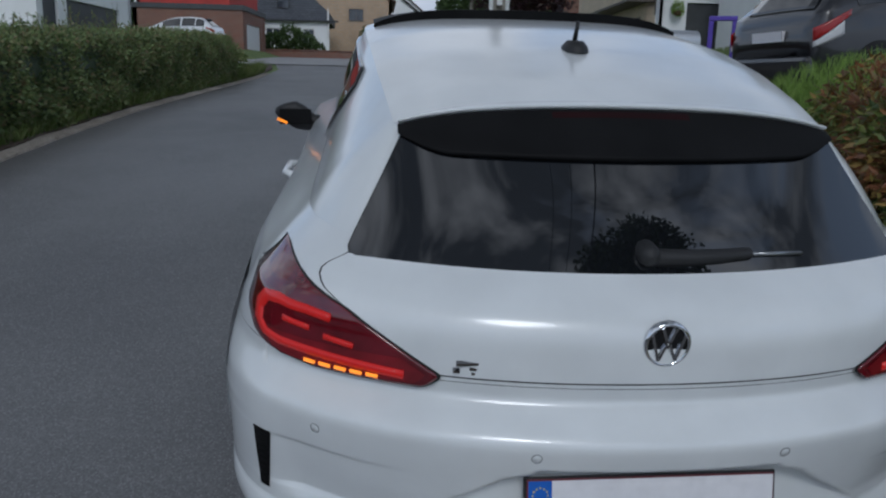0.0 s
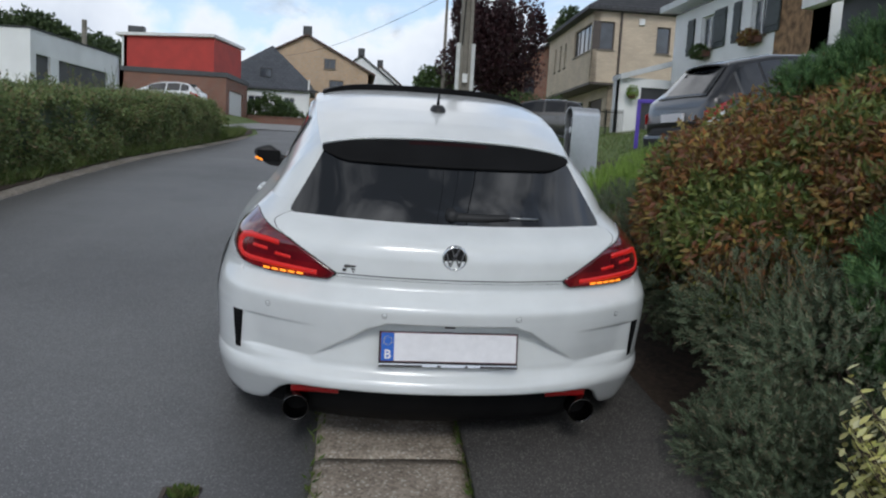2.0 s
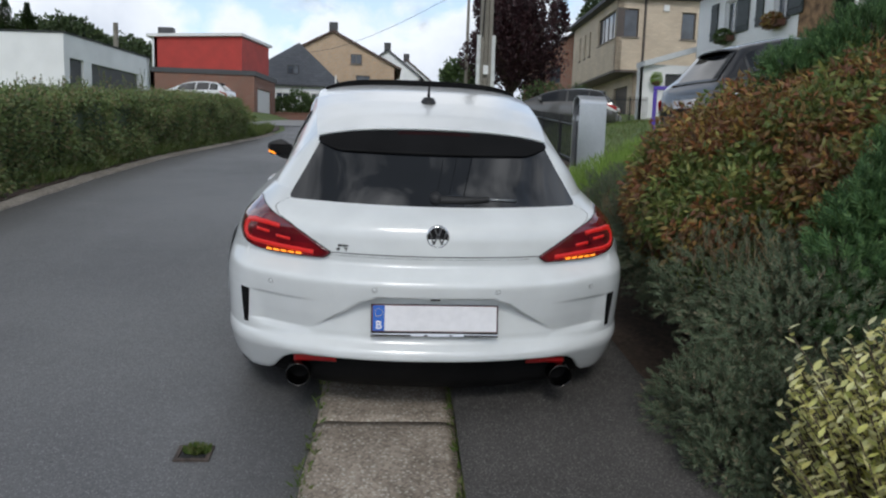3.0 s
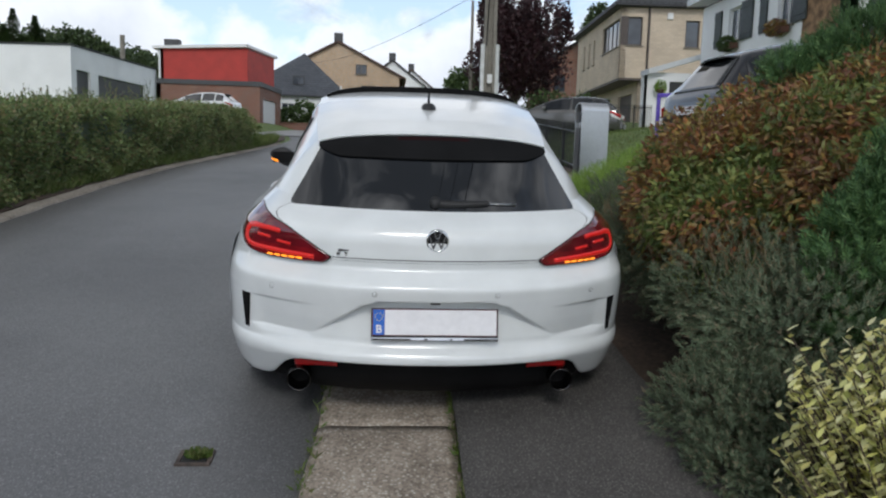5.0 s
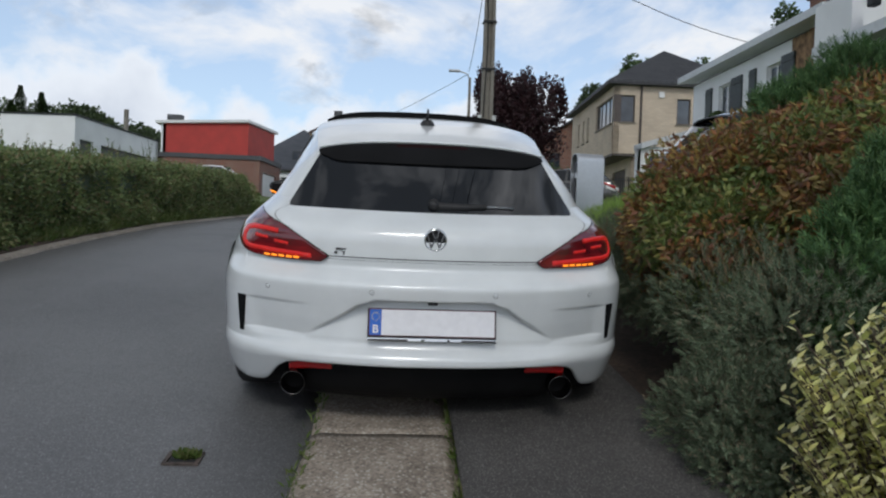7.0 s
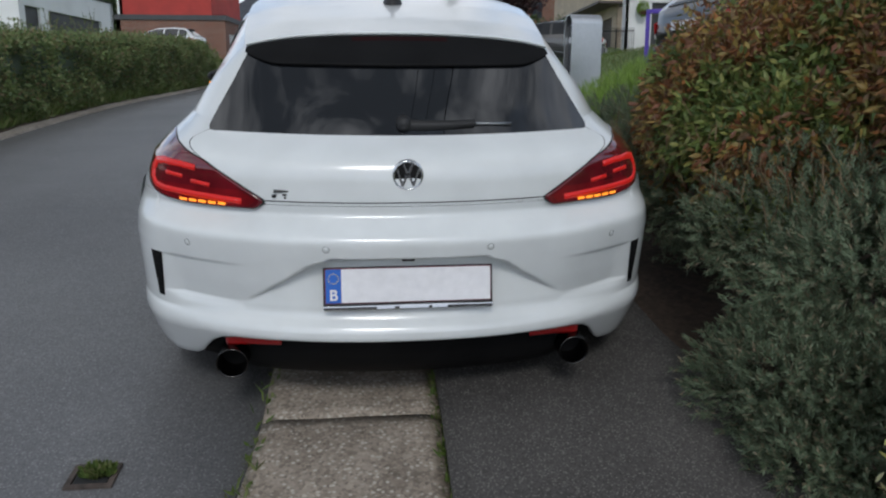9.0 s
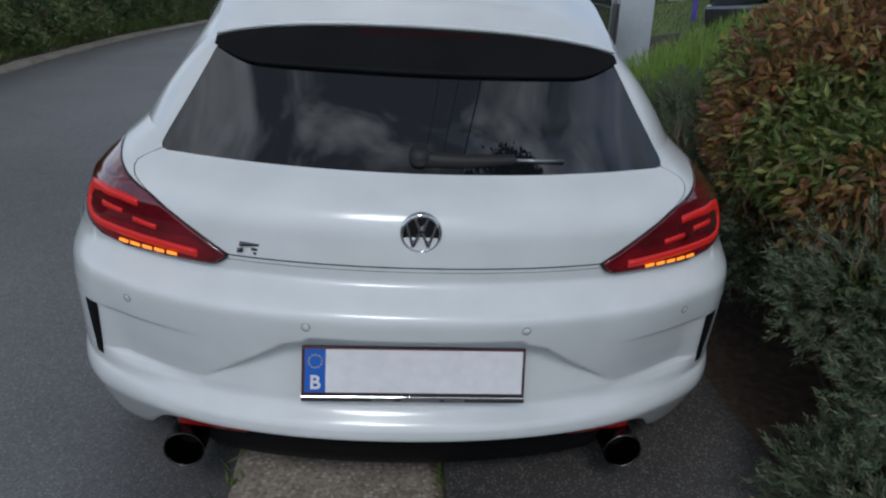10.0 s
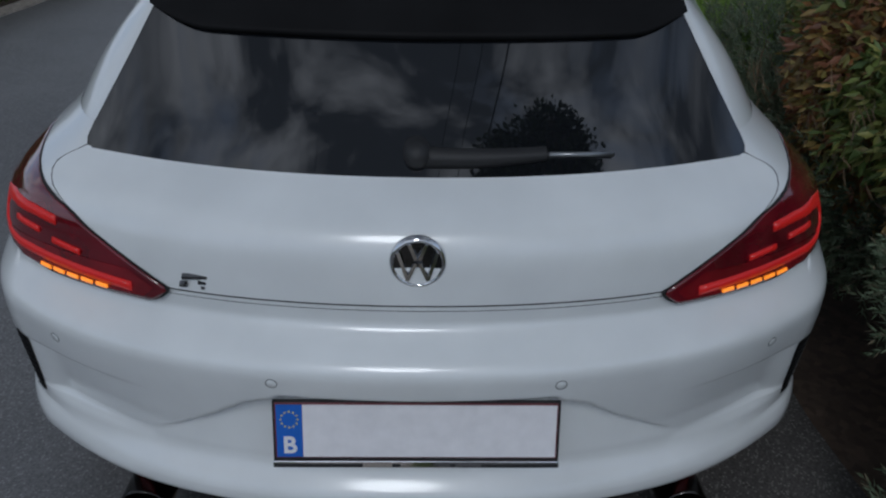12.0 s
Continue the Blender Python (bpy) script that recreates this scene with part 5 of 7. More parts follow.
# light green feathery shrub
rng = random.Random(33)
base = gnd(2.1, 3.35)
br = thing("feathery_shrub", Matrix.Translation(base), "light green feathery shrub with fine upright shoots", "shrub")
items = []
for _ in range(6200):
    a, rr = rng.uniform(0, 6.28), rng.random() ** 0.5
    bx0, by0 = 0.78 * rr * math.cos(a), 0.55 * rr * math.sin(a)
    h = (0.72 + 0.38 * (bx0 + 0.7)) * rng.uniform(0.78, 1.06) * (1.0 - 0.15 * rr * rr)
    foot = ground_z(base[0] + bx0, base[1] + by0) - base[2]
    top = Vector((bx0 * 1.10, by0 * 1.15, foot + h))
    root = Vector((bx0 * 0.9, by0 * 0.9, foot + 0.02 + h * 0.2))
    for j in range(6):
        p = root.lerp(top, j / 6)
        d = ((top - root).normalized() + 0.42 * unit(rng)).normalized()
        items.append((p, d, d.cross(unit(rng)).normalized(), 0.10, 0.0030))
leaf_mesh("foliage", items, M["l_broom"], br)
part("woody_stem", branches(rng, (0, 0, 0), [(0, 0, 0.3, 0.7, 0.45, 0.45)], 50, 0.006), M["bark"], br)
items = []
for _ in range(150):
    p = Vector((rng.uniform(-0.80, -0.55), rng.uniform(-0.4, 0.2), rng.uniform(0.05, 0.35)))
    d = unit(rng)
    items.append((p, d, d.cross(unit(rng)).normalized(), 0.03, 0.012))
leaf_mesh("blossom", items, M["l_gold"], br, "small yellow flowers")

# steel letter box pillar: a sheet rolled over at the top
base = gnd(1.95, 4.88)
lb = thing("letter_box", Matrix.Translation(base) @ pose(0, 0, 0, 0, 0, -80), "brushed steel letter-box pillar with a rounded top", "letter box")
prof = [(-0.085, 0.0), (-0.085, 0.5), (-0.085, 1.12)] + [(-0.085 * math.cos(t), 1.16 + 0.085 * math.sin(t)) for t in np.linspace(0, math.pi, 14)] + [(0.085, 1.12), (0.085, 0.0)]
rows = [[(x, yy, z) for x, z in prof] for yy in (-0.155, 0.155)]
part("shell", thicken(clean(grid(rows)), 0.012), M["steel"], lb, smooth=False)
part("box", boxbm(-0.070, 0.070, -0.11, 0.13, 0.50, 1.15, 0.01), M["anthracite"], lb, "dark letter compartment")
part("flap", boxbm(-0.062, 0.062, -0.122, -0.112, 0.98, 1.04, 0.004), M["steel"], lb)

# ---- hedge on the far side ----
hedge = thing("hedge", pose(-5.05, 9, road_z(9)), "dense dark green clipped hedge with shaggy top shoots", "hedge", kind="stuff")
rng = random.Random(41)
items = []
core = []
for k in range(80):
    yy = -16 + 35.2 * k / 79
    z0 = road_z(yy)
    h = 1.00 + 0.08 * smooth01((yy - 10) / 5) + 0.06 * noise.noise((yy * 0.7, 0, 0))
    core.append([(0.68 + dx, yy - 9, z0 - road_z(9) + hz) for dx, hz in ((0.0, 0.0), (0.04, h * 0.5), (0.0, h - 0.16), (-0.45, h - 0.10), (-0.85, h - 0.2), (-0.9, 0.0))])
# closed sheet filling the hedge behind its leaves, in a darker green than theirs
part("backing_sheet", clean(grid(core)), M["l_dark"], hedge, smooth=True)
for _ in range(88000):
    yy = -16 + 35.2 * rng.random() ** 0.8 if rng.random() < 0.4 else rng.uniform(3, 19.3)
    z0 = road_z(yy)
    h = 0.98 + 0.09 * smooth01((yy - 10) / 5) + 0.08 * noise.noise((yy * 0.7, 0, 0)) + 0.10 * noise.noise((yy * 2.3, 4, 0))
    r = rng.random()
    if r < 0.62:
        q = rng.random()
        x = -4.24 - 0.10 * q + 0.22 * noise.noise((yy * 1.5, q * 2.2, 0)) + 0.14 * noise.noise((yy * 4.2, q * 1.1, 5)) + rng.gauss(0, 0.05)
        z = q * h
        u = Vector((1, 0, 0.15))
    elif r < 0.945:
        x = rng.uniform(-5.25, -4.26)
        z = h + rng.gauss(-0.02, 0.05)
        u = Vector((0.1, 0, 1))
    elif yy > 15.5:
        yy = 19.1 + rng.gauss(0, 0.12)
        x, z = rng.uniform(-5.2, -4.25), rng.random() * h
        u = Vector((0, 1, 0.2))
    else:
        x = rng.uniform(-5.4, -4.4)
        z = h + abs(rng.gauss(0, 0.06))
        u = Vector((0, 0, 1))
    d = (u + 0.9 * unit(rng)).normalized()
    k = rng.uniform(0.7, 1.3)
    items.append((Vector((x + 5.05, yy - 9, z + z0 - road_z(9))), d, d.cross(unit(rng)).normalized(), 0.050 * k, 0.0145 * k))
leaf_mesh("foliage", items, M["l_hedge"], hedge)
# long shoots above the clipped top: thin stalks set with leaves
stalks, items = bmesh.new(), []
for _ in range(620):
    yy = rng.uniform(2.5, 15)
    k = max(0.0, 0.35 + noise.noise((yy * 0.9, 9, 0)) * 1.3)
    ln = 0.10 + 0.42 * k * rng.random() ** 1.6
    a = Vector((rng.uniform(-0.5, 0.55), yy - 9, road_z(yy) - road_z(9) + 0.92))
    b = a + Vector((rng.gauss(0, 0.07), rng.gauss(0, 0.07), ln + 0.06))
    tube([a, a.lerp(b, 0.5) + Vector((0, 0, 0.01)), b], 0.004, 3, stalks, 0.002)
    for j in range(int(4 + ln * 44)):
        d = (Vector((0, 0, 0.7)) + unit(rng)).normalized()
        items.append((a.lerp(b, rng.random()), d, d.cross(unit(rng)).normalized(), 0.036, 0.010))
part("shoot_stalk", stalks, M["bark"], hedge)
leaf_mesh("shoot_leaves", items, M["l_hedge"], hedge)
# verge at its foot
items = []
for _ in range(24000):
    yy = rng.uniform(1, 26)
    x = left_edge(yy) - 0.27 - abs(rng.gauss(0, 0.16)) + (0.05 if rng.random() < 0.2 else 0)
    dens = interp(yy, [4, 8, 11, 22], [0.04, 0.2, 0.9, 1.0]) + 0.5 * noise.noise((yy * 0.8, 0.4, 0))
    if rng.random() > dens:
        continue
    hh = rng.uniform(0.06, 0.22) * (1 + max(0, noise.noise((yy * 1.3, 2, 0))) * 1.5) * (1.6 if yy > 20 else 1)
    d = (Vector((0.15, 0, 1)) + 0.5 * unit(rng)).normalized()
    items.append((Vector((x, yy, road_z(yy))), d, d.cross(unit(rng)).normalized(), hh, 0.006))
tagged(leaf_mesh("verge_grass", items, M["l_grass"]), "ragged grass along the hedge's foot", "grass", kind="stuff")
sheet("verge", [[(x, y, road_z(y) + 0.01) for x in (left_edge(y) - 1.4, left_edge(y) - 0.5, left_edge(y) - 0.235)] for y in np.linspace(-20, 36, 60)], M["earth"], "bare earth verge under the hedge", thick=0.02)


# ---- buildings ----
def wall(parent, o, ax, length, z0, z1, openings, material, thick=0.3, name="wall"):
    """An upright wall from o along the unit vector ax, its outside to the right of ax seen from above; openings: (a, b, z0, z1)."""
    ax = Vector((ax[0], ax[1], 0)).normalized()
    nrm = Vector((ax.y, -ax.x, 0))
    xs = sorted({0.0, length, *[v for q in openings for v in q[:2]]})
    zs = sorted({z0, z1, *[v for q in openings for v in q[2:4]]})
    bm = bmesh.new()
    o = Vector((o[0], o[1], 0))
    cache = {}

    def vert(i, k, d):
        key = (i, k, d)
        if key not in cache:
            cache[key] = bm.verts.new(o + ax * xs[i] + Vector((0, 0, zs[k])) - nrm * (thick * d))
        return cache[key]

    def solid(i, k):
        if not (0 <= i < len(xs) - 1 and 0 <= k < len(zs) - 1):
            return False
        x, z = (xs[i] + xs[i + 1]) / 2, (zs[k] + zs[k + 1]) / 2
        return not any(a < x < b and c < z < d for a, b, c, d in openings)

    for i in range(len(xs) - 1):
        for k in range(len(zs) - 1):
            if not solid(i, k):
                continue
            bm.faces.new([vert(i, k, 0), vert(i + 1, k, 0), vert(i + 1, k + 1, 0), vert(i, k + 1, 0)])
            bm.faces.new([vert(i, k, 1), vert(i, k + 1, 1), vert(i + 1, k + 1, 1), vert(i + 1, k, 1)])
            for (di, dk, e) in ((-1, 0, ((0, 0), (0, 1))), (1, 0, ((1, 1), (1, 0))), (0, -1, ((1, 0), (0, 0))), (0, 1, ((0, 1), (1, 1)))):
                if not solid(i + di, k + dk):
                    p, q = e
                    bm.faces.new([vert(i + p[0], k + p[1], 0), vert(i + q[0], k + q[1], 0), vert(i + q[0], k + q[1], 1), vert(i + p[0], k + p[1], 1)])
    bmesh.ops.recalc_face_normals(bm, faces=bm.faces[:])
    ob = obj(name, bm, material, None, smooth=False)
    ob.parent = parent
    ob.matrix_parent_inverse = parent.matrix_world.inverted()
    return ob


def placed(parent, name, bm, material, o, ax, label=""):
    """A part built in a wall's axes: x along it, y inwards, z up."""
    ax = Vector((ax[0], ax[1], 0)).normalized()
    inn = Vector((-ax.y, ax.x, 0))
    m = Matrix(((ax.x, inn.x, 0, o[0]), (ax.y, inn.y, 0, o[1]), (0, 0, 1, 0), (0, 0, 0, 1)))
    bmesh.ops.transform(bm, matrix=m, verts=bm.verts[:])
    ob = obj(name, bm, material, None, label, smooth=False)
    ob.parent = parent
    ob.matrix_parent_inverse = parent.matrix_world.inverted()
    return ob


def sub(name, bm, material, parent, o, ax, label=""):
    return placed(parent, name, bm, material, o, ax, label)


def frame_bm(a, b, c, d, w, y0, y1):
    bm = boxbm(a, b, y0, y1, c, c + w)
    boxbm(a, b, y0, y1, d - w, d, bm=bm)
    boxbm(a, a + w, y0, y1, c + w, d - w, bm=bm)
    boxbm(b - w, b, y0, y1, c + w, d - w, bm=bm)
    return bm


def window_in(parent, o, ax, q, fmat, bars=1, depth=0.10, sill=True):
    a, b, c, d = q
    win = placed(parent, "window", frame_bm(a, b, c, d, 0.07, depth, depth + 0.07), fmat, o, ax)
    for k in range(1, bars + 1):
        x = a + (b - a) * k / (bars + 1)
        sub("mullion", boxbm(x - 0.03, x + 0.03, depth, depth + 0.06, c + 0.07, d - 0.07), fmat, win, o, ax)
    sub("pane", boxbm(a + 0.06, b - 0.06, depth + 0.03, depth + 0.045, c + 0.06, d - 0.06), M["pane"], win, o, ax)
    if sill:
        sub("sill", boxbm(a - 0.06, b + 0.06, -0.06, depth, c - 0.07, c - 0.002), M["kerbstone"], win, o, ax)
    return win


def door_in(parent, o, ax, q, material, ribs=6, name="garage_door", depth=0.12):
    a, b, c, d = q
    dr = placed(parent, name, boxbm(a, b, depth, depth + 0.06, c, d), material, o, ax)
    for k in range(ribs):
        z = c + (d - c) * (k + 0.5) / ribs
        sub("panel", boxbm(a + 0.03, b - 0.03, depth - 0.012, depth - 0.001, z - (d - c) / ribs * 0.44, z + (d - c) / ribs * 0.44), material, dr, o, ax)
    return dr


def slab(parent, name, pts_top, dz, material, label=""):
    """A flat or sloping plate through a ring of points, dz thick."""
    bm = bmesh.new()
    lo = [bm.verts.new((x, y, z - dz)) for x, y, z in pts_top]
    hi = [bm.verts.new(p) for p in pts_top]
    bm.faces.new(hi)
    bm.faces.new(lo[::-1])
    n = len(hi)
    for i in range(n):
        bm.faces.new((lo[i], lo[(i + 1) % n], hi[(i + 1) % n], hi[i]))
    bmesh.ops.recalc_face_normals(bm, faces=bm.faces[:])
    ob = obj(name, bm, material, None, label, smooth=False)
    ob.parent = parent
    ob.matrix_parent_inverse = parent.matrix_world.inverted()
    return ob


def prism(parent, name, poly, o, ax, y0, y1, material, label=""):
    """A polygon (along, z) of a wall's plane, carried from y0 to y1 inwards."""
    bm = bmesh.new()
    f = [bm.verts.new((x, y0, z)) for x, z in poly]
    b = [bm.verts.new((x, y1, z)) for x, z in poly]
    bm.faces.new(f)
    bm.faces.new(b[::-1])
    n = len(poly)
    for i in range(n):
        bm.faces.new((f[i], b[i], b[(i + 1) % n], f[(i + 1) % n]))
    bmesh.ops.recalc_face_normals(bm, faces=bm.faces[:])
    return placed(parent, name, bm, material, o, ax, label)


# white flat-roofed garage house behind the hedge
C = (-12.73, 28.0)
A = Vector((0.095, 0.9955, 0))
house = thing("white_house", pose(C[0], C[1], ground_z(*C)), "white rendered flat-roofed house with grey garage doors", "house")
zb, zt = ground_z(*C) - 0.1, 5.18
d1, d2 = (0.42, 1.56, zb + 0.05, 4.31), (2.23, 6.99, zb + 0.05, 4.28)
wall(house, C, A, 8.3, zb, zt, [d1, d2], M["render_white"])
door_in(house, C, A, d1, M["anthracite"], 1, "door")
door_in(house, C, A, d2, M["anthracite"], 5)
B = Vector((0.9955, -0.095, 0))
Lc = (C[0] - B.x * 10, C[1] - B.y * 10)
wall(house, Lc, B, 9.7, zb, zt, [], M["render_white"])
E_ = (C[0] + A.x * 8.3, C[1] + A.y * 8.3)
wall(house, E_, -B, 10, zb, zt, [], M["render_white"])
roofpts = [(C[0] + B.x * 0.04 - A.x * 0.04, C[1] + B.y * 0.04 - A.y * 0.04), (E_[0] + B.x * 0.04, E_[1] + B.y * 0.04), (E_[0] - B.x * 10, E_[1] - B.y * 10), (Lc[0] - A.x * 0.04, Lc[1] - A.y * 0.04)]
slab(house, "roof", [(x, y, zt + 0.07) for x, y in roofpts], 0.07, M["roof_black"])
chim_bg = thing("stack", pose(-18.2, 50, ground_z(-18.2, 50)), "pale slender chimney stack behind the white house", "chimney")
bm = tube([(0, 0, 0), (0, 0, 5.4)], 0.16, 10)
part("shaft", bm, M["pole"], chim_bg)

# red-clad house with a brick garage
O = (-17.2, 54.0)
X = (1, 0)
red = thing("red_house", pose(-13.4, 54, ground_z(-13.4, 54)), "house with red cladding over a red-brown brick garage storey", "house")
zb = ground_z(-13.4, 54) - 0.1
wall(red, O, X, 7.4, zb, 6.08, [], M["brick_red"])
S2 = Vector((0.09, 1.0, 0)).normalized()
gq = (1.0, 5.2, zb + 0.1, 5.25)
wall(red, (-9.8, 54.0), S2, 6.6, zb, 6.08, [gq], M["brick_red"])
door_in(red, (-9.8, 54.0), S2, gq, M["white_frame"], 4)
wall(red, (-17.2, 62.5), (0, -1), 8.5, zb, 6.08, [], M["brick_red"])
slab(red, "eaves_band", [(-17.3, 53.9, 6.42), (-9.7, 53.9, 6.42), (-9.12, 60.7, 6.42), (-17.3, 60.7, 6.42)], 0.34, M["anthracite"], "dark flat eaves band")
wall(red, (-17.0, 54.1), X, 6.3, 6.42, 8.55, [], M["red_clad"])
prism(red, "gable_strip", [(0, 8.55), (6.3, 8.55), (6.3, 8.80)], (-17.0, 54.1), X, 0.0, 0.3, M["red_clad"])
wall(red, (-10.7, 54.1), Vector((0.2, 1, 0)).normalized(), 5.6, 6.42, 8.75, [], M["red_clad"])
wall(red, (-17.0, 61.6), (0, -1), 7.5, 6.42, 8.5, [], M["red_clad"])
slab(red, "roof", [(-17.4, 53.8, 8.72), (-10.65, 53.8, 9.06), (-9.35, 59.9, 9.0), (-17.4, 59.9, 8.72)], 0.20, M["white_frame"], "white-edged shallow roof")
placed(red, "trim", boxbm(0, 0.14, -0.02, 0.1, 6.42, 8.6), M["white_frame"], (-17.06, 54.1), X)
placed(red, "chimney", boxbm(-0.55, 0.55, -0.4, 0.4, 8.4, 9.75), M["anthracite"], (-17.1, 58.0), X)

# slate-gabled white house
grey = thing("slate_house", pose(-7.6, 68, ground_z(-7.6, 68)), "low white house with a dark slate-clad gable", "house")
zb = ground_z(-7.6, 68) - 0.1
O = (-11.2, 68.0)
wall(grey, O, X, 6.5, zb, 6.6, [(1.0, 2.2, 4.6, 5.9), (4.2, 5.2, 4.4, 5.9)], M["render_white"])
for q in ((1.0, 2.2, 4.6, 5.9), (4.2, 5.2, 4.4, 5.9)):
    window_in(grey, O, X, q, M["white_frame"], 1)
prism(grey, "slate_gable", [(0.0, 6.55), (0.3, 8.75), (3.1, 10.40), (6.55, 7.25), (6.55, 6.55)], O, X, -0.06, 9.0, M["slate"], "dark slate cladding")
slab(grey, "eaves_board", [(-11.5, 67.6, 6.62), (-3.9, 67.6, 6.62), (-3.9, 68.2, 6.66), (-11.5, 68.2, 6.66)], 0.16, M["roof_black"])
gw = (2.05, 3.1, 7.55, 8.35)
win = placed(grey, "window", frame_bm(*gw, 0.07, -0.13, -0.06), M["roof_black"], O, X)
sub("pane", boxbm(2.1, 2.55, -0.11, -0.07, 7.62, 8.28), M["pane"], win, O, X)
sub("pane", boxbm(2.6, 3.05, -0.11, -0.07, 7.62, 8.28), M["pane"], win, O, X)
placed(grey, "drainpipe", boxbm(6.35, 6.50, -0.16, -0.06, 5.2, 7.6), M["white_frame"], O, X)
# garden wall and bushes before it
gwall = thing("garden_wall", pose(-6, 60.5, road_z(60)), "low red brick garden wall at the bend", "wall", kind="structure")
wall(gwall, (-9.4, 60.6), X, 9.5, road_z(60) - 0.1, 3.72, [], M["brick_red"], 0.25)
slab(gwall, "coping", [(-9.45, 60.5, 3.80), (0.15, 60.5, 3.80), (0.15, 60.95, 3.80), (-9.45, 60.95, 3.80)], 0.07, M["brick_red"])
sheet("forecourt", [[(x, y, road_z(y) + 0.03) for x in np.linspace(left_edge(min(y, 46)) - 0.6 - 2.0 * smooth01((y - 30) / 10), 1.5, 8)] for y in np.linspace(36, 60.4, 14)], M["pale_asphalt"], "pale grey forecourt at the bend")


def gable_house(name, o, wid, dep, zb, zeave, apex, zr, wm, rm, label, wins, frame_m="brown_frame", chim=True):
    h = thing(name, pose(o[0] + wid / 2, o[1], zb), label, "house")
    ap = [(0, zeave), (apex, zr), (wid, zeave)]
    wall(h, o, X, wid, zb, zeave, [q for q in wins if q[3] <= zeave], wm)
    prism(h, "gable", ap, o, X, 0.0, 0.3, wm)
    for q in wins:
        if q[3] <= zeave:
            window_in(h, o, X, q, M[frame_m], 1)
        else:
            w = placed(h, "window", frame_bm(*q, 0.09, -0.05, 0.02), M[frame_m], o, X)
            sub("pane", boxbm(q[0] + 0.08, q[1] - 0.08, -0.02, -0.005, q[2] + 0.08, q[3] - 0.08), M["pane"], w, o, X)
            sub("mullion", boxbm((q[0] + q[1]) / 2 - 0.04, (q[0] + q[1]) / 2 + 0.04, -0.05, -0.02, q[2] + 0.09, q[3] - 0.09), M[frame_m], w, o, X)
            sub("sill", boxbm(q[0] - 0.08, q[1] + 0.08, -0.12, 0.0, q[2] - 0.1, q[2] - 0.005), M["kerbstone"], w, o, X)
    wall(h, (o[0] + wid, o[1]), (0, 1), dep, zb, zeave, [(1.5, 2.7, zeave - 1.9, zeave - 0.6), (5, 6.2, zeave - 1.9, zeave - 0.6)], wm)
    for q in ((1.5, 2.7, zeave - 1.9, zeave - 0.6), (5, 6.2, zeave - 1.9, zeave - 0.6)):
        window_in(h, (o[0] + wid, o[1]), (0, 1), q, M[frame_m], 1)
    wall(h, (o[0], o[1] + dep), (0, -1), dep, zb, zeave, [], wm)
    t = 0.22
    sl = (zr - zeave) / (wid - apex)
    sl2 = (zr - zeave) / apex
    for sgn, poly in ((1, [(apex, zr), (wid + 0.45, zeave - 0.45 * sl), (wid + 0.45, zeave - 0.45 * sl + t), (apex, zr + t)]), (0, [(apex, zr), (-0.45, zeave - 0.45 * sl2), (-0.45, zeave - 0.45 * sl2 + t), (apex, zr + t)])):
        prism(h, "roof_slope", poly, o, X, -0.35, dep + 0.35, rm)
    if chim:
        placed(h, "chimney", boxbm(apex - 0.5, apex + 0.4, 0.4, 1.3, zr - 0.6, zr + 1.1), M["anthracite"], o, X)
    return h


zb = ground_z(-4, 80) - 0.1
gable_house("brick_house", (-12.6, 80.0), 13.6, 11, zb, 9.7, 6.75, 13.2, M["brick_yellow"], M["tiles_brown"], "yellow brick gabled house with brown roof edges", [(8.6, 9.8, 9.95, 11.0), (9.2, 10.7, 7.6, 8.8), (4.2, 5.4, 7.6, 8.8)])
for i, (x0, y0, wd, ze, zr, wm, rm) in enumerate([(-4.5, 100, 9, 10.6, 14.0, "render_white", "tiles"), (-1.5, 116, 9, 11.0, 14.6, "render_white", "tiles_brown"), (0.2, 134, 9, 11.2, 14.8, "brick_red", "tiles_brown"), (2.5, 155, 9, 11.0, 14.4, "brick_yellow", "tiles")]):
    gable_house("gabled_house", (x0, y0), wd, 11, ground_z(x0, y0) - 0.2, ze, wd / 2, zr, M[wm], M[rm], "gabled village house farther up the street", [(1.5, 2.8, ze - 2, ze - 0.7), (wd - 3, wd - 1.7, ze - 2, ze - 0.7)])

# beige brick house with a jutting upper storey
K = (11.6, 36.0)
AL = Vector((0.045, 1.0, 0)).normalized()
AR = Vector((1.0, -0.045, 0)).normalized()
beige = thing("beige_house", pose(14.5, 40, ground_z(14.5, 40)), "beige brick house with a jutting upper storey and dark hipped roof", "house")
zb = ground_z(K[0], K[1]) - 0.3
FAR = (K[0] + AL.x * 11.0, K[1] + AL.y * 11.0)
lw = [(6.9, 10.6, 7.28, 8.72), (4.6, 5.05, 7.0, 8.45), (3.3, 3.75, 7.0, 8.45), (1.9, 2.35, 7.0, 8.45)]
wall(beige, FAR, -AL, 11.0, 5.62, 9.2, lw, M["brick_beige"])
rw = [(0.33, 1.12, 7.28, 8.72), (3.35, 4.1, 7.25, 8.62)]
wall(beige, K, AR, 7.2, 5.62, 9.2, rw, M["brick_beige"])
window_in(beige, FAR, -AL, lw[0], M["brown_frame"], 3)
for q in lw[1:]:
    window_in(beige, FAR, -AL, q, M["brown_frame"], 0)
window_in(beige, K, AR, rw[0], M["brown_frame"], 0)
window_in(beige, K, AR, rw[1], M["brown_frame"], 0)
placed(beige, "corner_post", boxbm(-0.02, 0.33, -0.02, 0.06, 7.28, 8.72), M["brown_frame"], K, AR)
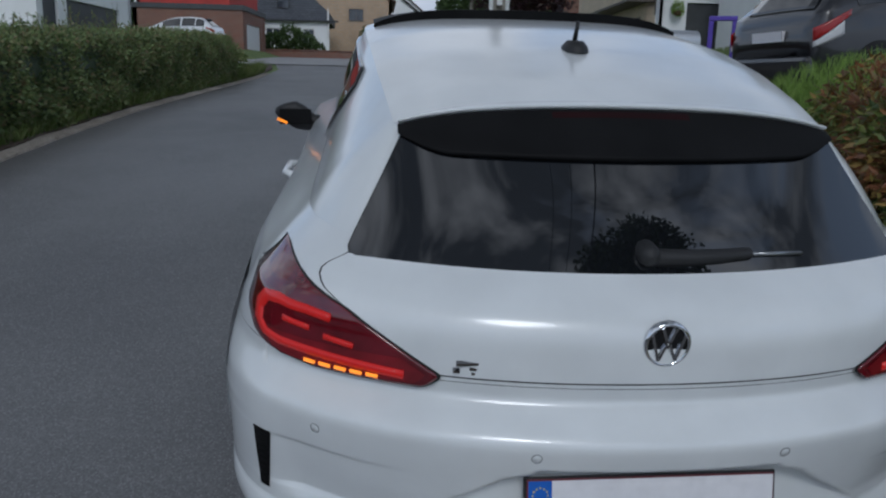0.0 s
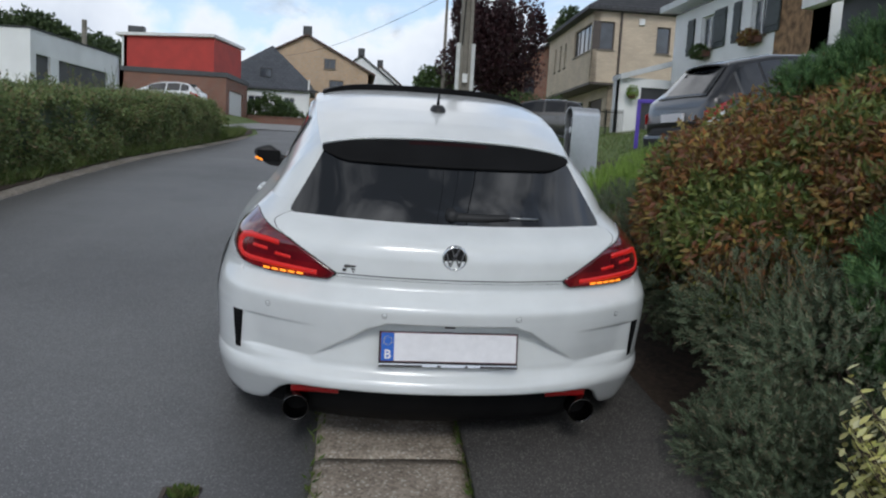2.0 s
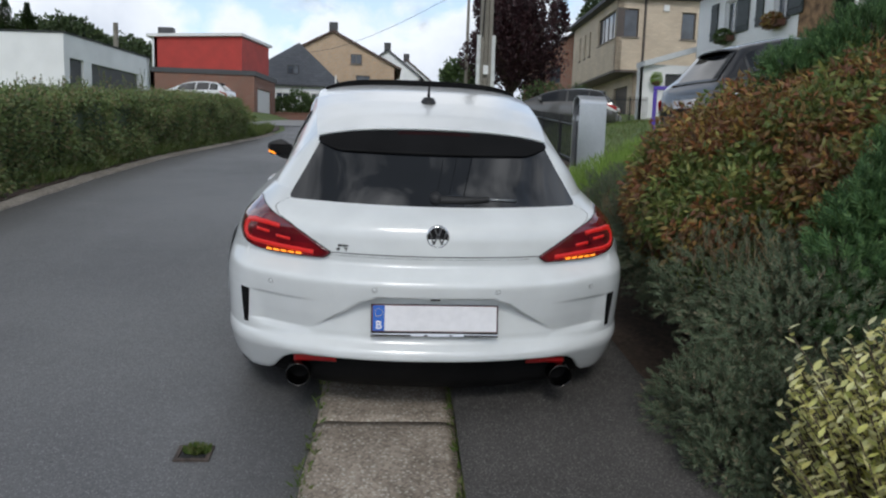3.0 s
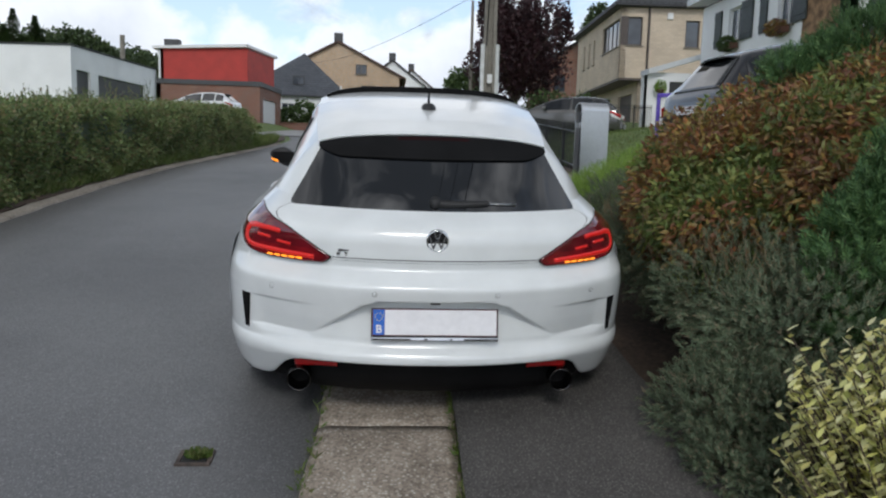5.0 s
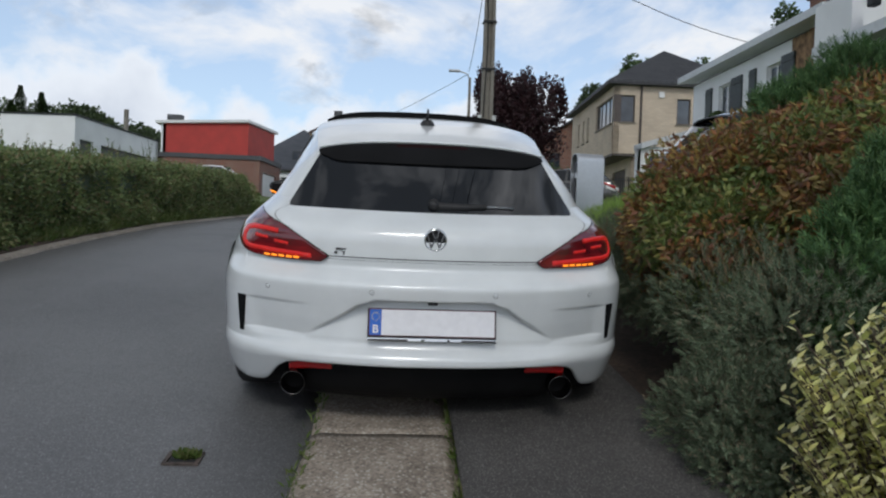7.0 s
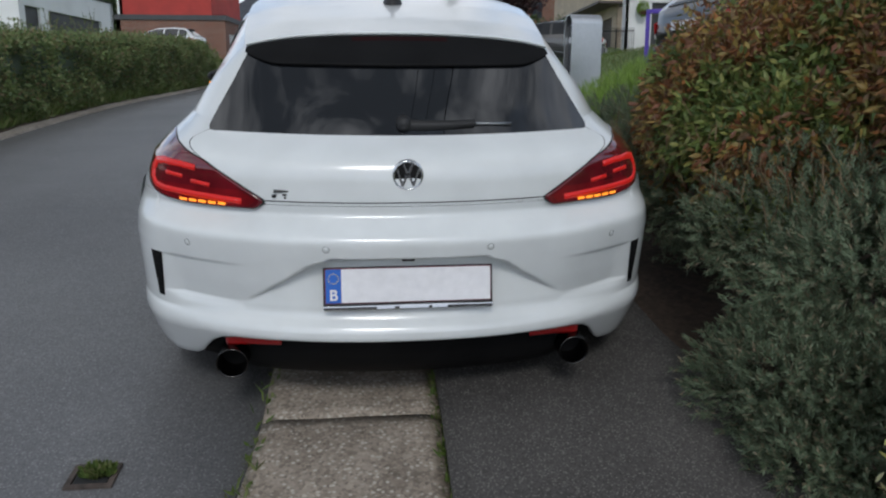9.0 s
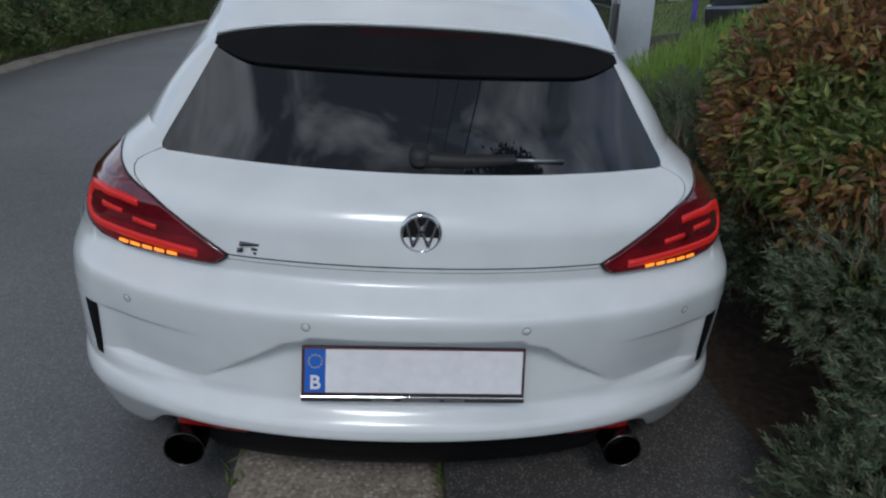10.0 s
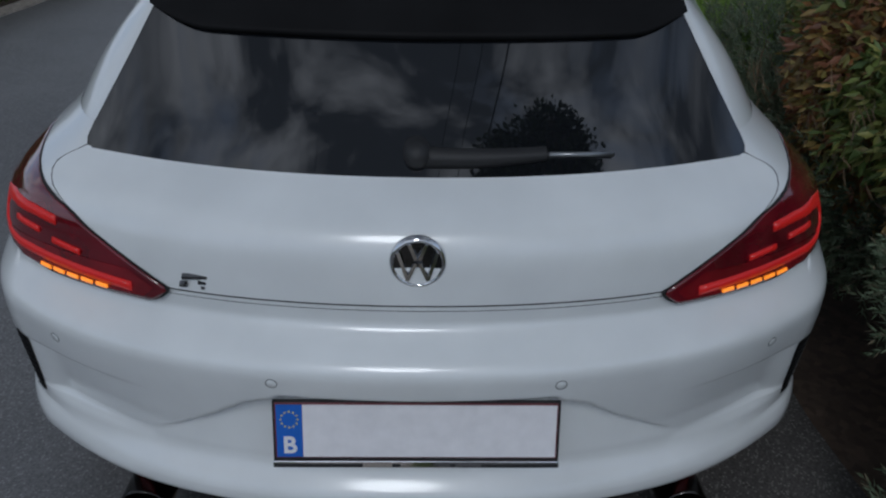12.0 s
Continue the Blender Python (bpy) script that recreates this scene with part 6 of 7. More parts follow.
placed(beige, "downpipe", tube([(1.42, -0.06, 4.9), (1.42, -0.06, 9.2)], 0.06, 8), M["brown_frame"], K, AR)
placed(beige, "alarm_box", boxbm(2.35, 2.65, -0.10, 0.0, 8.62, 8.95, 0.02), M["white_frame"], K, AR)
slab(beige, "soffit", [(K[0], K[1], 5.62), (K[0] + AR.x * 7.2, K[1] + AR.y * 7.2, 5.62), (K[0] + AR.x * 7.2 + AL.x * 11, K[1] + AL.y * 11, 5.62), (FAR[0], FAR[1], 5.62)], 0.12, M["brown_frame"])
KI = (K[0] + 1.1, K[1] + 0.25)
gq = (6.8, 9.6, zb + 0.4, 4.95)
wall(beige, (KI[0] + AL.x * 10.6, KI[1] + AL.y * 10.6), -AL, 10.6, zb, 5.6, [gq], M["brick_beige"])
door_in(beige, (KI[0] + AL.x * 10.6, KI[1] + AL.y * 10.6), -AL, gq, M["brown_frame"], 5)
wall(beige, KI, AR, 6.0, zb, 5.6, [], M["brick_beige"])
p = [(K[0] - 0.45, K[1] - 0.4), (K[0] + 7.6, K[1] - 0.75), (K[0] + 8.1, K[1] + 11.2), (K[0] + 0.1, K[1] + 11.5)]
bm = bmesh.new()
lo = [bm.verts.new((x, y, 9.22)) for x, y in p]
mid = [bm.verts.new((x, y, 9.42)) for x, y in p]
r1, r2 = bm.verts.new((K[0] + 3.9, K[1] + 3.6, 12.1)), bm.verts.new((K[0] + 4.1, K[1] + 7.4, 12.1))
bm.faces.new(lo[::-1])
for i in range(4):
    bm.faces.new((lo[i], lo[(i + 1) % 4], mid[(i + 1) % 4], mid[i]))
bm.faces.new((mid[0], mid[1], r1))
bm.faces.new((mid[1], mid[2], r2, r1))
bm.faces.new((mid[2], mid[3], r2))
bm.faces.new((mid[3], mid[0], r1, r2))
bmesh.ops.recalc_face_normals(bm, faces=bm.faces[:])
ob = obj("roof", bm, M["tiles"], None, "dark tiled hipped roof", smooth=False)
ob.parent, ob.matrix_parent_inverse = beige, beige.matrix_world.inverted()

# white house with dark shutters, side-on to the road
W0 = (12.0, 27.0)
WA = (0.0, -1.0)
white = thing("shuttered_house", pose(14, 21, ground_z(14, 21)), "white house with dark green shutters and a stone corner", "house")
zb = ground_z(12, 22) - 0.3
q1, q2 = (2.35, 3.45, 5.95, 7.15), (5.95, 6.95, 5.88, 7.10)
wall(white, W0, WA, 7.5, zb, 7.62, [q1, q2], M["render_white"])
for q in (q1, q2):
    window_in(white, W0, WA, q, M["white_frame"], 1, 0.12)
for a, b in ((1.30, 1.85), (3.48, 4.32), (4.85, 5.32), (6.98, 7.75)):
    sh = placed(white, "shutter", boxbm(a, b, -0.07, -0.01, 5.86, 7.20, 0.01), M["shutter"], W0, WA, "dark green wooden shutter")
    for z in (6.05, 6.95):
        sub("ledge", boxbm(a + 0.02, b - 0.02, -0.095, -0.072, z, z + 0.1), M["shutter"], sh, W0, WA)
wall(white, (12.0, 19.5), WA, 2.2, zb, 7.62, [], M["stone_brown"], 0.35, "stone_wall")
wall(white, (12.0, 17.3), (1, 0), 7, zb, 9.0, [], M["render_white"])
slab(white, "eaves_board", [(11.45, 27.4, 7.98), (11.45, 17.0, 7.98), (12.3, 17.0, 8.06), (12.3, 27.4, 8.06)], 0.24, M["gutter"], "pale eaves board")
slab(white, "roof", [(11.7, 27.4, 8.09), (11.7, 17.0, 8.09), (16.5, 17.0, 9.5), (16.5, 27.4, 9.5)], 0.08, M["tiles"])
ch = placed(white, "chimney", boxbm(-0.42, 0.42, -0.4, 0.4, 8.2, 9.15), M["brick_red"], (13.45, 20), X)
sub("cap", boxbm(-0.5, 0.5, -0.48, 0.48, 9.15, 9.24), M["roof_black"], ch, (13.45, 20), X)
wall(white, (12.2, 27.2), (1, 0.0), 5, zb, 7.7, [], M["render_white"])
for k, yy in enumerate((24.1, 20.6)):
    pl = thing("window_box", pose(12.0, yy, 5.40), "planter box of trailing flowers under the window", "planter", "window boxes")
    part("box", boxbm(-0.14, 0.14, -0.5, 0.5, 0, 0.2, 0.02), M["terracotta"], pl)
    rng = random.Random(60 + k)
    pts = blob_points(rng, [(-0.05, 0, 0.22, 0.22, 0.58, 0.24)], 700, lambda x, y: -0.4, 0.5)
    leaf_mesh("blossom", leafy(rng, pts, 0.10, 0.03), M["l_orange"] if k else M["l_green"], pl)

white.matrix_world = Matrix.Translation((0.2, 0, -0.22)) @ white.matrix_world

# white garage annex between the two
annex = thing("annex", pose(11, 27.5, ground_z(11, 27.5)), "white garage annex with a grey door and pale gutter", "garage")
zb = ground_z(11, 27.5) - 0.2
gq = (0.95, 2.5, zb + 0.25, 4.55)
wall(annex, (10.15, 27.3), X, 3.0, zb, 4.9, [gq], M["render_white"])
door_in(annex, (10.15, 27.3), X, gq, M["anthracite"], 4)
wall(annex, (10.15, 28.0), (0, -1), 0.7, zb, 4.9, [], M["render_white"])
slab(annex, "roof", [(10.1, 27.0, 5.0), (13.2, 27.0, 5.95), (13.2, 28, 5.95), (10.1, 28, 5.0)], 0.22, M["gutter"])
placed(annex, "pillar", boxbm(0.02, 0.42, -0.012, 0.25, zb, 4.88), M["render_white"], (10.15, 27.3), X)
hb = thing("hanging_basket", pose(10.62, 27.0, 4.2), "hanging basket of yellow-green flowers on the annex wall", "planter")
rng = random.Random(66)
leaf_mesh("blossom", leafy(rng, blob_points(rng, [(0, 0, 0.1, 0.22, 0.18, 0.26)], 500, lambda x, y: -1, 0.4), 0.08, 0.025), M["l_broom"], hb)
part("bowl", lathe([(0.0, -0.18), (0.14, -0.12), (0.18, 0.0)], "z", (0, 0, 0), 14), M["terracotta"], hb)

# neighbouring roof corner high on the bank
nb = thing("near_house", pose(13.5, 11, ground_z(13.5, 11)), "dark-roofed house corner with a white gable and pale gutter", "house")
zb = ground_z(12, 12) - 0.3
wall(nb, (11.3, 14.9), WA, 6.3, zb, 5.6, [], M["anthracite"])
wall(nb, (11.0, 16.2), (0, -1), 1.6, 5.6, 7.3, [], M["render_white"])
slab(nb, "porch_roof", [(9.9, 14.4, 5.72), (9.9, 8.6, 5.72), (12.6, 8.6, 6.3), (12.6, 14.4, 6.3)], 0.24, M["gutter"])
slab(nb, "roof", [(10.0, 13.4, 6.9), (10.0, 6.0, 6.9), (15.5, 6.0, 9.6), (15.5, 13.4, 9.6)], 0.25, M["tiles"])
placed(nb, "wall_lantern", boxbm(-0.1, 0.1, -0.12, 0.12, 6.15, 6.5, 0.03), M["iron"], (10.1, 12.4), X)

# orange house beyond the purple tree
gable_house("orange_house", (13.0, 62.0), 8, 8, ground_z(14, 62) - 0.2, 9.6, 4, 12.2, M["brick_red"], M["tiles"], "orange brick house glimpsed beyond the trees", [(0.8, 1.8, 7.2, 8.6)])


# ---- poles, wires, fence ----
pole = thing("utility_pole", pose(2.66, 19.2, ground_z(2.66, 19.2)), "grey concrete utility pole with white cable conduits", "utility pole")
hz = 8.9
bm = bmesh.new()
rows = []
for t in np.linspace(0, 1, 8):
    w, d, z = 0.19 - 0.045 * t, 0.15 - 0.03 * t, -0.1 + hz * t
    rows.append([(-w, -d, z), (-w * 0.45, -d, z), (-w * 0.3, -d * 0.45, z), (w * 0.3, -d * 0.45, z), (w * 0.45, -d, z), (w, -d, z), (w, d, z), (-w, d, z)])
grid(rows, closed=True, bm=bm)
bmesh.ops.contextual_create(bm, geom=[e for e in bm.edges if e.is_boundary and e.verts[0].co.z > 5])
part("shaft", bm, M["pole"], pole)
for x in (-0.22, 0.21):
    part("conduit", tube([(x, -0.13, 0), (x, -0.13, 2.85)], 0.06, 8), M["plastic_white"], pole, "white plastic cable conduit")
part("sign_plate", boxbm(-0.07, 0.07, -0.20, -0.17, 1.75, 2.0), M["white_frame"], pole)
part("cable_run", tube([(-0.12, -0.16, 2.8), (-0.05, -0.17, 5), (-0.17, -0.15, 8.2)], 0.02, 6), M["cable"], pole)
for z in (4.2, 5.6, 7.0, 8.2):
    part("clamp", boxbm(-0.2, 0.2, -0.17, 0.16, z, z + 0.05), M["iron"], pole)


def wire(name, a, b, sag, r, label):
    a, b = Vector(a), Vector(b)
    pts = [a.lerp(b, t) - Vector((0, 0, sag * 4 * t * (1 - t))) for t in np.linspace(0, 1, 24)]
    return tagged(obj(name, tube(pts, r, 5), M["cable"]), label, "cable")


pz = ground_z(2.78, 19.2)
wire("overhead_cable", (2.7, 19.2, pz + 8.3), (0.3, -40, 7.2), 0.9, 0.020, "black overhead cable along the street")
wire("overhead_cable", (2.6, 19.2, pz + 8.5), (-2.1, -40, 7.8), 0.7, 0.010, "thin overhead cable along the street")
wire("overhead_cable", (2.65, 19.2, pz + 8.1), (-1.0, -40, 7.8), 0.7, 0.010, "thin overhead cable along the street")
wire("overhead_cable", (2.9, 19.2, pz + 8.6), (13.5, 24, 8.4), 0.5, 0.014, "house supply cable from the pole")
wire("overhead_cable", (2.6, 19.2, pz + 8.0), (3.2, 30, 8.2), 0.4, 0.012, "cable between the poles")
wire("overhead_cable", (3.2, 30, 8.1), (-10, 80, 11), 0.9, 0.012, "cable over the far street")

lampz = ground_z(3.2, 30)
lamp_post = thing("street_lamp", pose(3.25, 30, lampz), "slender grey street lamp with a flat head", "street lamp")
part("post", tube([(0, 0, -0.1), (0, 0, 5.7)], 0.09, 10, None, 0.06), M["pole"], lamp_post, smooth=True)
part("arm", tube([(0, 0, 5.6), (-0.12, -0.05, 5.85), (-0.5, -0.1, 5.95)], 0.03, 8), M["gutter"], lamp_post, smooth=True)
part("head", boxbm(-0.95, -0.45, -0.2, 0.0, 5.9, 6.0, 0.03), M["gutter"], lamp_post)

# iron garden fence
def fence(o, e, n, h, label):
    o, e = Vector(o), Vector(e)
    f = thing("garden_fence", Matrix.Translation(o), label, "fence")
    d = e - o
    for k in (0.12, h - 0.12):
        part("rail", tube([(0, 0, k), (d.x, d.y, d.z + k)], 0.018, 6), M["iron"], f)
    for i in range(n):
        q = d * (i / (n - 1))
        part("picket", tube([(q.x, q.y, q.z), (q.x, q.y, q.z + h)], 0.011 if i % 12 else 0.03, 5), M["iron"], f)


fence((7.9, 24.6, ground_z(7.9, 24.6)), (10.1, 26.4, ground_z(10.1, 26.4)), 22, 1.15, "dark iron picket fence before the annex")
fence((2.6, 7.6, ground_z(2.6, 7.6)), (2.7, 12.5, ground_z(2.7, 12.5)), 40, 0.75, "low dark wire fence at the lawn's edge")
lawn = []
rng = random.Random(71)
for _ in range(14000):
    x, y = rng.uniform(2.3, 8.0), rng.uniform(6.2, 21)
    d = (Vector((0, 0, 1)) + 0.5 * unit(rng)).normalized()
    lawn.append((Vector((x, y, ground_z(x, y) - 0.03)), d, d.cross(unit(rng)).normalized(), rng.uniform(0.05, 0.11), 0.006))
tagged(leaf_mesh("lawn_grass", lawn, M["l_grass"]), "short green lawn on the bank", "grass", kind="stuff")
wall_edge = thing("lawn_kerb", pose(2.5, 7, ground_z(2.5, 7)), "pale concrete edging along the lawn", "kerb", kind="structure")
slab(wall_edge, "edging", [(2.25, 6.4, ground_z(2.25, 6.4) + 0.12), (2.4, 6.4, ground_z(2.4, 6.4) + 0.12), (2.4, 15, ground_z(2.4, 15) + 0.12), (2.25, 15, ground_z(2.25, 15) + 0.12)], 0.2, M["kerbstone"])


# ---- other parked cars ----
def simple_car(name, m, paint, label, length=4.3, wid=1.76, height=1.5):
    """A hatchback: one lofted body with glass, lamps and wheels set on it."""
    t = thing(name, m, label, "car")
    k, h, w = length / 4.3, height / 1.5, wid / 2
    top = lambda y: h * interp(y, [0, 0.05, 0.13, 0.62, 0.75, 1.3, 2.1, 2.55, 3.35, 3.9, 4.2, 4.3], [0.62, 0.84, 0.97, 1.40, 1.445, 1.5, 1.47, 1.36, 0.97, 0.85, 0.70, 0.50])
    belt = lambda y: min(top(y) - 0.01, h * interp(y, [0, 0.13, 1, 2.6, 3.35, 3.9, 4.2, 4.3], [0.60, 0.95, 0.95, 0.92, 0.91, 0.82, 0.67, 0.47]))
    plan = lambda y: w * interp(y, [0, 0.05, 0.2, 0.6, 2, 3.5, 4.0, 4.25, 4.3], [0.80, 0.88, 0.95, 1, 1, 0.98, 0.9, 0.75, 0.6])
    rail = lambda y: plan(y) * (0.975 - 0.32 * (top(y) - belt(y)) / (0.55 * h))

    def section(y):
        b, z, x = belt(y), top(y), plan(y)
        e = z - 0.06 * min(1.0, (z - b) / 0.2)
        return [(0.86 * x, 0.20), (0.97 * x, 0.30), (x, min(0.50, b * 0.8)), (x, min(0.72, b * 0.9)), (0.975 * x, b), (rail(y), e), (rail(y) * 0.78, z - 0.012), (rail(y) * 0.4, z - 0.002), (0, z)]

    ys = [0, 0.02, 0.05, 0.09, 0.13, 0.2, 0.35, 0.5, 0.62, 0.75, 1.0, 1.3, 1.7, 2.1, 2.35, 2.55, 2.8, 3.1, 3.35, 3.6, 3.9, 4.1, 4.2, 4.27, 4.3]
    rows = []
    for y in ys:
        s = section(y)
        rows.append([(x, y * k, z) for x, z in s] + [(-x, y * k, z) for x, z in s[-2::-1]])
    bm = clean(grid(rows))
    bmesh.ops.holes_fill(bm, edges=[e for e in bm.edges if e.is_boundary], sides=80)
    part("body", bm, M[paint], t, smooth=True)

    def patch(name, ya, yb, fa, fb, material, label, side):
        """Glass between two heights of the cabin's side."""
        rows = []
        for y in np.linspace(ya, yb, 10):
            e = top(y) - 0.06 * min(1.0, (top(y) - belt(y)) / 0.2)
            rows.append([(side * (0.975 * plan(y) * (1 - v) + rail(y) * v + 0.008), y * k, belt(y) * (1 - v) + e * v) for v in np.linspace(fa, fb, 4)])
        part(name, thicken(clean(grid(rows)), 0.004), M[material], t, label)

    for s in (-1, 1):
        for ya, yb in ((0.55, 0.98), (1.03, 1.72), (1.80, 2.72)):
            patch("side_window", ya, yb, 0.10, 0.93, "glass_dark", "side window", s)
        rows = [[(s * (plan(y) + 0.006), y * k - 0.012, z * h) for z in np.linspace(0.66 + 0.55 * y, 0.80 + 0.36 * y, 5)] for y in np.linspace(0.03, 0.44, 9)]
        lamp = part("tail_lamp", thicken(clean(grid(rows)), 0.004), M["reflector"], t, "red tail lamp", smooth=True)
        rows = [[(s * (plan(y) + 0.008), y * k - 0.014, z * h) for z in np.linspace(0.61 + 0.30 * y, 0.655 + 0.55 * y, 4)] for y in np.linspace(0.03, 0.36, 8)]
        part("clear_lens", thicken(clean(grid(rows)), 0.004), M["white_frame"], lamp, "clear lower lens", smooth=True)
    for name, ya, yb in (("rear_window", 0.17, 0.60), ("windscreen", 2.60, 3.28)):
        rows = [[(u * 0.76 * rail(y), y * k + (-0.008 if ya < 1 else 0.008), top(y) + 0.008 - 0.006 * abs(u)) for u in np.linspace(-1, 1, 9)] for y in np.linspace(ya, yb, 10)]
        part(name, thicken(clean(grid(rows)), 0.004), M["glass_dark"], t, "dark glass", smooth=True)
    part("number_plate", boxbm(-0.26, 0.26, -0.01, 0.05, 0.70 * h, 0.81 * h), M["plate"], t, "blank white number plate")
    part("rear_bumper", boxbm(-0.84 * w, 0.84 * w, -0.06, 0.25, 0.26, 0.54, 0.05), M[paint], t)
    # spoiler: a curved lip carried back from the roof
    rows = []
    for f in np.linspace(0, 1, 5):
        row = []
        for u in np.linspace(-1, 1, 15):
            y = 0.74 - 0.26 * f + 0.10 * u * u * f
            row.append((u * rail(0.74) * (0.86 - 0.03 * f), y * k, h * (1.452 - 0.034 * f) - 0.055 * abs(u) ** 3))
        rows.append(row)
    part("roof_spoiler", thicken(clean(grid(rows)), 0.028), M["black_gloss"], t, smooth=True)
    for s in (-1, 1):
        for yc in (0.78 * k, 3.42 * k):
            xo = s * (w + 0.004)
            wh = part("wheel", lathe([(0.0, xo - s * 0.2), (0.30, xo - s * 0.2), (0.315, xo - s * 0.1), (0.305, xo), (0.22, xo + s * 0.005)], "x", (0, yc, 0.315), 24), M["rubber"], t, smooth=True)
            part("rim", lathe([(0.22, xo + s * 0.006), (0.20, xo - s * 0.02), (0.0, xo - s * 0.01)], "x", (0, yc, 0.315), 20), M["alloy"], wh, smooth=True)
        part("door_mirror", boxbm(s * (w + 0.09) - 0.1, s * (w + 0.09) + 0.1, 2.62 * k, 2.74 * k, 0.94, 1.08, 0.03), M[paint], t)
        part("door_handle", boxbm(s * (w + 0.012) - 0.014, s * (w + 0.012) + 0.014, 1.18 * k, 1.36 * k, 0.80 * h, 0.825 * h, 0.006), M[paint], t)
    return t


simple_car("white_car", pose(-9.7, 45.5, ground_z(-11, 45.5) + 0.02, 0, 0, 78), "car_white", "white hatchback parked in the yard behind the hedge", 5.0, 1.78, 1.66)
simple_car("grey_car", pose(8.3, 24.2, ground_z(6.5, 24.5), 0, 0, 68), "car_grey", "grey metallic car parked across the drive", 4.4, 1.78, 1.46)
simple_car("black_car", pose(3.90, 6.98, 1.17, 7.5, 0, -82), "car_black", "anthracite hatchback parked on the sloping drive", 3.85, 1.68, 1.50)
fx, fy = 4.75, 10.2
fz = ground_z(fx, fy)
stand = thing("purple_frame", pose(fx, fy, fz, 0, 0, -20), "purple plastic frame standing beside the drive", "garden frame")
for x in (-0.17, 0.17):
    part("leg", boxbm(x - 0.035, x + 0.035, -0.03, 0.03, 0.0, 0.80, 0.012), M["bin_purple"], stand)
part("top_bar", boxbm(-0.205, 0.205, -0.034, 0.034, 0.80, 0.87, 0.012), M["bin_purple"], stand)
bike = thing("bicycle", pose(4.6, 22.0, ground_z(4.6, 22), 0, 0, 20), "bicycle leaning beside the grey car", "bicycle")
for y in (0, 1.0):
    part("wheel", tube([(0, y + 0.34 * math.cos(a), 0.34 + 0.34 * math.sin(a)) for a in np.linspace(0, 6.283, 24)], 0.018, 5), M["gutter"], bike)
part("bike_frame", tube([(0, 0, 0.34), (0, 0.3, 0.85), (0, 0.85, 0.85), (0, 1.0, 0.34), (0, 0.85, 0.85), (0, 0.45, 0.32), (0, 0.3, 0.85)], 0.02, 5), M["iron"], bike)


# ---- trees ----
def tree(name, seed, base, trunk_h, crown, n, ln, w, material, label, category="tree", limbs=16, trunk_r=0.16, shell=0.35, upright=0.0, lump=0.3):
    rng = random.Random(seed)
    t = thing(name, Matrix.Translation(base), label, category)
    bm = tube([(0, 0, -0.1), (0.05, 0.02, trunk_h * 0.5), (0, 0.05, trunk_h)], trunk_r, 9, None, trunk_r * 0.7)
    for _ in range(limbs):
        b = crown[rng.randrange(len(crown))]
        u = unit(rng)
        e = Vector((b[0] + u.x * b[3] * 0.8, b[1] + u.y * b[4] * 0.8, b[2] + u.z * b[5] * 0.7))
        s = Vector((0, 0, trunk_h * rng.uniform(0.7, 1.0)))
        tube([s, s.lerp(e, 0.5) + Vector((0, 0, 0.3)), e], trunk_r * 0.4, 5, bm, trunk_r * 0.08)
    part("trunk", bm, M["bark"], t, smooth=True)
    pts = blob_points(rng, crown, n, lambda x, y: -99, shell, lump, 0.9)
    leaf_mesh("crown", leafy(rng, [(p, (u + Vector((0, 0, upright))).normalized()) for p, u in pts], ln, w, 0.25 - upright, 0.9), material, t)
    return t


rng = random.Random(80)
pb = gnd(5.2, 30.0)
crown = [(0, 0, 3.4, 1.7, 1.7, 1.7), (-0.9, 0, 3.0, 1.2, 1.2, 1.4), (0.9, 0.2, 2.8, 1.3, 1.3, 1.5)]
for _ in range(26):
    a = rng.uniform(0, 6.28)
    r = rng.uniform(0.3, 2.1)
    crown.append((r * math.cos(a), r * math.sin(a), rng.uniform(3.9, 5.7) - 0.45 * r, 0.34, 0.34, 1.05))
tree("plum_tree", 81, pb, 1.4, crown, 26000, 0.14, 0.05, M["l_purple"], "dense purple-leaved plum tree with upright shoots", upright=0.7, limbs=40)
shrub("green_shrub", 82, gnd(6.8, 29), [(6.6, 29, 3.0, 1.3, 1.0, 1.1), (4.8, 29, 2.7, 1.0, 0.8, 0.9), (8.0, 29.5, 3.0, 1.2, 1.0, 1.0)], 7000, 0.12, 0.04, M["l_green"], "green shrubs below the plum tree")
shrub("green_shrub", 83, gnd(-7.4, 63), [(-8.6, 63, 4.3, 1.0, 1.0, 1.0), (-7.6, 63, 4.6, 1.2, 1.0, 1.2), (-6.5, 63.2, 4.2, 1.0, 1.0, 1.0), (-5.6, 63.2, 3.8, 0.8, 0.8, 0.7)], 4200, 0.22, 0.08, M["l_green"], "green garden shrubs behind the brick wall")
shrub("tall_weeds", 84, gnd(-4.9, 20.6), [(-4.8, 20.0, 1.95, 0.5, 0.6, 0.5), (-4.7, 21.3, 1.8, 0.4, 0.7, 0.4), (-5.2, 21.8, 2.0, 0.5, 0.7, 0.5)], 2500, 0.10, 0.025, M["l_grass"], "tall ragged weeds at the hedge's end", "weeds")
tree("garden_tree", 85, gnd(6.6, 70), 2, [(0, 0, 4.2, 1.7, 1.6, 1.7), (1.8, 0, 3.8, 1.5, 1.4, 1.5), (-1.3, 0, 2.6, 1.2, 1.2, 1.2)], 6000, 0.30, 0.11, M["l_green"], "green garden tree farther up the street")
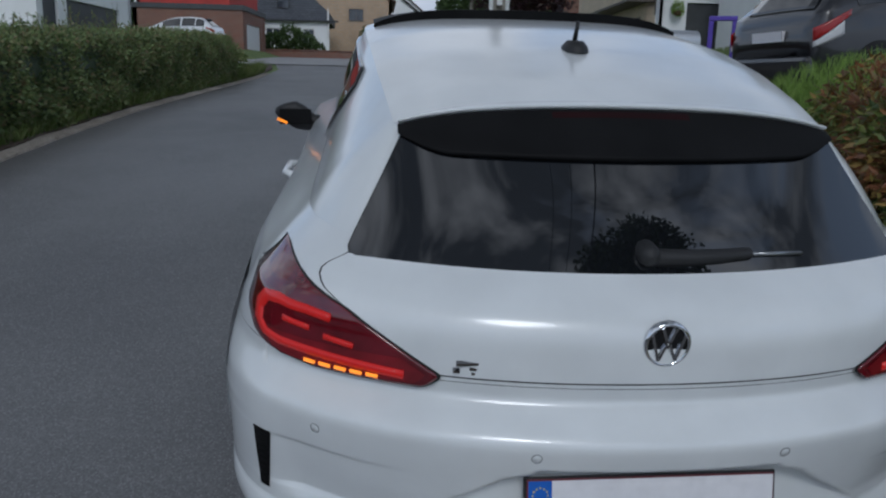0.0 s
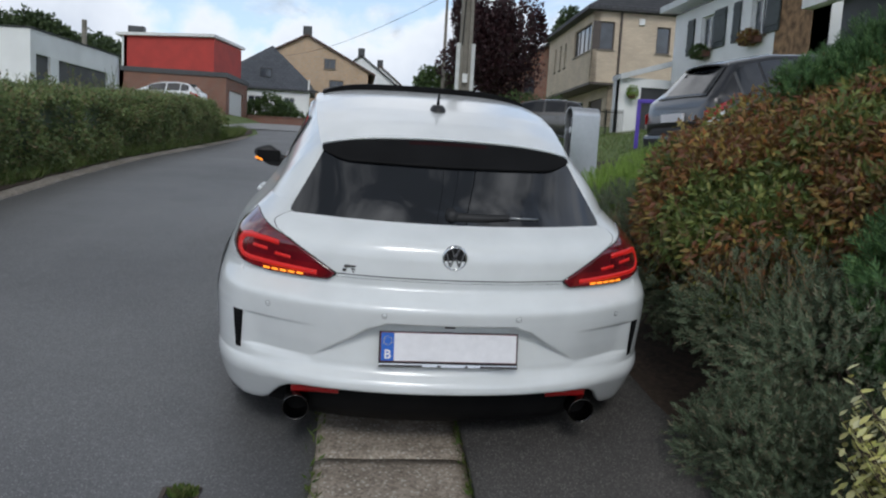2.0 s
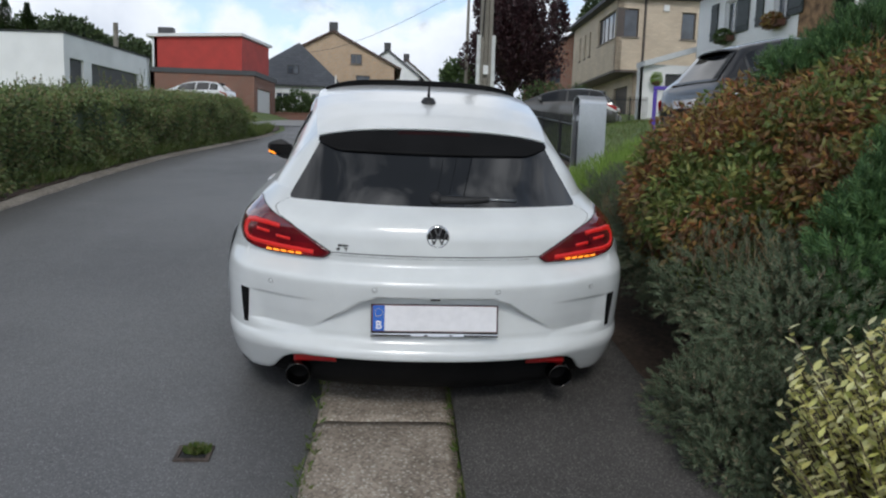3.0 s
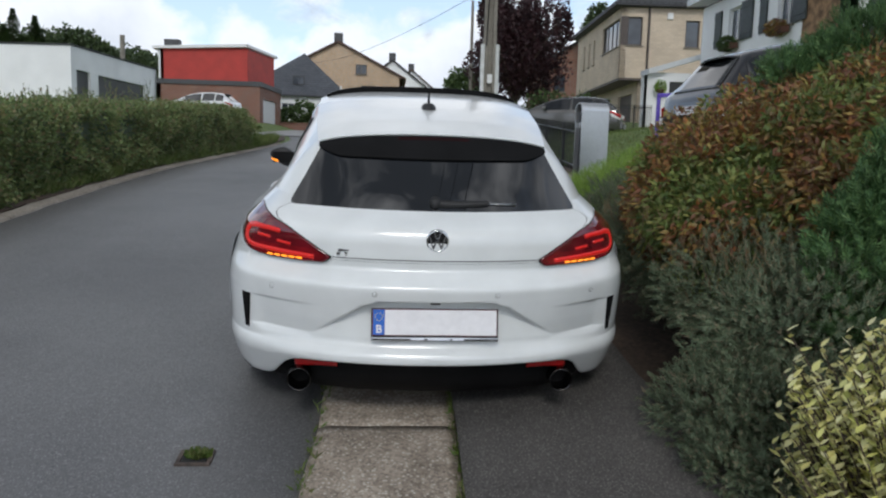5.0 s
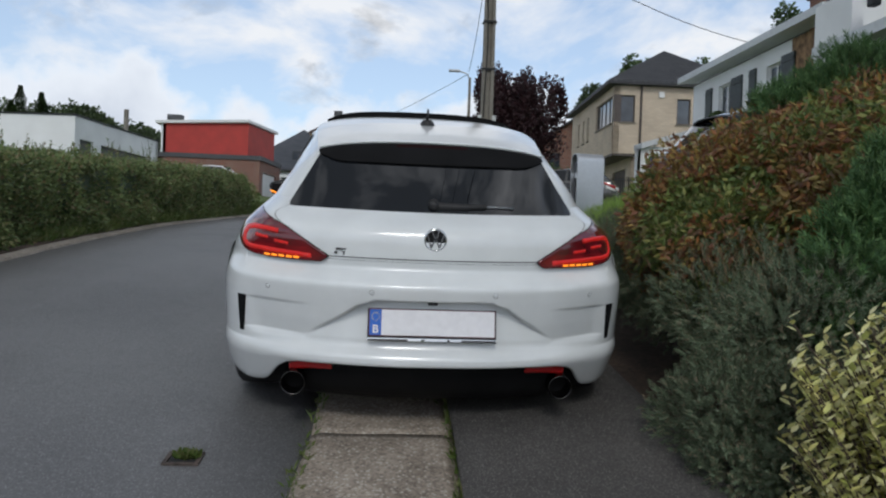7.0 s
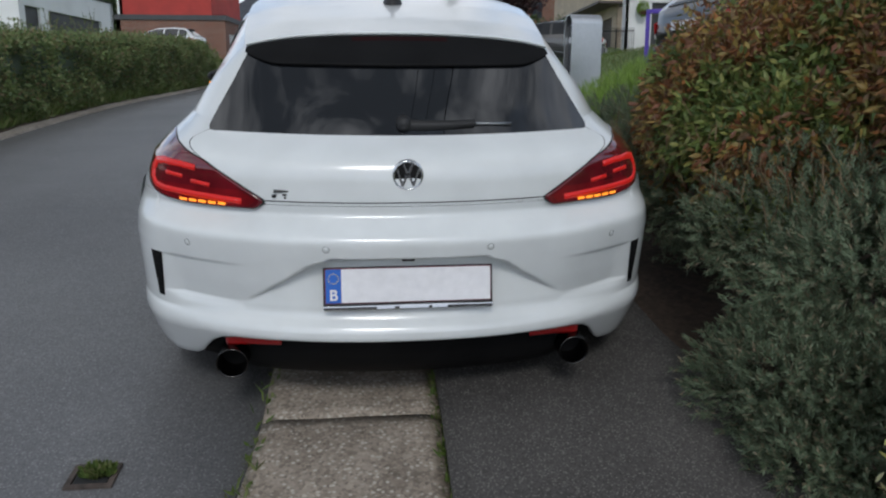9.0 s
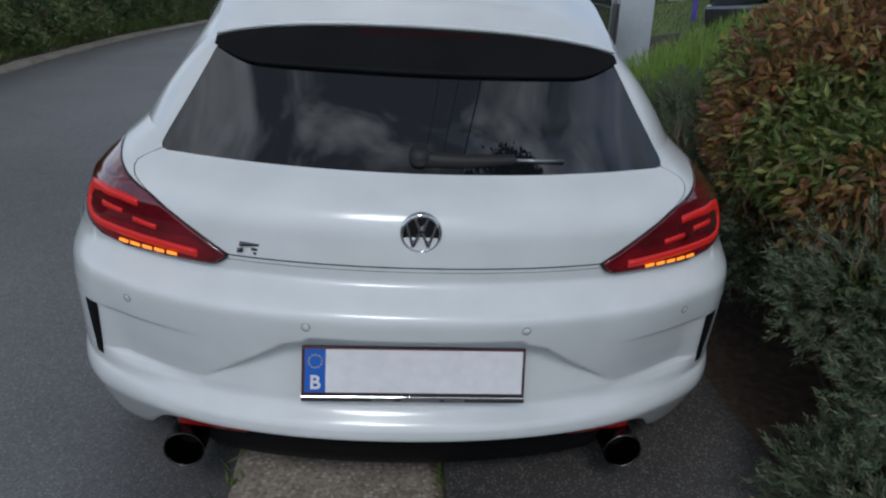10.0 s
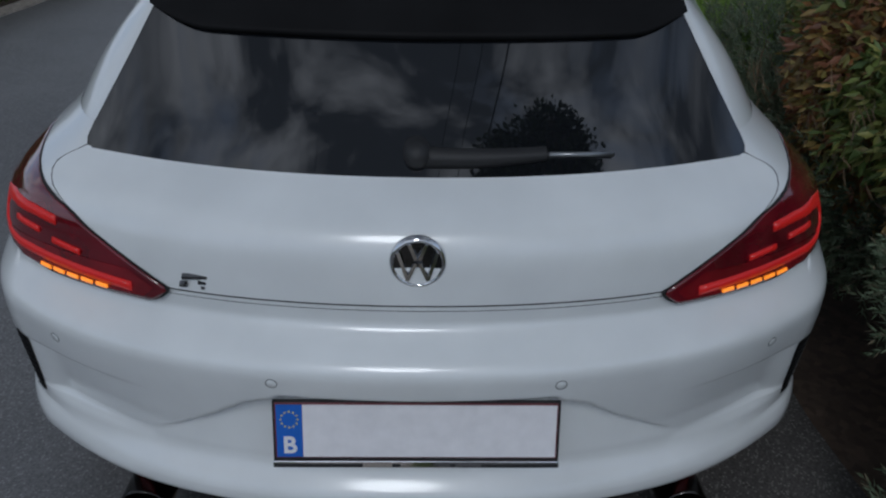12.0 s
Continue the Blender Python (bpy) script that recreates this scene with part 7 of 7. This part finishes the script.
shrub("green_shrub", 86, gnd(0.0, 78), [(-0.6, 78, 5.6, 1.6, 1.0, 1.5), (1.6, 78, 5.2, 1.3, 1.0, 1.3)], 3500, 0.25, 0.09, M["l_green"], "rounded green shrubs beside the brick house")
tree("poplar", 87, gnd(20.5, 60), 4, [(0, 0, 8.5, 1.2, 1.2, 3.8), (1.0, 0.3, 8.0, 1.0, 1.0, 3.8)], 5000, 0.35, 0.13, M["l_green"], "slim green tree behind the beige house")
tree("poplar", 88, gnd(23, 40), 4, [(0, 0, 9.0, 0.7, 0.7, 2.6), (0.7, 0, 8.6, 0.6, 0.6, 2.4)], 3000, 0.25, 0.09, M["l_green"], "slim green tree behind the shuttered house")
tree("garden_tree", 89, gnd(20, 44), 4, [(0, 0, 7.0, 2.0, 1.6, 1.7), (2, 0, 7.4, 1.8, 1.6, 1.6)], 6000, 0.25, 0.09, M["l_green"], "round green tree behind the houses")
tree("garden_tree", 90, gnd(17, 60), 4, [(0, 0, 7.4, 1.3, 1.3, 2.0)], 3500, 0.3, 0.11, M["l_dark"], "dark tree behind the beige house")
# a large tree standing behind the viewpoint, mirrored in the rear window
tb = gnd(6.0, -10.4)
rz = 12.5 - tb[2]
crown = [(0, 0, rz, 3.0, 3.0, 3.2)] + [(2.3 * math.cos(a), 2.3 * math.sin(a), rz + dz, 1.5, 1.5, 1.5) for a, dz in ((0.3, -1), (1.6, 0.5), (2.9, -0.6), (4.2, 0.8), (5.4, -1.2))]
tree("roadside_tree", 91, tb, 8.5, crown, 15000, 0.26, 0.10, M["l_dark"], "tall round-crowned tree farther down the road", limbs=50, trunk_r=0.3)

# wooded ridge to the left, with single trees before it
ridge = []
for k in range(40):
    a = -120 + 150 * k / 39
    ridge.append([(a, 150, ground_z(a, 150) - 1), (a, 152, interp(a, [-120, -60, -43, -25, -10, 5, 30], [22, 20, 18.5, 15.5, 12, 9, 8]) - 3), (a, 190, interp(a, [-120, -60, -43, -25, -10, 5, 30], [26, 24, 21, 18, 14, 11, 9]) - 4), (a, 260, 3)])
sheet("hillside", ridge, M["turf"], "wooded hillside beyond the village", kind="structure")
rng = random.Random(95)
pts = []
for _ in range(420):
    a = rng.uniform(-110, 26)
    y = rng.uniform(148, 185)
    z = interp(a, [-120, -60, -43, -25, -10, 5, 30], [22, 20, 18.5, 15.5, 12, 9, 8]) + (y - 150) * 0.06 - 3
    r = rng.uniform(1.8, 3.4)
    for _ in range(46):
        u = unit(rng)
        pts.append((Vector((a + u.x * r, y + u.y * r, z + u.z * r * 1.1 + 0.8)), u))
tagged(leaf_mesh("far_wood", leafy(rng, pts, 1.1, 0.5, 0.1), M["l_dark"]), "dark green wood along the hill's crest", "wood", kind="stuff")


def spruce(seed, base, h, r, n):
    rng = random.Random(seed)
    t = thing("spruce_tree", Matrix.Translation(base), "dark spruce tree against the sky", "tree")
    part("trunk", tube([(0, 0, -0.2), (0, 0, h)], 0.25, 7, None, 0.03), M["bark"], t)
    items = []
    for _ in range(n):
        f = rng.random() ** 0.8
        a = rng.uniform(0, 6.28)
        layer = 0.75 + 0.25 * math.sin(f * 38)
        rr = r * (1 - f) * layer * rng.uniform(0.2, 1.0) + 0.05
        d = Vector((math.cos(a), math.sin(a), -0.25)) + 0.3 * unit(rng)
        d.normalize()
        items.append((Vector((rr * math.cos(a), rr * math.sin(a), h * (0.12 + 0.88 * f))), d, d.cross(Vector((0, 0, 1))).normalized(), 0.25 + 0.5 * (1 - f), 0.12))
    leaf_mesh("crown", items, M["l_green"], t)


for i, (x, y, h) in enumerate(((-45, 92, 13.5), (-42.5, 92, 12.8), (-47.5, 95, 12.0), (-50, 93, 11.0))):
    spruce(100 + i, gnd(x, y), h * 0.95, 4.0, 4200)
for i, (x, top) in enumerate(((-54, 17.0), (-49.5, 16.4), (-45.5, 16.0), (-42.0, 15.6), (-39.0, 14.6), (-35.2, 13.8), (-31.8, 13.9), (-28.6, 13.2))):
    b = gnd(x, 94 + 2 * (i % 3))
    c = top - b[2] - 2.6
    tree("broadleaf_tree", 120 + i, b, 5, [(0, 0, c, 2.7, 2.3, 2.5), (1.7, 0.4, c - 1.5, 2.1, 1.9, 2.1), (-1.7, -0.3, c - 1.3, 2.1, 1.9, 2.2), (0, 0, c - 3.2, 2.8, 2.2, 2.4)], 4200, 0.46, 0.17, M["l_dark"], "broad dark green tree in the stand behind the houses")
tree("broadleaf_tree", 110, gnd(-38, 92), 5, [(0, 0, 8.2, 3.0, 2.6, 2.6), (2.4, 0, 7.4, 2.4, 2, 2.2), (-2, 0, 7.4, 2, 2, 2.2)], 7000, 0.5, 0.18, M["l_dark"], "round dark green tree on the rise")
